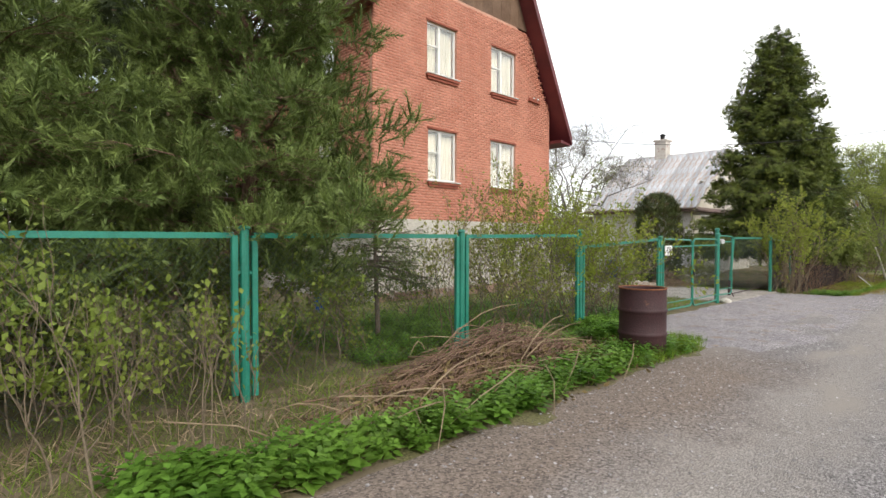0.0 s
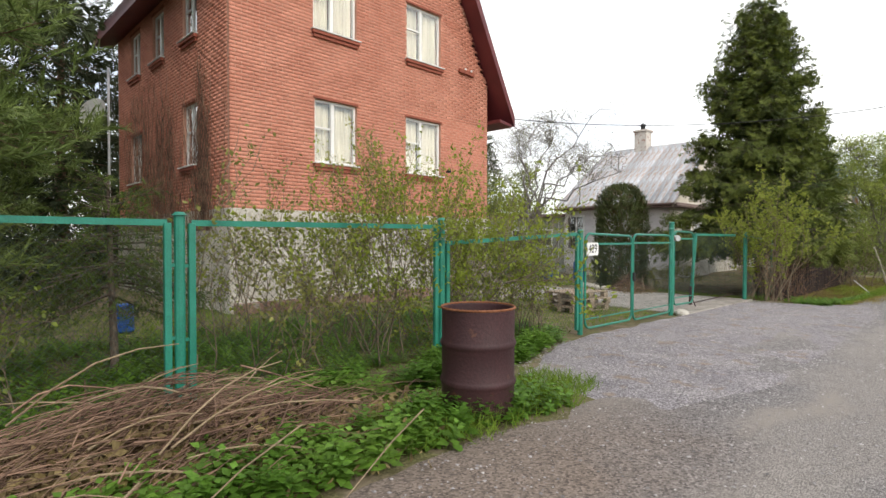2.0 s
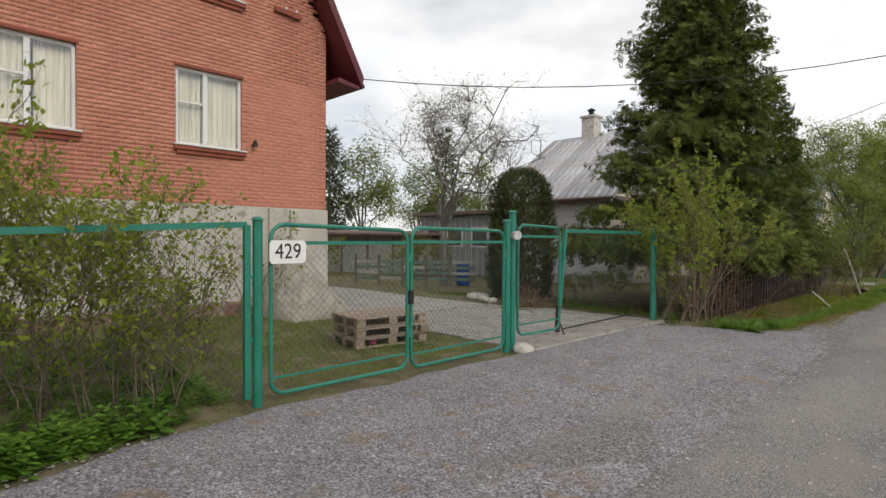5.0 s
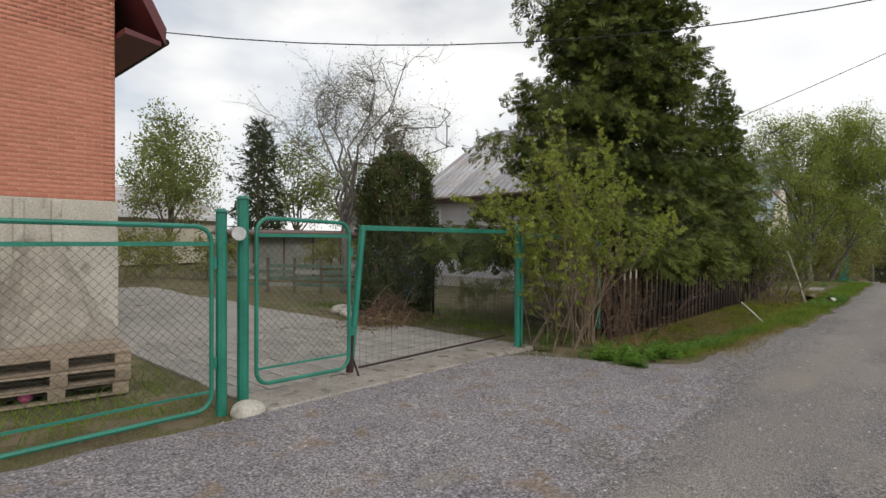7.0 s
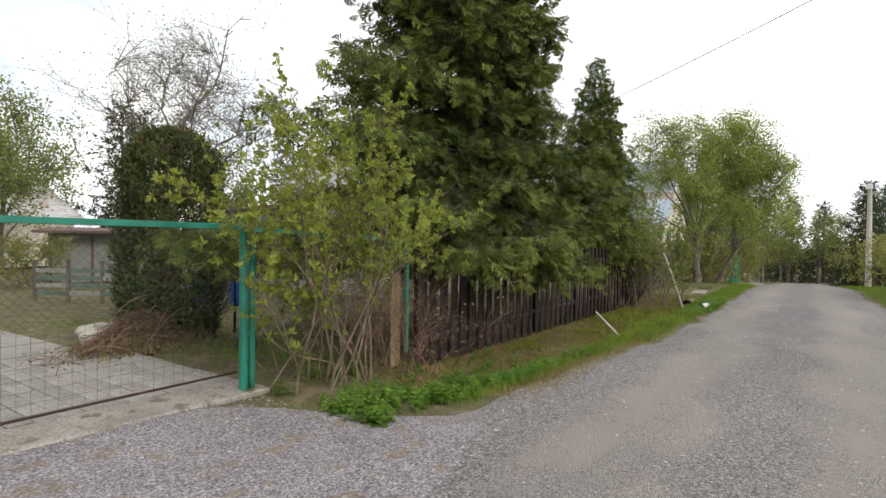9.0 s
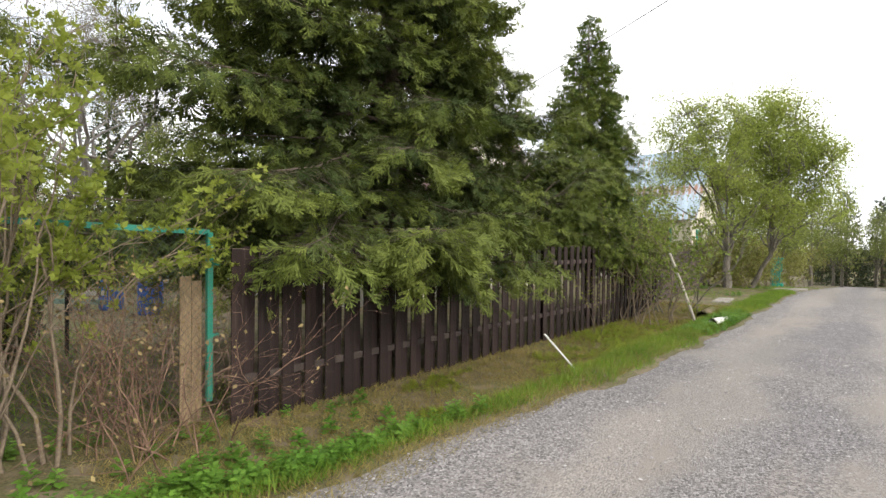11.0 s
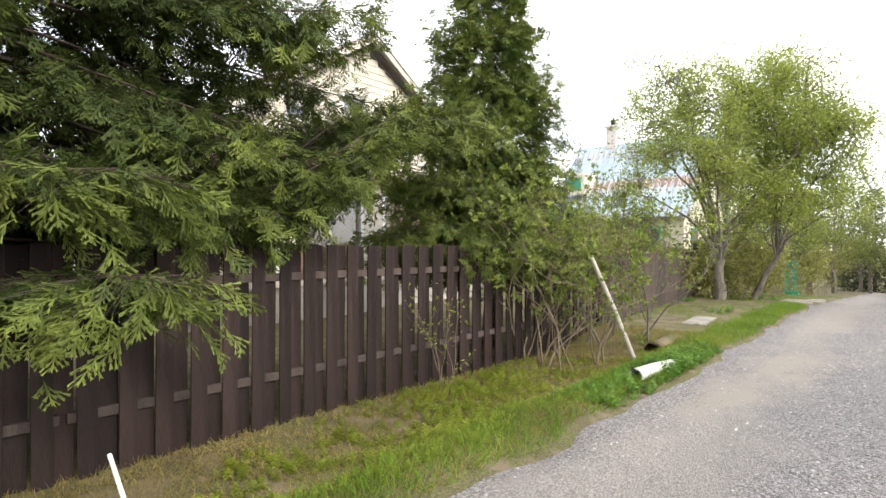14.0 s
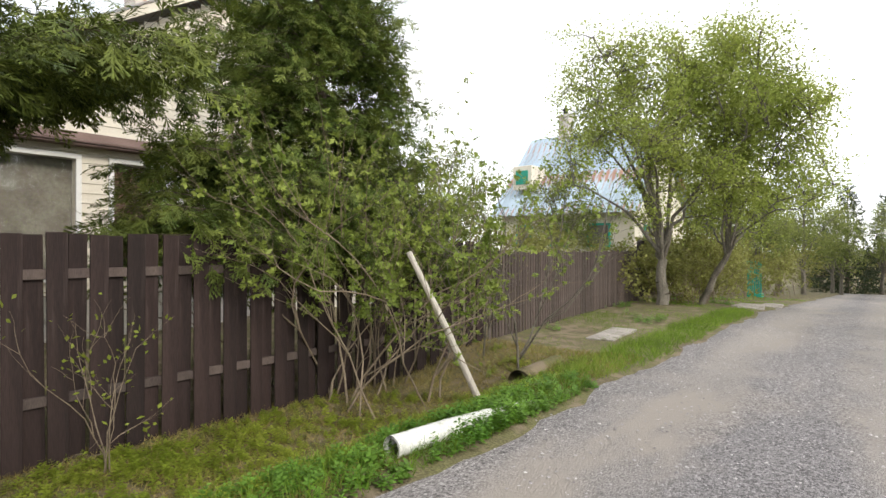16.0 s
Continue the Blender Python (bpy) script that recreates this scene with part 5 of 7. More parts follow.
tube(bm, [(0, 0, 0), (0, 0, 5.9)], [0.16, 0.1], 8)
part("mast", bm, M_CONC, pole)
bm = bmesh.new()
box(bm, (0, 0, 5.3), (0.7, 0.08, 0.08), bevel=0.01)
part("crossarm", bm, M_CONC, pole)
bm = bmesh.new()
box(bm, (-0.05, -0.15, 5.7), (0.3, 0.3, 0.3), bevel=0.03)
part("lamp_head", bm, M_TIN, pole)
kiosk = empty("standpipe_box", -4.4, 62.5, gh(-4.4, 62.5), "small turquoise slatted metal cage by the lane", "box")
for k in range(7):
    bm = bmesh.new()
    box(bm, (-0.3 + k * 0.1, -0.3, 0.95), (0.06, 0.03, 1.9))
    part("slat", bm, M_KIOSK, kiosk)
bm = bmesh.new()
box(bm, (0, 0, 1.92), (0.75, 0.7, 0.05))
part("lid", bm, M_KIOSK, kiosk)
bm = bmesh.new()
box(bm, (0, 0, 0.1), (0.7, 0.6, 0.2))
part("base", bm, M_KIOSK, kiosk)

# ---- plants ----
def needles_template(n, ln, w, seed, fwd=0.55):
    """A shoot of unit length along x, set with narrow triangles."""
    r = np.random.RandomState(seed)
    V, F = [], []
    for i in range(n):
        t = (i + 0.5) / n
        a = r.uniform(0, 2 * np.pi)
        d = np.array([fwd + r.uniform(-0.1, 0.2), np.cos(a), np.sin(a)])
        d /= np.linalg.norm(d)
        p = np.array([t, 0, 0])
        sd = np.cross(d, [1, 0, 0])
        sd /= np.linalg.norm(sd) + 1e-9
        b = len(V)
        V += [p - sd * w + d * 0.02, p + sd * w + d * 0.02, p + d * ln * r.uniform(0.8, 1.15) * (1.0 - 0.35 * t)]
        F.append((b, b + 1, b + 2))
    V += [np.array([0, -0.02, 0]), np.array([0, 0.02, 0]), np.array([1.05, 0, 0])]
    F.append((len(V) - 3, len(V) - 2, len(V) - 1))
    return np.array(V), np.array(F)


SPRUCE_SHOOT = needles_template(17, 0.19, 0.030, 1)
def with_core(t, w):
    """Adds a slim crossed core to a shoot, so that it reads as a fuzzy finger."""
    V, F = t
    b = len(V)
    c = np.array([[0, 0, 0], [0.55, w, 0], [1, 0, 0], [0.55, -w, 0], [0.55, 0, w], [0.55, 0, -w]])
    return np.concatenate([V, c]), np.concatenate([F, np.array([[0, 1, 2], [0, 2, 3], [0, 4, 2], [0, 2, 5]]) + b])


def spray_template(side=4, w=0.05, seed=5, jag=3, fan=0.9):
    """A flat, feathery twig of unit length: a middle finger with pairs of shorter ones; each finger is a row of needle bundles that lean forward on both sides, roofed a little."""
    r = np.random.RandomState(seed)
    V, F = [], []

    def finger(p, d, ln, wd):
        d = d / np.linalg.norm(d)
        q = np.cross(d, [0, 0, 1.0])
        q /= np.linalg.norm(q) + 1e-9
        u = np.cross(q, d)
        for k in range(jag):
            a, b = k / jag - 0.03, (k + 1) / jag
            for sg in (-1, 1):
                n0 = len(V)
                tip = p + d * ln * (b + 0.16 * r.uniform(0.6, 1.2)) + (q * sg - u * r.uniform(-0.25, 0.8)) * wd * (1.0 - 0.3 * k / jag) * r.uniform(0.75, 1.2)
                V.extend([p + d * ln * a, p + d * ln * (b + 0.06), tip])
                F.append((n0, n0 + 1, n0 + 2) if sg > 0 else (n0, n0 + 2, n0 + 1))

    finger(np.zeros(3), np.array([1.0, 0, -0.08]), 0.92, w)
    for k in range(side):
        t = 0.10 + 0.20 * k
        for sg in (-1, 1):
            finger(np.array([t + r.uniform(0, 0.12), 0, -0.08 * t]), np.array([1.0, sg * fan * r.uniform(0.75, 1.15), r.uniform(-0.45, 0.1)]), (0.60 - 0.11 * k) * r.uniform(0.85, 1.15), w)
    return np.array(V), np.array(F)


SPRAY = spray_template(4, 0.055, 5, 2, 0.85)
SPRAY_FAR = spray_template(4, 0.068, 6, 1, 0.85)
PINE_TUFT = with_core(needles_template(38, 0.44, 0.019, 2, 0.85), 0.04)
FAR_SHOOT = needles_template(7, 0.35, 0.10, 3)
LEAF = (np.array([[0, 0, 0], [0.45, 0.27, 0.07], [1, 0, -0.06], [0.45, -0.27, 0.07], [0.5, 0, 0]]), np.array([[0, 4, 1], [1, 4, 2], [2, 4, 3], [3, 4, 0]]))
LEAF2 = (np.array([[0, 0, 0], [0.5, 0.3, 0.05], [1, 0, -0.05], [0.5, -0.3, 0.05]]), np.array([[0, 2, 1], [0, 3, 2]]))


def tuft_template(n=6, seed=4):
    """A tuft of n leaves that fan out from a twig end."""
    r = np.random.RandomState(seed)
    V, F = [], []
    for k in range(n):
        a = 6.283 * k / n + r.uniform(-0.3, 0.3)
        d = np.array([r.uniform(0.3, 0.9), 0.85 * math.cos(a), 0.85 * math.sin(a)])
        d /= np.linalg.norm(d)
        q = np.cross(d, [1.0, 0, 0])
        q /= np.linalg.norm(q) + 1e-9
        ln = r.uniform(0.7, 1.1)
        b = len(V)
        V += [d * 0.05, d * ln * 0.5 + q * ln * 0.24, d * ln, d * ln * 0.5 - q * ln * 0.24]
        F += [(b, b + 1, b + 2), (b, b + 2, b + 3)]
    return np.array(V), np.array(F)


TUFT = tuft_template()
BLADE1 = (np.array([[0, -0.035, 0], [0, 0.035, 0], [1, 0, 0.15]]), np.array([[0, 1, 2]]))
BLADE = (np.array([[0, -0.02, 0], [0, 0.02, 0], [0.5, -0.015, 0.04], [0.5, 0.015, 0.04], [1, 0, 0.16]]), np.array([[0, 1, 3], [0, 3, 2], [2, 3, 4]]))


def conifer(name, x, y, H, R, seed, label, low=0.5, gap=0.36, per=8, needle=None, shoot=0.2, step=0.12, shape=0.85, droop=0.42, hang=0.55, tmpl=None, bark=None, trunk_r=None, z_sink=0.05, lean_out=0.0, lat=0.42, min_lat=0.12, sx=1.0, back=None, floor=None, cap=None, tangle=0.5, roll=None, wood=1.0, sx_back=None, rise=0.0, far_tmpl=None, tips=None):
    rng = np.random.RandomState(seed)
    z0 = gh(x, y) - z_sink
    root = empty(name, x, y, z0, label, "tree")
    tr = trunk_r or H * 0.016
    n = 14
    zz = np.linspace(0, H, n + 1)
    px = 0.05 * np.sin(zz * 0.7 + seed)
    P = np.stack([px, px * 0.5, zz], 1)
    rr = tr * (1 - zz / H) ** 0.8 + 0.012
    bm = tube(bmesh.new(), [tuple(p) for p in P], [float(r) for r in rr], 8)
    for f in bm.faces:
        f.smooth = True
    part("trunk", bm, bark or M_BARK, root)
    A, B, ra, rb, SP, SD, TP = [], [], [], [], [], [], []
    z = low
    while z < H - 0.12:
        f = (H - z) / (H - low)
        L0 = R * f ** shape
        cnt = max(4, int(per * (0.55 + 0.45 * f)))
        a0 = rng.uniform(0, 6.28)
        for k in range(cnt):
            az = a0 + 6.283 * k / cnt + rng.normal(0, 0.2)
            L = L0 * rng.uniform(0.52, 1.16) + 0.08
            e = 0.55 * (1 - f) ** 1.2 + rng.normal(0, 0.07) - 0.02
            s = np.linspace(0, 1, 7)
            out = L * s
            up = L * (e * s - droop * s ** 1.4 * f + 0.30 * droop * s ** 3)
            zz0 = z + rng.uniform(-0.14, 0.14)
            Q = np.stack([np.cos(az) * out * (sx if sx_back is None or np.cos(az) > 0 else sx_back), np.sin(az) * out, zz0 + up], 1)
            Q[:, :2] += rng.normal(0, 0.02 * L, (7, 2)) * s[:, None]
            if floor is not None:
                # boughs that would sag lower are held up by those beneath
                fl = floor + 0.5 + rng.uniform(0, 0.8) + rise * smooth(1.9, 4.4, Q[:, 1])
                Q[:, 2] = np.where(Q[:, 2] < fl, fl - 0.5 * np.tanh((fl - Q[:, 2]) / 0.5), Q[:, 2])
            A.append(Q[:-1])
            B.append(Q[1:])
            r0 = (0.008 + 0.007 * L) * wood
            ra.append(r0 * (1 - s[:-1]) + 0.003)
            rb.append(r0 * (1 - s[1:]) + 0.003)
            m = max(3, int(L / step))
            st = rng.uniform(0.12 if L < 1 else 0.22, 1.0, m * 2)
            c = np.stack([np.interp(st, s, Q[:, i]) for i in range(3)], 1)
            fw = Q[-1] - Q[0]
            fw /= np.linalg.norm(fw)
            sd = np.array([-np.sin(az), np.cos(az), 0])
            sgn = np.where(rng.rand(m * 2) < 0.5, -1, 1)[:, None]
            ld = fw * 0.6 + sd * sgn * 0.85 + rng.normal(0, 0.18, (m * 2, 3))
            ld[:, 2] -= 0.25
            ld /= np.linalg.norm(ld, axis=1, keepdims=True)
            ll = np.minimum(lat * L * (1 - st) ** 0.6 + min_lat, 0.75) * rng.uniform(0.7, 1.15, m * 2)
            A.append(c)
            B.append(c + ld * ll[:, None])
            ra.append(np.full(m * 2, 0.0035 * wood))
            rb.append(np.full(m * 2, 0.002 * wood))
            for q in range(int(np.ceil(0.75 / step))):
                w = (q + 0.6) * step
                ok = ll > w * 0.8
                if not ok.any():
                    break
                pp = c[ok] + ld[ok] * np.minimum(w, ll[ok])[:, None] + rng.normal(0, 0.015, (ok.sum(), 3))
                pp[:, 2] -= 0.25 * w * w
                dd = ld[ok] * 0.8 + rng.normal(0, tangle, (ok.sum(), 3))
                dd[:, 2] -= hang * rng.uniform(0.2, 1.2, ok.sum())
                SP.append(pp)
                SD.append(dd)
                TP.append(st[ok] + 0.5 * w / ll[ok])
            SP.append(c[: m])
            SD.append(fw + rng.normal(0, 0.45, (m, 3)))
            TP.append(st[: m] - 0.3)
            SP.append(Q[-1:])
            SD.append((Q[-1] - Q[-2])[None])
            TP.append(np.ones(1) * 2)
        z += gap * rng.uniform(0.8, 1.2) * (0.62 + 0.38 * f)
    SP.append(np.array([[px[-1], px[-1] * 0.5, H - 0.05]]))
    SD.append(np.array([[0, 0, 1.0]]))
    TP.append(np.ones(1))
    V, F = wires(np.concatenate(A), np.concatenate(B), np.concatenate(ra), np.concatenate(rb), 3)
    tagged(soup("bough_wood", V, F, bark or M_BARK, root), kind="stuff")
    SP, SD, TP = np.concatenate(SP), np.concatenate(SD), np.concatenate(TP)
    t = tmpl or SPRUCE_SHOOT
    size = shoot * rng.uniform(0.75, 1.25, len(SP))
    hidden = np.zeros(len(SP), bool)
    if back is not None:
        # the side away from the lane and the high top carry coarser shoots
        hidden = (SP[:, 0] < back) | (SP[:, 2] > 5.6)
        keep = ~hidden | (rng.rand(len(SP)) < 0.85)
        SP, SD, size, hidden, TP = SP[keep], SD[keep], size[keep], hidden[keep], TP[keep]
    if cap and len(SP) > cap:
        i = rng.permutation(len(SP))[:cap]
        SP, SD, size, hidden, TP = SP[i], SD[i], size[i], hidden[i], TP[i]
    R = frames(SD, rng, roll)
    young = (TP + rng.normal(0, 0.12, len(TP)) > 1.02) if tips else np.zeros(len(TP), bool)
    for which, nm, m in ((~young, "crown", needle or M_SPRUCE), (young, "young_growth", tips)):
        Vs, Fs, base = [], [], 0
        for sel, tm in ((which & ~hidden, t), (which & hidden, far_tmpl or t)):
            if sel.any():
                V, F = spread(tm[0], tm[1], SP[sel], R[sel], size[sel])
                Vs.append(V)
                Fs.append(F + base)
                base += len(V)
        if Vs:
            foliage = soup(nm, np.concatenate(Vs), np.concatenate(Fs), m, root)
            if tips:
                tagged(foliage, kind="stuff")
    return root


def grow(rng, p, d, L, r, depth, out, kids=3, bend=0.16, up=0.05, spread_a=0.7, shrink=0.66, n=4, thin=0.5):
    """Branch out: adds (p0, p1, r0, r1) to out[0], and leaf places (p, d) on the last two orders to out[1]."""
    pts = [p]
    q = p
    for i in range(n):
        d = d + rng.normal(0, bend, 3) + np.array([0, 0, up])
        d = d / np.linalg.norm(d)
        q = q + d * L / n
        pts.append(q)
        ra, rb = r * (1 - 0.55 * i / n), r * (1 - 0.55 * (i + 1) / n)
        out[0].append((pts[-2], q, ra, rb))
        if depth <= 1:
            out[1].append((q, d, depth))
    if depth > 0:
        for k in range(kids):
            i = 1 + int(rng.rand() * n) if k < kids - 1 else n
            a = rng.uniform(0, 6.283)
            ref = np.array([0, 0, 1.0]) if abs(d[2]) < 0.9 else np.array([1.0, 0, 0])
            s = np.cross(d, ref)
            s /= np.linalg.norm(s)
            u = np.cross(d, s)
            ang = spread_a * rng.uniform(0.5, 1.2) * (0.5 if k == kids - 1 else 1)
            nd = d * np.cos(ang) + (s * np.cos(a) + u * np.sin(a)) * np.sin(ang)
            grow(rng, pts[min(i, n)], nd, L * shrink * rng.uniform(0.75, 1.2), r * thin, depth - 1, out, kids, bend, up, spread_a, shrink, n, thin)


def woody(name, x, y, seed, label, stems, L, r, depth, leaf, leaf_size, per_tip, kids=3, stem_spread=0.25, base_spread=0.1, up=0.05, spread_a=0.7, shrink=0.66, bend=0.16, bark=None, scatter=0.035, category="tree", tmpl=None, lean=(0, 0), z=None, sides=4, n=4, thin=0.5):
    rng = np.random.RandomState(seed)
    zb = (gh(x, y) if z is None else z) - 0.04
    root = empty(name, x, y, zb, label, category)
    out = ([], [])
    for k in range(stems):
        a = rng.uniform(0, 6.283)
        d = np.array([np.cos(a) * stem_spread * rng.rand() + lean[0], np.sin(a) * stem_spread * rng.rand() + lean[1], 1.0])
        p = np.array([rng.normal(0, base_spread), rng.normal(0, base_spread), 0])
        grow(rng, p, d / np.linalg.norm(d), L * rng.uniform(0.75, 1.15), r * rng.uniform(0.7, 1.1), depth, out, kids, bend, up, spread_a, shrink, n, thin)
    P0, P1 = np.array([s[0] for s in out[0]]), np.array([s[1] for s in out[0]])
    V, F = wires(P0, P1, np.array([s[2] for s in out[0]]), np.array([s[3] for s in out[0]]), sides)
    wood = soup("stem_wood" if stems > 2 else "trunk", V, F, bark or M_TWIG, root, smooth=True)
    if stems > 2:
        tagged(wood, kind="stuff")
    if leaf:
        T = np.array([s[0] for s in out[1]])
        D = np.array([s[1] for s in out[1]])
        i = rng.randint(0, len(T), int(len(T) * per_tip))
        P = T[i] + rng.normal(0, scatter, (len(i), 3))
        DD = D[i] * 0.5 + rng.normal(0, 0.6, (len(i), 3)) + np.array([0, 0, 0.1])
        t = tmpl or LEAF2
        V, F = spread(t[0], t[1], P, frames(DD, rng, 0.9), leaf_size * rng.uniform(0.6, 1.3, len(i)))
        soup("crown", V, F, leaf, root)
    return root


def crown_tree(name, x, y, seed, label, fork, trunk_r, blobs, leaf, leaf_size, n_leaf, limbs=9, clumps=90, twigs=6, reach=0.45, scatter=0.16, bark=None, arch=0.0, tmpl=None, lean=(0.0, 0.0), category="tree", sides=5, gnarl=0.06, shell=0.45, twig_r=0.008, steep=0.72):
    """A broad-leaved tree: trunk to the fork, limbs that rise and spread into the given rounded masses (x, y, z, rx, ry, rz), branches to clumps, twigs, leaves about the twigs."""
    rng = np.random.RandomState(seed)
    root = empty(name, x, y, gh(x, y) - 0.05, label, category)
    top = np.array([lean[0], lean[1], fork])
    seg = []

    def run(pts, r0, r1):
        n = len(pts) - 1
        for i in range(n):
            a, b = i / n, (i + 1) / n
            seg.append((pts[i], pts[i + 1], r0 + (r1 - r0) * a, r0 + (r1 - r0) * b))
    run([top * t + rng.normal(0, 0.03, 3) * min(t * 4, 1) for t in np.linspace(0, 1, 5)], trunk_r * 1.25, trunk_r * 0.85)
    vol = np.array([b[3] * b[4] * b[5] for b in blobs])
    C = []
    for b in blobs:
        m = max(4, int(clumps * b[3] * b[4] * b[5] / vol.sum()))
        d = rng.normal(0, 1, (m, 3))
        d /= np.linalg.norm(d, axis=1, keepdims=True)
        d[:, 2] = np.where(d[:, 2] < -0.75, -d[:, 2], d[:, 2])
        rad = rng.uniform(0.05, 1.0, m) ** shell * (1 + 0.13 * np.sin(d[:, 0] * 5 + seed) + 0.12 * np.cos(d[:, 2] * 6 + d[:, 1] * 4 + seed))
        C.append(np.array(b[:3]) + d * rad[:, None] * np.array(b[3:6]))
    C = np.concatenate(C)
    ends = [C[rng.randint(len(C))]]
    for _ in range(limbs - 1):
        dist = np.min([np.linalg.norm(C - e, axis=1) for e in ends], 0)
        ends.append(C[np.argmax(dist * rng.uniform(0.5, 1.0, len(C)))])
    paths = []
    for e in ends:
        o = top * rng.uniform(0.82, 1.0)
        h = e - o
        c1 = o + np.array([h[0] * 0.22, h[1] * 0.22, h[2] * steep + arch])
        t = np.linspace(0, 1, 9)[:, None]
        p = (1 - t) ** 2 * o + 2 * t * (1 - t) * c1 + t * t * e
        p[1:-1] += rng.normal(0, gnarl, (7, 3))
        paths.append(p)
        run(list(p), trunk_r * 0.42, 0.016)
    allp = np.concatenate([p[2:] for p in paths])
    T, D = [], []
    for c in C:
        d = np.linalg.norm(allp - c, axis=1) + 0.35 * np.maximum(allp[:, 2] - c[2], 0)
        o = allp[np.argmin(d)]
        h = c - o
        p = [o + h * t + np.array([0, 0, 0.12 * np.linalg.norm(h) * math.sin(t * math.pi)]) + rng.normal(0, gnarl * 0.7, 3) * (0 < t < 1) for t in (0, 0.35, 0.7, 1)]
        run(p, twig_r * 2.4, twig_r * 1.1)
        for _ in range(twigs):
            a = p[rng.randint(1, 4)]
            v = h / (np.linalg.norm(h) + 1e-6) * 0.5 + rng.normal(0, 0.75, 3) + np.array([0, 0, 0.15])
            v /= np.linalg.norm(v)
            b = a + v * reach * rng.uniform(0.5, 1.3)
            m = (a + b) / 2 + rng.normal(0, 0.05, 3)
            run([a, m, b], twig_r, twig_r * 0.4)
            T += [m, b, b]
            D += [v, v, v]
    V, F = wires([q[0] for q in seg], [q[1] for q in seg], np.array([q[2] for q in seg]), np.array([q[3] for q in seg]), sides)
    soup("trunk", V, F, bark or M_BARKG, root, smooth=True)
    if n_leaf:
        T, D = np.array(T), np.array(D)
        i = rng.randint(0, len(T), n_leaf)
        P = T[i] + rng.normal(0, scatter, (n_leaf, 3))
        DD = D[i] * 0.6 + rng.normal(0, 0.6, (n_leaf, 3)) + np.array([0, 0, -0.15])
        t = tmpl or LEAF2
        V, F = spread(t[0], t[1], P, frames(DD, rng, 0.9), leaf_size * rng.uniform(0.6, 1.3, n_leaf))
        soup("crown", V, F, leaf, root)
    return root


# big spruce behind the plank fence, its twin farther on, and the young trees
conifer("spruce_tree", -6.05, 26.7, 11.15, 6.15, 11, "tall dark green spruce with drooping boughs over the fence", low=1.7, gap=0.33, per=10, droop=0.44, step=0.085, sx=0.42, sx_back=0.48, trunk_r=0.17, shape=0.78, shoot=0.235, hang=0.4, back=-0.6, tmpl=SPRAY, far_tmpl=SPRAY_FAR, floor=1.7, rise=1.5, cap=48000, tips=M_TIP, tangle=0.34, roll=0.6, wood=0.6)
conifer("spruce_tree", -5.85, 34.6, 8.3, 2.85, 12, "bushy bright green spruce behind the plank fence", low=1.4, gap=0.26, per=10, needle=M_SPRUCEY, droop=0.22, step=0.11, back=-0.5, sx=0.62, sx_back=0.8, floor=1.6, shoot=0.21, shape=0.92, hang=0.25, lat=0.5, min_lat=0.18, tmpl=SPRAY, far_tmpl=SPRAY_FAR, cap=20000, tips=M_TIP, tangle=0.35, roll=0.6, wood=0.6)
conifer("pine_tree", -6.75, 3.1, 7.4, 2.15, 13, "young dense pine with long needle tufts behind the green fence", low=1.35, gap=0.34, per=9, needle=M_PINE, tmpl=PINE_TUFT, shoot=0.3, step=0.19, droop=0.02, hang=-1.7, tangle=0.5, lat=0.5, shape=0.5, bark=M_BARKO)
conifer("pine_tree", -7.6, 0.2, 7.6, 2.3, 14, "dense old pine with drooping lower limbs", low=0.9, gap=0.38, per=9, needle=M_PINE, tmpl=PINE_TUFT, shoot=0.32, step=0.19, droop=0.08, hang=-1.6, tangle=0.5, lat=0.5, shape=0.5, bark=M_BARKO)
conifer("fir_sapling", -6.9, 5.35, 2.25, 0.95, 15, "small yellow-green fir sapling on a bare stem", low=1.0, gap=0.14, per=7, needle=M_SPRUCEY, shoot=0.15, step=0.1, droop=0.35, shape=0.7, trunk_r=0.035)
# tall trees beside the brick house
for i, (x, y, H, R) in enumerate(((-13.2, 4.3, 14.0, 2.6), (-17.5, 3.0, 15.0, 3.6), (-21.8, 7.3, 14.0, 3.4))):
    conifer("spruce_tree", x, y, H, R, 31 + i, "tall dark spruce with bare lower trunk beside the house", low=6.6 if i == 0 else 1.0, gap=0.45, per=7, step=0.28, shoot=0.42, needle=M_FARCON, droop=0.5, trunk_r=0.25 if i == 0 else 0.16, bark=M_BARKO, tmpl=SPRAY_FAR, cap=4200, wood=0.8, roll=0.8)
# clipped thuja column
rng = np.random.RandomState(21)
thuja = empty("thuja", -9.15, 21.6, gh(-9.15, 21.6), "dense dark columnar thuja with brown patches", "tree")
nT = 11000
tz = rng.uniform(0.0, 1.0, nT)
ta = rng.uniform(0, 6.283, nT)
tr = 0.95 * (0.8 + 0.2 * smooth(0.0, 0.25, tz)) * (1 - 0.2 * tz) * np.clip(1 - np.clip((tz - 0.78) / 0.22, 0, 1) ** 2.6, 0.0, 1) ** 0.5 * rng.uniform(0.72, 1.03, nT) * (1 + 0.09 * np.sin(ta * 5 + tz * 9))
P = np.stack([tr * np.cos(ta), tr * np.sin(ta), tz * 3.62], 1)
D = np.stack([np.cos(ta) * 0.5, np.sin(ta) * 0.5, np.ones(nT) * 0.8], 1) + rng.normal(0, 0.35, (nT, 3))
V, F = spread(FAR_SHOOT[0], FAR_SHOOT[1], P, frames(D, rng), 0.15 * rng.uniform(0.7, 1.3, nT))
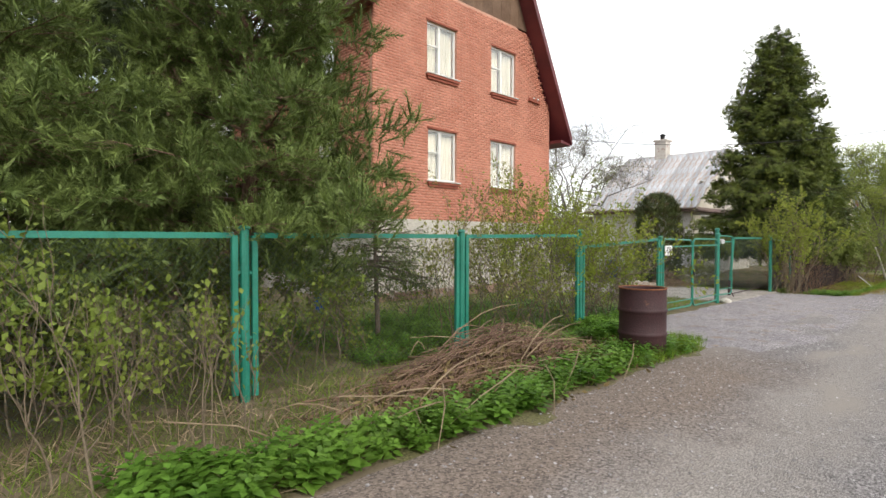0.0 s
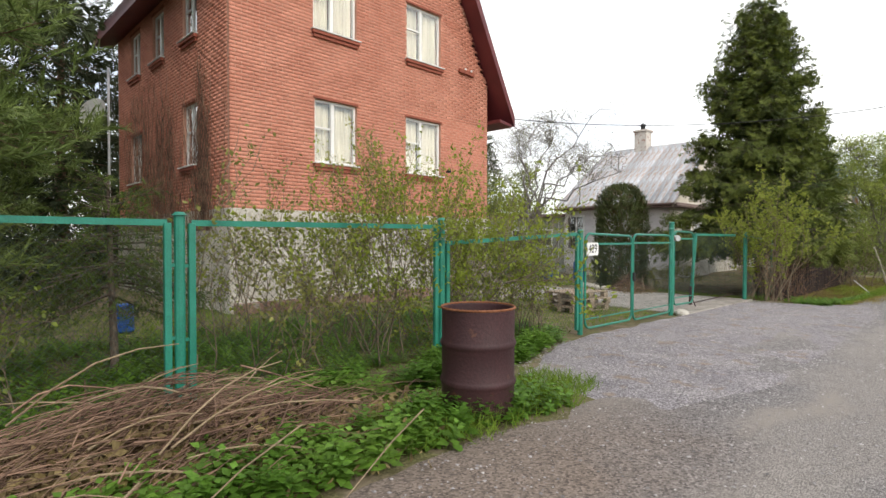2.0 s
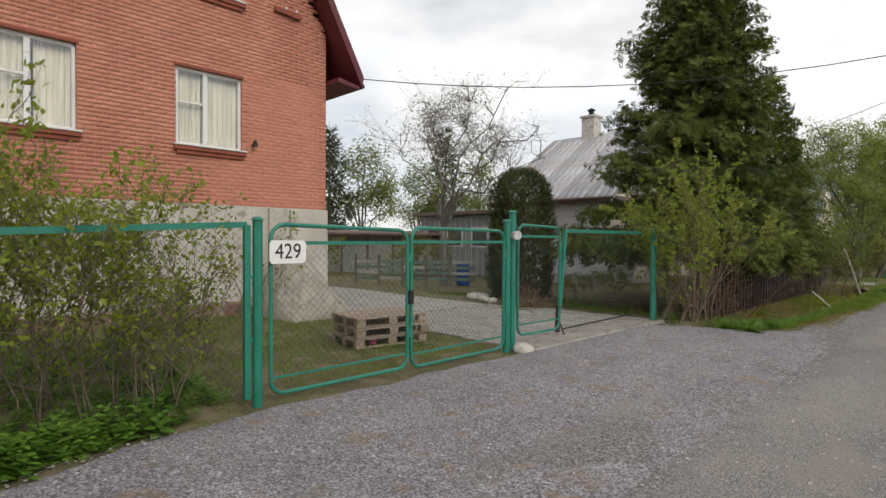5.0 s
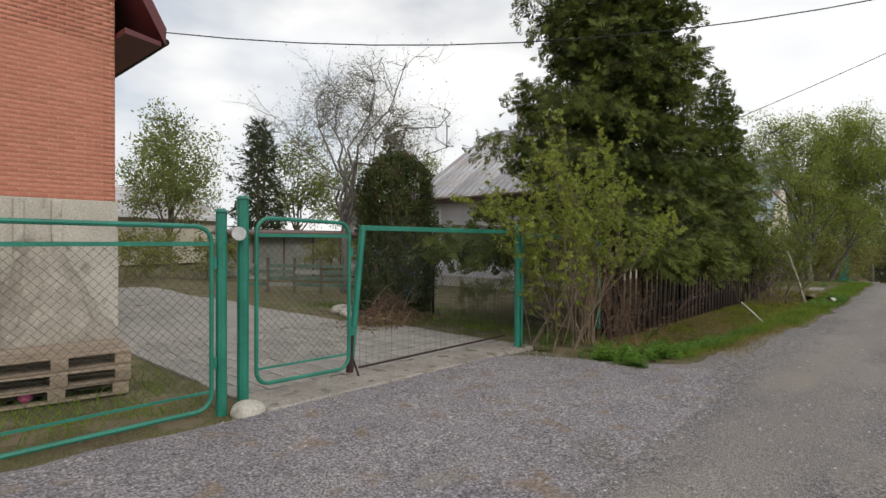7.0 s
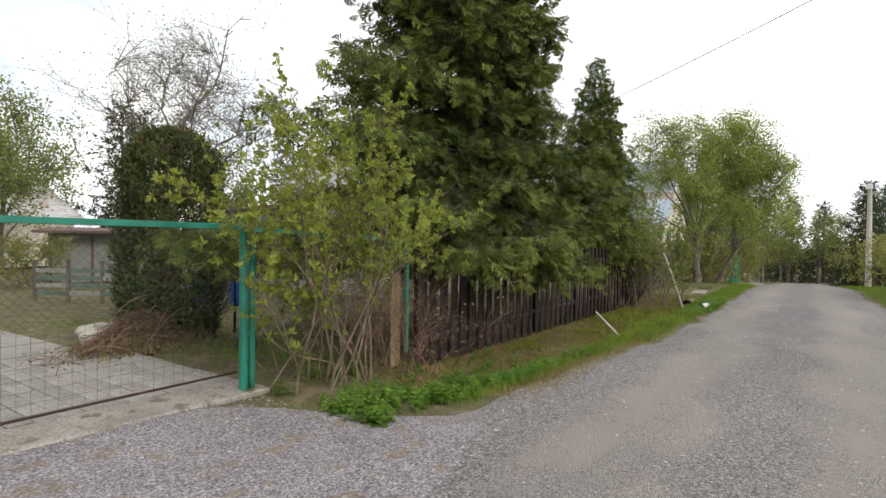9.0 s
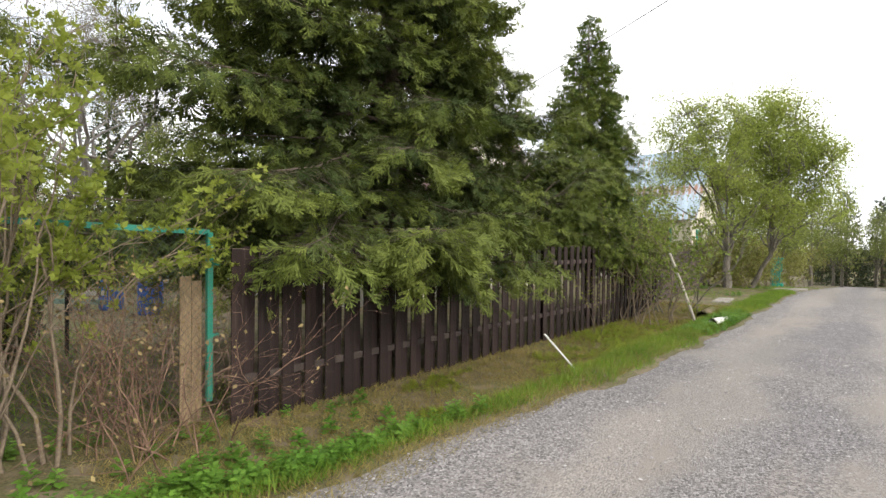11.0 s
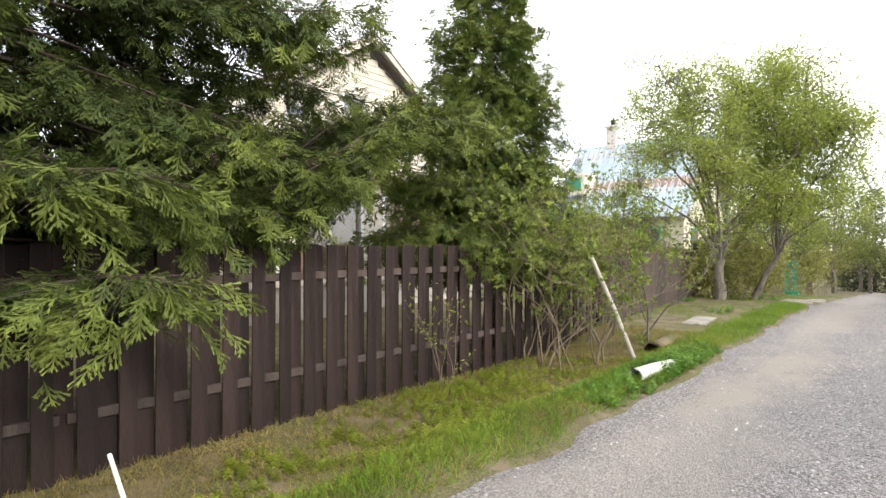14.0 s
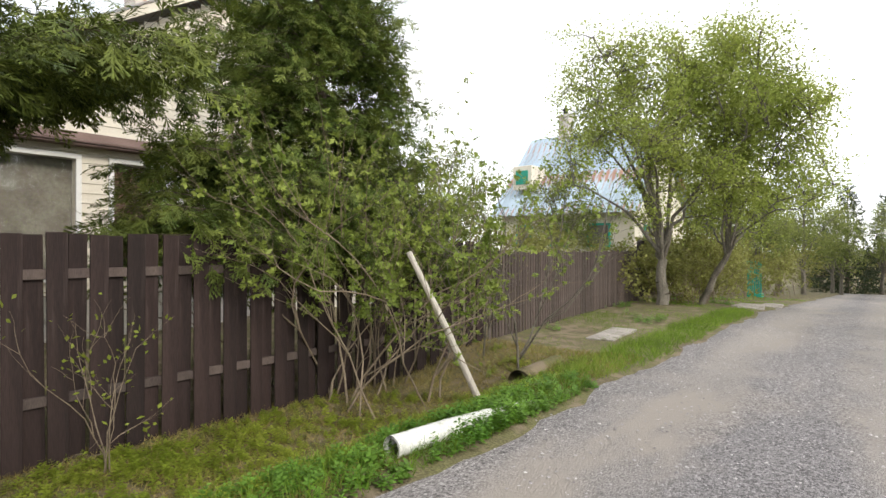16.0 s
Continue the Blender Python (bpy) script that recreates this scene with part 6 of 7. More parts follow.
soup("foliage", V, F, M_THUJA, thuja)
bm = bmesh.new()
tube(bm, [(0, 0, -0.1), (0, 0, 1.5), (0, 0, 3.4)], [0.09, 0.07, 0.02], 8)
part("trunk", bm, M_BARK, thuja)
# bare old apple tree
crown_tree("apple_tree", -15.5, 25.0, 41, "old spreading apple tree with bare grey twigs and first buds", 2.6, 0.16, [(0.2, 0, 6.3, 4.0, 2.8, 1.9), (2.4, -0.3, 5.2, 2.4, 2.2, 1.4)], M_OLIVE, 0.06, 4500, limbs=11, clumps=220, twigs=9, reach=0.7, gnarl=0.16, sides=3, arch=0.5, shell=0.6, twig_r=0.0055, steep=0.5, bark=M_APPLE)
# leafing bush at the end of the gate
woody("lilac_bush", -4.4, 20.95, 42, "upright bush of pale stems with fresh yellow-green leaves", 19, 1.55, 0.02, 3, M_LILAC, 0.068, 1.15, kids=3, stem_spread=0.42, base_spread=0.3, up=0.07, spread_a=0.42, bark=M_TWIG, scatter=0.02, category="bush", tmpl=TUFT, lean=(0.08, 0.0))
woody("bramble", -4.3, 22.0, 43, "low tangle of dry reddish brown twigs", 44, 0.8, 0.009, 3, M_DEADLEAF, 0.04, 0.12, kids=3, stem_spread=1.0, base_spread=0.45, up=0.03, spread_a=0.9, category="bush", bark=M_BRUSH)
# plum thicket growing through the plank fence
woody("plum_thicket", -4.3, 34.2, 44, "thicket of thin leaning grey stems with small fresh leaves", 24, 1.5, 0.02, 3, M_PLUM, 0.072, 0.75, kids=3, stem_spread=0.7, base_spread=0.5, up=0.06, spread_a=0.5, bark=M_TWIG, category="bush", lean=(0.03, 0.12), tmpl=TUFT, scatter=0.03, thin=0.54)
woody("plum_thicket", -4.3, 36.2, 45, "thicket of thin grey stems with sparse leaves", 11, 1.55, 0.022, 3, M_PLUM, 0.065, 0.6, kids=3, stem_spread=0.7, base_spread=0.55, up=0.06, spread_a=0.6, bark=M_BARKG, category="bush", tmpl=TUFT, scatter=0.03, thin=0.54)
woody("sapling", -4.2, 31.2, 46, "thin leafing sapling in front of the planks", 4, 0.75, 0.01, 2, M_LEAF, 0.05, 0.7, kids=3, stem_spread=0.6, base_spread=0.06, category="bush")
# shrubs along the inside of the green fence
k = 0
for x, y, L, n, per in ((-5.75, 6.6, 1.15, 14, 0.8), (-5.6, 7.9, 1.35, 16, 1.6), (-5.7, 9.2, 1.65, 18, 2.0), (-5.65, 10.3, 1.3, 18, 1.6), (-6.6, 8.3, 1.65, 12, 1.8), (-6.5, 10.5, 1.5, 12, 1.6), (-5.5, 11.1, 0.9, 18, 0.5), (-6.8, 12.0, 1.0, 12, 0.5), (-6.1, 4.4, 0.8, 10, 0.5), (-5.4, 0.9, 0.95, 16, 1.8), (-5.3, -0.6, 1.0, 18, 1.8), (-5.9, 1.9, 0.9, 14, 1.4), (-6.2, 0.2, 0.8, 16, 1.6), (-5.6, 3.2, 0.8, 12, 1.0), (-8.0, 7.0, 1.0, 9, 0.5), (-8.6, 9.4, 1.2, 10, 0.6)):
    woody("shrub", x, y, 50 + k, "straggly shrub of thin brown stems with small spring leaves", int(n * 0.68), L * 0.8, 0.013, 3, M_PLUM if y < 5 else M_LEAF if k % 4 else M_OLIVE, 0.06, per * 1.4, kids=3, stem_spread=0.65, base_spread=0.3, up=0.08, spread_a=0.65, category="bush", shrink=0.66, sides=3, thin=0.66)
    k += 1
for x, y, L in ((-4.35, 0.6, 0.75), (-4.2, -0.3, 0.8), (-4.45, 1.5, 0.65), (-4.1, -1.2, 0.8)):
    woody("shrub", x, y, 80 + k, "young leafy suckers growing before the fence", 10, L, 0.009, 2, M_PLUM, 0.055, 0.9, kids=3, stem_spread=0.35, base_spread=0.25, up=0.1, spread_a=0.45, category="bush", shrink=0.7)
    k += 1
# rowan and neighbours along the lane
crown_tree("rowan_tree", -4.5, 46.6, 61, "rounded rowan in fresh green leaf with several stems", 1.5, 0.165, [(-1.1, 0, 5.9, 2.5, 2.2, 3.1), (0.7, 0.4, 4.6, 1.9, 2.0, 2.9)], M_ROWAN, 0.095, 42000, limbs=13, clumps=230, twigs=7, reach=0.5, scatter=0.17)
crown_tree("rowan_tree", -3.85, 48.5, 62, "broad leafy roadside tree leaning over the lane in fresh green", 2.0, 0.1, [(0.9, 0, 6.6, 1.7, 1.9, 2.6), (2.1, 0, 4.9, 1.7, 1.8, 2.4), (0.6, 0.5, 4.0, 1.6, 1.6, 2.3)], M_ROWAN, 0.1, 42000, limbs=11, clumps=200, twigs=7, reach=0.5, scatter=0.19, lean=(0.9, 0.0))
far_t = crown_tree("far_tree", -8.0, 66.0, 63, "distant leafing tree in pale olive green", 2.0, 0.2, [(0, 0, 5.6, 2.7, 2.7, 3.4), (1.2, 0.8, 4.0, 2.0, 2.0, 2.0)], M_FARLEAF, 0.17, 6500, limbs=8, clumps=90, twigs=5, reach=0.6, scatter=0.26, sides=3)
far_b = woody("hedge_bush", 4.3, 43.0, 64, "roadside bush of fine olive twigs", 12, 1.25, 0.02, 3, M_OLIVE, 0.14, 1.9, kids=3, stem_spread=0.9, base_spread=0.6, up=0.03, category="bush", scatter=0.08, sides=3, n=3)
far_c = conifer("far_conifer", 1.8, 104.0, 11.0, 3.0, 65, "distant dark conifer at the bend of the lane", low=0.4, gap=0.6, per=8, needle=M_FARCON, tmpl=FAR_SHOOT, shoot=0.6, step=0.48, shape=0.7)
rs = random.Random(7)
for i, (x, y, s) in enumerate(((-5.5, 70, 0.8), (-13, 72, 1.1), (-20, 66, 1.1), (-26, 52, 1.2), (-30, 44, 1.1), (-36, 36, 1.2), (-34, 26, 0.95), (-40, 18, 1.2), (-44, 30, 1.3), (-46, 10, 1.3), (-36, 4, 1.2), (-50, 22, 1.4), (-24, 60, 1.2), (-6, 85, 1.1), (-12, 95, 1.3), (-3.6, 78, 0.9), (-27, 34, 0.8), (-9, 48.5, 0.62), (-8.2, 56, 0.7), (-19, 44, 0.9), (12, 70, 1.0), (12, 90, 1.2), (-1.5, 84, 0.8), (1.2, 99, 1.0), (-2.5, 92, 0.9), (-4.6, 64.5, 0.6), (3.2, 88, 0.9))):
    copy_thing(far_t, pose(x, y, gh(x, y) - 0.04, 0, 0, rs.uniform(0, 360))).scale = (s, s, s * rs.uniform(0.9, 1.1))
for x, y, s in ((4.6, 47.5, 1.0), (4.9, 52, 1.1), (4.4, 39.5, 0.9), (4.9, 57, 1.2), (5.0, 63, 1.2), (5.0, 70, 1.3), (-5.6, 53.2, 0.95), (-5.9, 57.0, 1.1), (-5.6, 66, 1.2), (-5.3, 74, 1.3), (-6.0, 60.0, 1.1), (-26, 21.5, 0.9), (-24, 24, 0.9), (-28, 19, 1.0), (-22, 20, 0.7), (-20.5, 28.5, 0.9), (-14, 40, 0.8), (-7.4, 41.0, 0.8), (-3, 109, 1.6), (0, 110, 1.7), (2.6, 109, 1.6), (5, 108, 1.7), (-5.8, 107, 1.7), (-4.7, 48.6, 0.75), (-5.6, 51.5, 0.9), (-4.6, 65.5, 1.15), (-6.4, 47.0, 0.9), (-6.8, 50.0, 1.0), (-7.8, 44, 0.9), (-9.2, 27.2, 0.35), (-9, 24.6, 0.33), (-4.7, 50.4, 1.0), (-4.2, 51.2, 0.8), (-5.2, 49.0, 0.8)):
    copy_thing(far_b, pose(x, y, gh(x, y) - 0.04, 0, 0, rs.uniform(0, 360))).scale = (s, s, s * rs.uniform(0.85, 1.1))
for x, y, s in ((-4.5, 110, 0.8), (6.5, 109, 0.8), (3.9, 70, 0.75), (6.2, 74, 0.85), (5.2, 84, 0.95), (-1.6, 98, 1.0), (-35.2, 32.4, 0.95), (-30, 12, 1.1), (-38, 48, 1.2), (-48, 40, 1.2), (8, 95, 1.1)):
    copy_thing(far_c, pose(x, y, gh(x, y) - 0.05, 0, 0, rs.uniform(0, 360))).scale = (s, s, s)

# ---- ground cover ----
rng = np.random.RandomState(5)


def scatter_on(n, xr, yr, dens):
    X = rng.uniform(*xr, n)
    Y = rng.uniform(*yr, n)
    keep = rng.rand(n) < dens(X, Y)
    return X[keep], Y[keep]


def blades(name, X, Y, size, material, label, tilt=0.45, lift=-0.01, tmpl=BLADE):
    P = np.stack([X, Y, gz(X, Y) + lift], 1)
    D = np.stack([rng.normal(0, tilt, len(X)), rng.normal(0, tilt, len(X)), np.ones(len(X))], 1)
    V, F = spread(tmpl[0], tmpl[1], P, frames(D, rng), size * rng.uniform(0.5, 1.4, len(X)))
    return tagged(soup(name, V, F, material), label, "grass", kind="stuff")


def edge_grass(x, y):
    """Lush grass strip beside the lane past the gate."""
    e = road_left(y) - 0.05
    d = e - x
    return smooth(20.3, 22, y) * smooth(0.0, 0.12, d) * (1 - smooth(0.6, 1.0, d + 0.25 * wob(x, y, 2.3))) * (0.6 + 0.4 * wob(x, y, 6.0))


X, Y = scatter_on(120000, (-3.6, -1.5), (20.3, 46), edge_grass)
blades("grass", X, Y, 0.13, M_GRASS, "lush short grass along the lane edge", tilt=0.6)
X, Y = scatter_on(130000, (-4.9, -2.0), (21.5, 37.5), lambda x, y: 0.75 + 0.25 * wob(x, y, 3.1))
blades("dry_grass", X, Y, 0.07, M_GRASSB, "short mossy yellowish grass in the ditch", 0.9, tmpl=BLADE1)
X, Y = scatter_on(80000, (-6.5, -1.6), (36, 62), lambda x, y: smooth(-0.25, 0.5, wob(x, y, 1.1, 7)) * smooth(0.0, 0.15, road_left(y) - x) * (0.45 + 0.55 * smooth(-2.8, -4.0, x)))
blades("grass", X, Y, 0.075, M_GRASS, "patchy short grass on the flat verge", 0.8, tmpl=BLADE1)
X, Y = scatter_on(90000, (-12, -5.1), (-2, 24), lambda x, y: (0.62 + 0.38 * wob(x, y, 1.2)) * (1 - smooth(15.3, 15.8, y) * (1 - smooth(20, 21.5, y))))
blades("yard_grass", X, Y, 0.11, M_GRASS, "thin yard grass behind the green fence", 0.7, tmpl=BLADE1)
X, Y = scatter_on(30000, (2.0, 5.0), (20, 60), lambda x, y: smooth(0.0, 0.25, x - road_right(y)))
blades("grass", X, Y, 0.17, M_GRASS, "grass on the far verge of the lane")
X, Y = scatter_on(30000, (-4.9, -2.4), (-2.5, 8.5), lambda x, y: 0.55 * smooth(0.05, 0.4, road_left(y) - x) * (0.5 + 0.5 * wob(x, y, 2.2)))
blades("grass", X, Y, 0.14, M_GRASS, "tufty verge grass before the green fence", 0.7)
X, Y = scatter_on(9000, (-4.95, -3.0), (-2.5, 6.5), lambda x, y: 0.5 + 0.5 * wob(x, y, 1.5, 3))
blades("dry_grass", X, Y, 0.17, M_STRAW, "matted dry straw from last year", 1.6)


X, Y = scatter_on(6000, (-3.75, -2.75), (6.3, 8.95), lambda x, y: 0.9 * (1 - smooth(-3.15, -2.75, x + 0.2 * wob(x, y, 3))))
blades("grass", X, Y, 0.16, M_GRASS, "tuft of grass round the oil drum", 0.6)


def weed_template(seed):
    r = np.random.RandomState(seed)
    V, F = [], []
    for lv in range(5):
        z = 0.25 + 0.18 * lv
        ln = 0.42 * (1 - 0.13 * lv)
        for k in range(3 if lv < 4 else 2):
            a = k * 2.1 + lv * 1.2 + r.uniform(-0.3, 0.3)
            d = np.array([np.cos(a), np.sin(a), 0.1 + 0.1 * lv])
            s = np.array([-np.sin(a), np.cos(a), 0])
            b = len(V)
            o = np.array([0, 0, z])
            V += [o + d * 0.04, o + d * ln * 0.45 + s * ln * 0.33 + [0, 0, 0.03], o + d * ln + [0, 0, -0.12 * ln], o + d * ln * 0.45 - s * ln * 0.33 + [0, 0, 0.03], o + d * ln * 0.5 + [0, 0, -0.01]]
            F += [(b, b + 4, b + 1), (b + 1, b + 4, b + 2), (b + 2, b + 4, b + 3), (b + 3, b + 4, b)]
    b = len(V)
    V += [np.array([-0.012, 0, 0]), np.array([0.012, 0, 0]), np.array([0, 0, 1.0])]
    F.append((b, b + 1, b + 2))
    return np.array(V, float) * [1, 1, 0.66], np.array(F)


WEED = [weed_template(s) for s in (1, 2, 3)]


def weeds(X, Y, size, label, leaf=None):
    for i in range(3):
        x, y = X[i::3], Y[i::3]
        P = np.stack([x, y, gz(x, y) - 0.02], 1)
        a = rng.uniform(0, 6.283, len(x))
        tilt = rng.normal(0, 0.16, (len(x), 2))
        up = np.stack([tilt[:, 0], tilt[:, 1], np.ones(len(x))], 1)
        up /= np.linalg.norm(up, axis=1, keepdims=True)
        f = np.stack([np.cos(a), np.sin(a), np.zeros(len(x))], 1)
        s = np.cross(up, f)
        s /= np.linalg.norm(s, axis=1, keepdims=True)
        R = np.stack([np.cross(s, up), s, up], 2)
        V, F = spread(WEED[i][0], WEED[i][1], P, R, size * rng.uniform(0.55, 1.3, len(x)))
        tagged(soup("nettle_patch", V, F, leaf or M_WEED), label, "weeds", kind="stuff")


def near_lane(x, y):
    d = road_left(y) - x
    return (1 - smooth(7.6, 8.5, y)) * smooth(0.0, 0.12, d) * (1 - smooth(0.5, 0.85, d + 0.25 * wob(x, y, 1.6, 1))) * smooth(-0.55, 0.15, wob(x, y, 2.0) + 0.25)


X, Y = scatter_on(2600, (-4.6, -2.5), (0.8, 9.4), near_lane)
weeds(X, Y, 0.31, "fresh green nettles and leafy weeds on the verge")
X, Y = scatter_on(1800, (-5.0, -3.4), (8.2, 11.8), lambda x, y: 0.75 * (1 - smooth(10.2, 11.6, y)) * smooth(-3.95 - 0.3 * (y - 8.6), -4.15 - 0.3 * (y - 8.6), x))
weeds(X, Y, 0.31, "dark green nettles at the foot of the fence")
X, Y = scatter_on(1500, (-4.9, -2.2), (20.0, 24.5), lambda x, y: smooth(0.25, 0.4, road_left(y) - x) * (1 - 0.93 * smooth(0.75, 1.1, road_left(y) - x)) * (1 - 0.6 * smooth(22.5, 24.5, y)))
weeds(X, Y, 0.24, "fresh weeds round the foot of the bush")
X, Y = scatter_on(5200, (-4.4, -2.3), (24.5, 37), lambda x, y: 0.9 * smooth(0.15, 0.35, wob(x, y, 1.3, 2)) + 0.5 * smooth(30.5, 32, y) * smooth(-3.0, -2.6, x))
weeds(X, Y, 0.12, "low bright green ground elder in the ditch", M_ELDER)
X, Y = scatter_on(1300, (-4.6, -3.2), (29.2, 34), lambda x, y: 0.25 + 0.75 * smooth(-0.1, 0.3, wob(x, y, 1.7, 5)))
weeds(X, Y, 0.13, "low bright green ground elder at the foot of the planks", M_ELDER)
X, Y = scatter_on(500, (-2.55, -1.85), (31.2, 35.5), lambda x, y: 0.9 + 0 * x)
weeds(X, Y, 0.17, "fresh weeds round the cement pipe")
X, Y = scatter_on(1400, (-6.4, -3.2), (38, 60), lambda x, y: smooth(0.25, 0.5, wob(x, y, 0.9, 4)))
weeds(X, Y, 0.2, "weedy patches on the flat verge")
X, Y = scatter_on(3200, (-9.0, -5.2), (4, 11.6), lambda x, y: 0.35 + 0.65 * smooth(0.0, 0.4, wob(x, y, 1.1, 6)))
weeds(X, Y, 0.22, "weeds under the shrubs in the yard")

X, Y = scatter_on(900, (-5.0, -4.2), (5.6, 8.7), lambda x, y: 0.8 * smooth(-0.4, 0.2, wob(x, y, 1.8, 8)))
weeds(X, Y, 0.3, "dark green nettles along the fence behind the heap")
X, Y = scatter_on(170, (-2.3, -1.9), (33.1, 34.4), lambda x, y: 0.95 + 0 * x)
weeds(X, Y, 0.2, "fresh weeds growing over the cement pipe")

X, Y = scatter_on(900, (-3.9, -2.5), (28.0, 33.0), lambda x, y: 0.9 * smooth(0.0, 0.35, wob(x, y, 1.5, 9)))
weeds(X, Y, 0.15, "bright green ground elder patches on the ditch bank", M_ELDER)

# heap of pruned branches
pile = empty("brush_pile", -4.0, 4.9, gh(-4, 4.9), "heap of dry pruned branches and withered stalks", "brush pile")


def bent_wires(P0, P1, bow, r0, r1, k=4):
    """Bowed stems between point pairs, in k straight pieces."""
    Vs, Fs, m = [], [], 0
    pts = [P0 + (P1 - P0) * (i / k) + bow * math.sin(math.pi * i / k) for i in range(k + 1)]
    for i in range(k):
        Vi, Fi = wires(pts[i], pts[i + 1], r0 + (r1 - r0) * i / k, r0 + (r1 - r0) * (i + 1) / k, 4)
        Vs.append(Vi)
        Fs.append(Fi + m)
        m += len(Vi)
    return np.concatenate(Vs), np.concatenate(Fs)


nB = 900
u, v = rng.normal(0, 0.85, nB), rng.normal(0, 0.3, nB)
hh = 0.5 * np.exp(-(u / 1.15) ** 2 - (v / 0.45) ** 2)
ang = rng.normal(0.2, 0.5, nB)
L = rng.uniform(0.25, 1.2, nB)
d = np.stack([-np.sin(ang) * 0.8, np.cos(ang), rng.normal(0.05, 0.15, nB)], 1)
c = np.stack([v, u, hh * rng.uniform(0.2, 1.05, nB) + 0.03], 1)
P0, P1 = c - d * L[:, None] * 0.5, c + d * L[:, None] * 0.5
P0[:, 2], P1[:, 2] = np.maximum(P0[:, 2], 0.01), np.maximum(P1[:, 2], 0.01)
r = 0.002 + 0.006 * rng.rand(nB) ** 2.2
bow = np.stack([rng.normal(0, 0.07, nB), rng.normal(0, 0.05, nB), rng.uniform(-0.02, 0.11, nB)], 1)
V, F = bent_wires(P0, P1, bow, r, r * 0.4)
tagged(soup("twig_tangle", V, F, M_BRUSH, pile), kind="stuff")
# long pale stalks thrown over the heap
for k in range(26):
    q = rng.randint(0, nB)
    a = c[q] + np.array([rng.normal(0, 0.12), rng.normal(0, 0.3), 0.05])
    w = np.array([rng.normal(0.15, 0.4), rng.choice([-1, 1]) * rng.uniform(0.5, 1.0), rng.normal(0.12, 0.12)]) * rng.uniform(0.6, 1.3)
    b = a + w
    b[2] = max(b[2], 0.05)
    h = rng.uniform(0.04, 0.14)
    bm = tube(bmesh.new(), [a + (b - a) * t + np.array([0, 0, h * math.sin(math.pi * t)]) for t in (0, 0.25, 0.5, 0.75, 1)], [0.0075, 0.007, 0.006, 0.0045, 0.003], 5)
    part("stalk", bm, M_STRAW, pile)
nL = 4600
P = np.stack([rng.normal(0.12, 0.36, nL), rng.normal(-0.1, 0.95, nL), np.zeros(nL)], 1)
P[:, 2] = 0.42 * np.exp(-(P[:, 1] / 1.1) ** 2 - (P[:, 0] / 0.42) ** 2) * rng.uniform(0.1, 0.9, nL) + 0.02
V, F = spread(LEAF[0], LEAF[1], P, frames(rng.normal(0, 1, (nL, 3)), rng), 0.075 * rng.uniform(0.5, 1.4, nL))
tagged(soup("withered_leaves", V, F, M_DEADLEAF, pile), kind="stuff")
# stray stalks on the verge
for k, (a, b) in enumerate((((-3.1, 4.6), (-2.6, 4.0)), ((-3.3, 5.6), (-2.9, 4.6)), ((-3.6, 2.4), (-3.2, 3.6)), ((-3.0, 6.4), (-2.7, 5.5)), ((-3.9, 1.2), (-3.5, 2.0)), ((-3.3, 3.3), (-2.75, 2.7)), ((-3.05, 3.9), (-2.95, 2.9)))):
    s = empty("dry_stalk", 0, 0, 0, "bleached dry stalk lying on the weeds", "stalk", "stray stalks")
    bm = bmesh.new()
    za, zb = gh(*a), gh(*b)
    tube(bm, [(*a, za + 0.30), ((a[0] + b[0]) / 2 + 0.05, (a[1] + b[1]) / 2, (za + zb) / 2 + 0.24), (*b, zb + 0.03)], [0.006, 0.005, 0.003], 6)
    part("stalk", bm, M_STRAW, s)

# loose stone chips on the lane and the apron
nG = 36000
X, Y = rng.uniform(-4.5, 2.2, nG), rng.uniform(0.5, 46, nG)
ok = (X > road_left(Y) + 0.05) | ((Y > 11) & (Y < 19.8) & (X > -4.5))
X, Y = X[ok], Y[ok]
OCT = (np.array([[1, 0, 0], [-0.9, 0.1, 0], [0.1, 0.8, 0.1], [0, -0.8, 0], [0.1, 0, 0.55], [0, 0, -0.5]]), np.array([[0, 2, 4], [2, 1, 4], [1, 3, 4], [3, 0, 4]]))
Xd, Yd = rng.uniform(-4.6, -1.6, 17000), rng.uniform(8.8, 20.0, 17000)
X, Y = np.concatenate([X, Xd]), np.concatenate([Y, Yd])
P = np.stack([X, Y, gz(X, Y) + 0.02], 1)
a = rng.uniform(0, 6.283, len(X))
R = np.stack([np.stack([np.cos(a), np.sin(a), 0 * a], 1), np.stack([-np.sin(a), np.cos(a), 0 * a], 1), np.stack([0 * a, 0 * a, 1 + 0 * a], 1)], 2)
V, F = spread(OCT[0], OCT[1], P, R, 0.006 + 0.014 * rng.rand(len(X)) ** 2.5)
tagged(soup("stone_chips", V, F, M_STONE), "loose grey stone chips scattered over the lane", "gravel", kind="stuff")

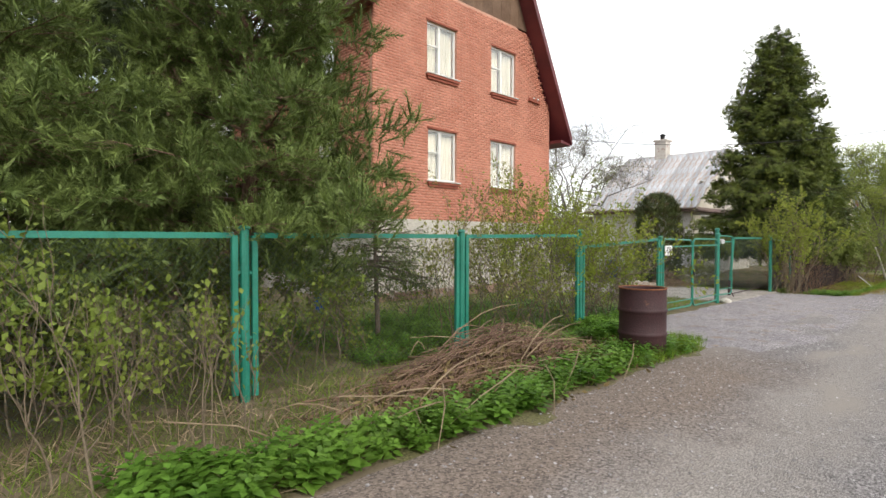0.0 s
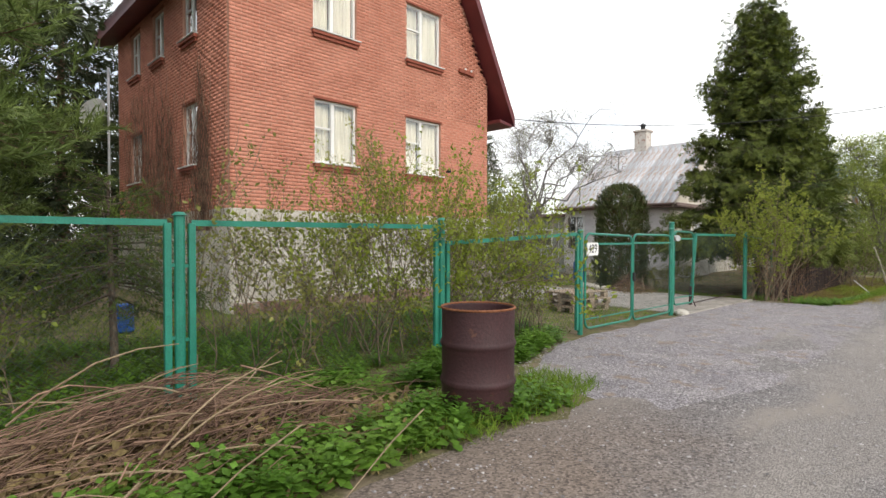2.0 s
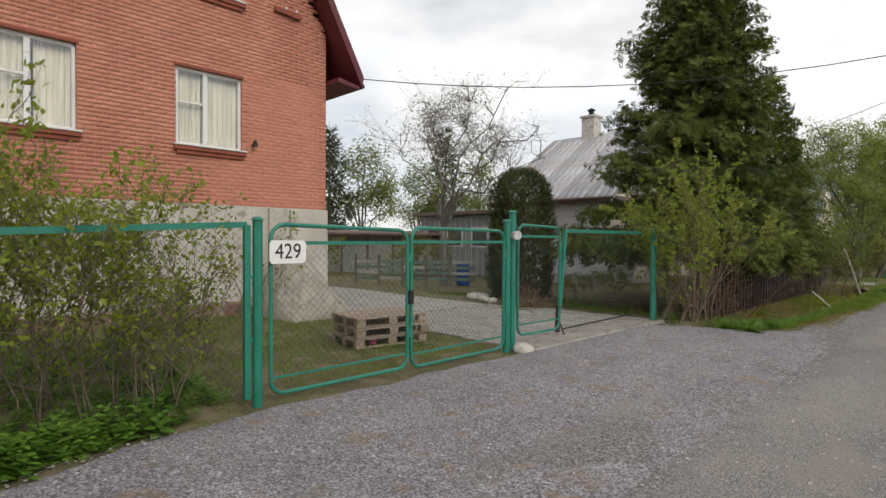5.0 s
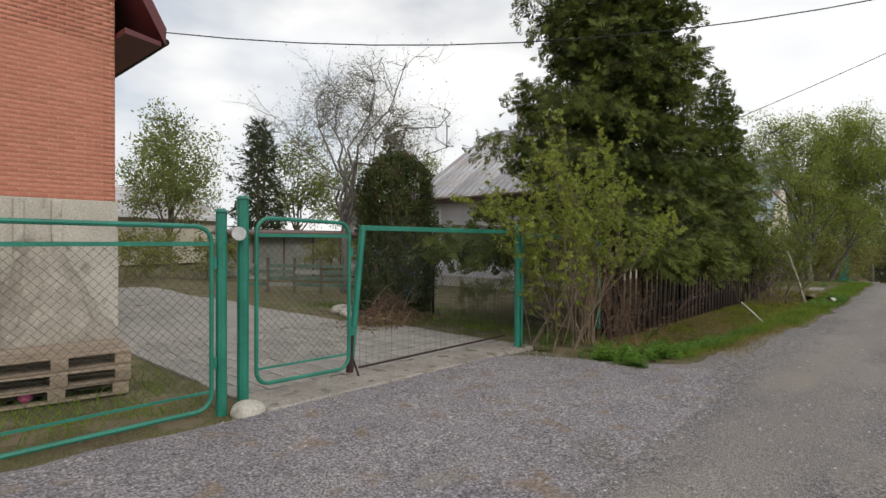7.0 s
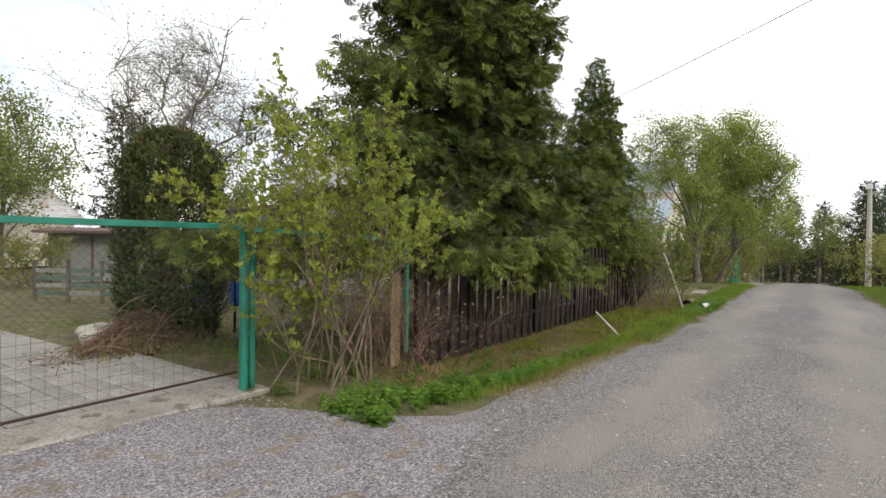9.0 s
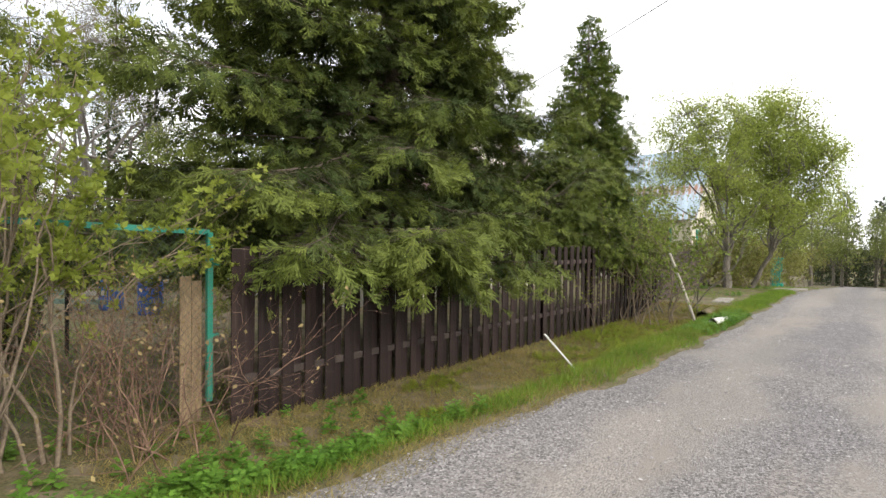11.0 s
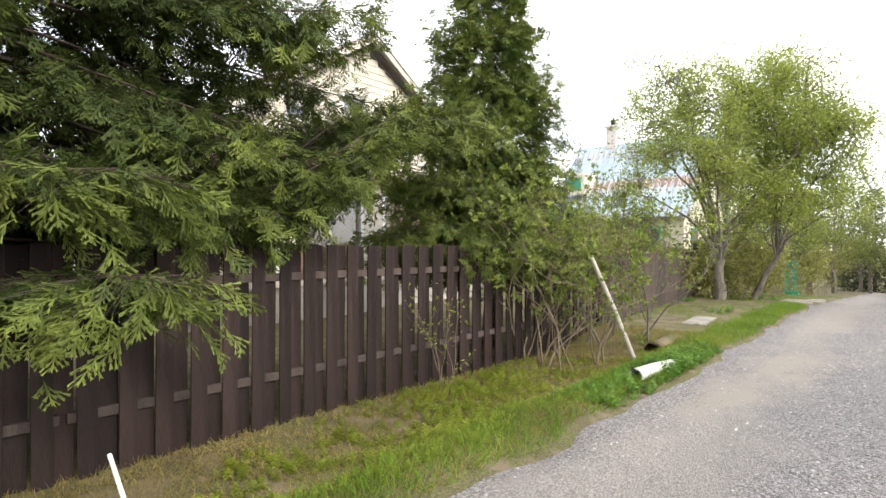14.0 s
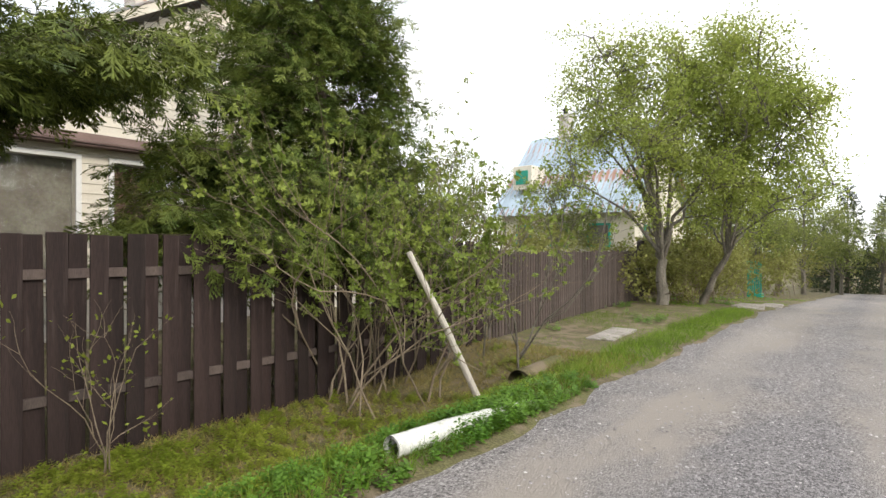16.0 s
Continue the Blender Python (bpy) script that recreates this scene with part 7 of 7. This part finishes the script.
# ---- bricks of the house, pavers of the yard ----
def brick_cells(axis):
    """Places of the bricks of one wall: (u centre, z centre, length)."""
    out = []
    pitch, ln = 0.077, 0.26
    u0, u1 = (HY, HY2) if axis == "x" else (HX2 + 0.05, HX - 0.13)
    holes = front if axis == "x" else side
    z, row = HP + 0.038, 0
    while z < 8.57:
        a = u0 - (0.13 if row % 2 else 0.0)
        while a < u1:
            p, q = max(a, u0), min(a + ln, u1)
            a += ln
            spans = [(p, q)]
            for h in holes:
                if h[2] - 0.01 < z < h[3] + 0.01:
                    nxt = []
                    for s, e in spans:
                        if e <= h[0] or s >= h[1]:
                            nxt.append((s, e))
                            continue
                        if s < h[0]:
                            nxt.append((s, h[0] + 0.005))
                        if e > h[1]:
                            nxt.append((h[1] - 0.005, e))
                    spans = nxt
            for s, e in spans:
                if e - s < 0.05:
                    continue
                t = brick_top((s + e) / 2) if axis == "x" else 7.55
                if z + 0.04 < t:
                    out.append(((s + e) / 2, z, e - s - 0.011))
        z += pitch
        row += 1
    return out


BR = random.Random(9)
# unit brick: front face and bevel-free sides, open at the back
UB = np.array([[0.5, -0.5, -0.5], [0.5, 0.5, -0.5], [0.5, 0.5, 0.5], [0.5, -0.5, 0.5], [-0.5, -0.5, -0.5], [-0.5, 0.5, -0.5], [-0.5, 0.5, 0.5], [-0.5, -0.5, 0.5]])
UF = np.array([[0, 1, 2, 3], [0, 4, 5, 1], [1, 5, 6, 2], [2, 6, 7, 3], [3, 7, 4, 0]])
single = soup("brick", UB, UF, M_BRICKP, house)
singles, rest = [], []
for u, z, ln in brick_cells("x"):
    (singles if (u > 13.6 and z < 5.2 and len(singles) < 300 and abs(ln - 0.249) < 0.02) else rest).append((u, z, ln))
for k, (u, z, ln) in enumerate(singles):
    o = single if k == 0 else new("brick", single.data)
    o.parent = house
    o.matrix_basis = pose(HX - 0.0218 + BR.uniform(-0.001, 0.001), u, z) @ Matrix.Diagonal((0.024, ln, 0.067, 1))


def brick_soup(cells, axis):
    S = np.array([[0.024, ln, 0.067] for _, _, ln in cells])
    V = UB[None] * S[:, None, :]
    if axis == "x":
        C = np.array([[HX - 0.0218 + BR.uniform(-0.001, 0.001), u, z] for u, z, _ in cells])
    else:
        V = np.stack([V[:, :, 1], -V[:, :, 0], V[:, :, 2]], 2)
        C = np.array([[u, HY + 0.0218 + BR.uniform(-0.001, 0.001), z] for u, z, _ in cells])
    V = (V + C[:, None, :]).reshape(-1, 3)
    F = (UF[None] + (np.arange(len(cells)) * 8)[:, None, None]).reshape(-1, 4)
    return V, F


V, F = brick_soup(rest, "x")
tagged(soup("brickwork", V, F, M_BRICK, house), kind="stuff")
V, F = brick_soup(brick_cells("y"), "y")
tagged(soup("brickwork", V, F, M_BRICK, house), kind="stuff")
# withered climber on the side wall
rv = np.random.RandomState(8)
A, B = [], []
for k in range(300):
    x = rv.choice([rv.normal(-12.2, 0.35), rv.normal(-14.6, 0.7), rv.normal(-16.6, 0.8)])
    z = 1.6
    h = rv.uniform(2.0, 5.6)
    while z < h:
        nx = x + rv.normal(0, 0.09)
        A.append((x, HY - 0.03 - rv.uniform(0, 0.05), z))
        z += rv.uniform(0.15, 0.3)
        B.append((nx, HY - 0.03 - rv.uniform(0, 0.05), z))
        x = nx
V, F = wires(A, B, 0.006, 0.005, 3)
vine = empty("climber", -14.5, HY - 0.05, 0, "withered leafless climber on the side wall", "climber")
vine.matrix_basis = Matrix()
tagged(soup("stems", V, F, M_BRUSH, vine), kind="stuff")

# yard paving: concrete sheet, with single pavers near the gate
yard = strip("yard_paving", np.arange(15.75, 20.2, 0.3), lambda y: -20.0 + 0 * y, lambda y: -8.3 + 0 * y, 12, lambda x, y: gz(x, y) - 0.01, M_PAVER)
tagged(yard, "worn grey concrete yard paving", "paving", kind="structure")
pav = empty("gate_paving", 0, 0, 0, "grey concrete block paving inside the gate", "paving")
bm = bmesh.new()
box(bm, (0, 0, 0), (0.385, 0.185, 0.05), bevel=0.006)
paver = part("paver", bm, M_PAVER, pav)
first = True
for i in range(9):
    for j in range(23):
        x, y = -5.25 - i * 0.4 + (0.2 if j % 2 else 0) - 0.2, 15.85 + j * 0.196
        o = paver if first else new("paver", paver.data)
        first = False
        o.parent = pav
        o.matrix_basis = pose(x, y, gh(x, y) - 0.005 + BR.uniform(-0.006, 0.006), BR.uniform(-0.8, 0.8), BR.uniform(-0.8, 0.8), BR.uniform(-0.6, 0.6))
kerb = tagged(empty("gate_threshold", 0, 0, 0, "worn dirty concrete threshold strip under the gate", "threshold"), kind="structure")
bm = bmesh.new()
box(bm, (-4.88, 18.0, gh(-4.7, 18.0) - 0.012), (0.62, 4.5, 0.1), rx=-0.7, bevel=0.02)
part("slab", bm, M_KERB, kerb)
rock = empty("stone", -4.75, 15.75, gh(-4.7, 15.7), "pale rounded stone at the foot of the gate post", "stone")
bm = bmesh.new()
bmesh.ops.create_icosphere(bm, subdivisions=3, radius=0.15)
for v in bm.verts:
    v.co *= 1 + 0.25 * noise.noise(v.co * 6)
    v.co.z *= 0.6
for f in bm.faces:
    f.smooth = True
part("stone_body", bm, M_CONC, rock)
rock.matrix_basis = pose(-4.72, 15.62, gh(-4.7, 15.7) + 0.03)

# flat concrete slabs sunk in the verge, brush and border stones in the yard
for x, y, w, l, a in ((-3.3, 39.6, 0.5, 1.6, 4), (-2.3, 48.0, 0.7, 1.3, 6), (-2.7, 49.8, 0.7, 1.1, -5), (-2.1, 50.4, 0.6, 1.4, 2)):
    sl = empty("flat_slab", x, y, gh(x, y) - 0.012, "pale worn concrete slab sunk in the grass", "slab", "verge slabs", rz=a)
    bm = bmesh.new()
    box(bm, (0, 0, 0), (w, l, 0.07), bevel=0.015)
    for v in bm.verts:
        v.co.x += 0.05 * noise.noise(v.co * 3 + Vector((x, y, 0)))
        v.co.y += 0.06 * noise.noise(v.co * 3 + Vector((y, x, 5)))
    part("slab", bm, M_KERB, sl)
pile2 = copy_thing(pile, pose(-8.3, 20.6, gh(-8.3, 20.6), 0, 0, 25))
pile2.scale = (0.8, 0.62, 0.95)
pile2["label"] = "low heap of cut twigs beside the thuja"
st = random.Random(3)
for k in range(13):
    a = k * 0.27
    x, y = -8.2 - 1.35 * math.sin(a * 0.9) - 0.1 * k, 20.1 + 0.10 * k + st.uniform(-0.08, 0.08)
    rk = empty("border_stone", x, y, gh(x, y) + 0.04, "rounded grey border stone by the thuja bed", "stone", "border stones", rz=st.uniform(0, 360))
    bm = bmesh.new()
    bmesh.ops.create_icosphere(bm, subdivisions=2, radius=st.uniform(0.11, 0.17))
    for v in bm.verts:
        v.co *= 1 + 0.28 * noise.noise(v.co * 7 + Vector((k, 0, 0)))
        v.co.z *= 0.7
    for f in bm.faces:
        f.smooth = True
    part("stone_body", bm, M_CONC, rk)
ypost = empty("yard_post", -9.2, 22.9, gh(-9.2, 22.9), "thin dark post standing in the yard", "post")
bm = bmesh.new()
tube(bm, [(0, 0, -0.1), (0, 0, 1.35)], 0.03, 6)
part("post", bm, M_BLACK, ypost)
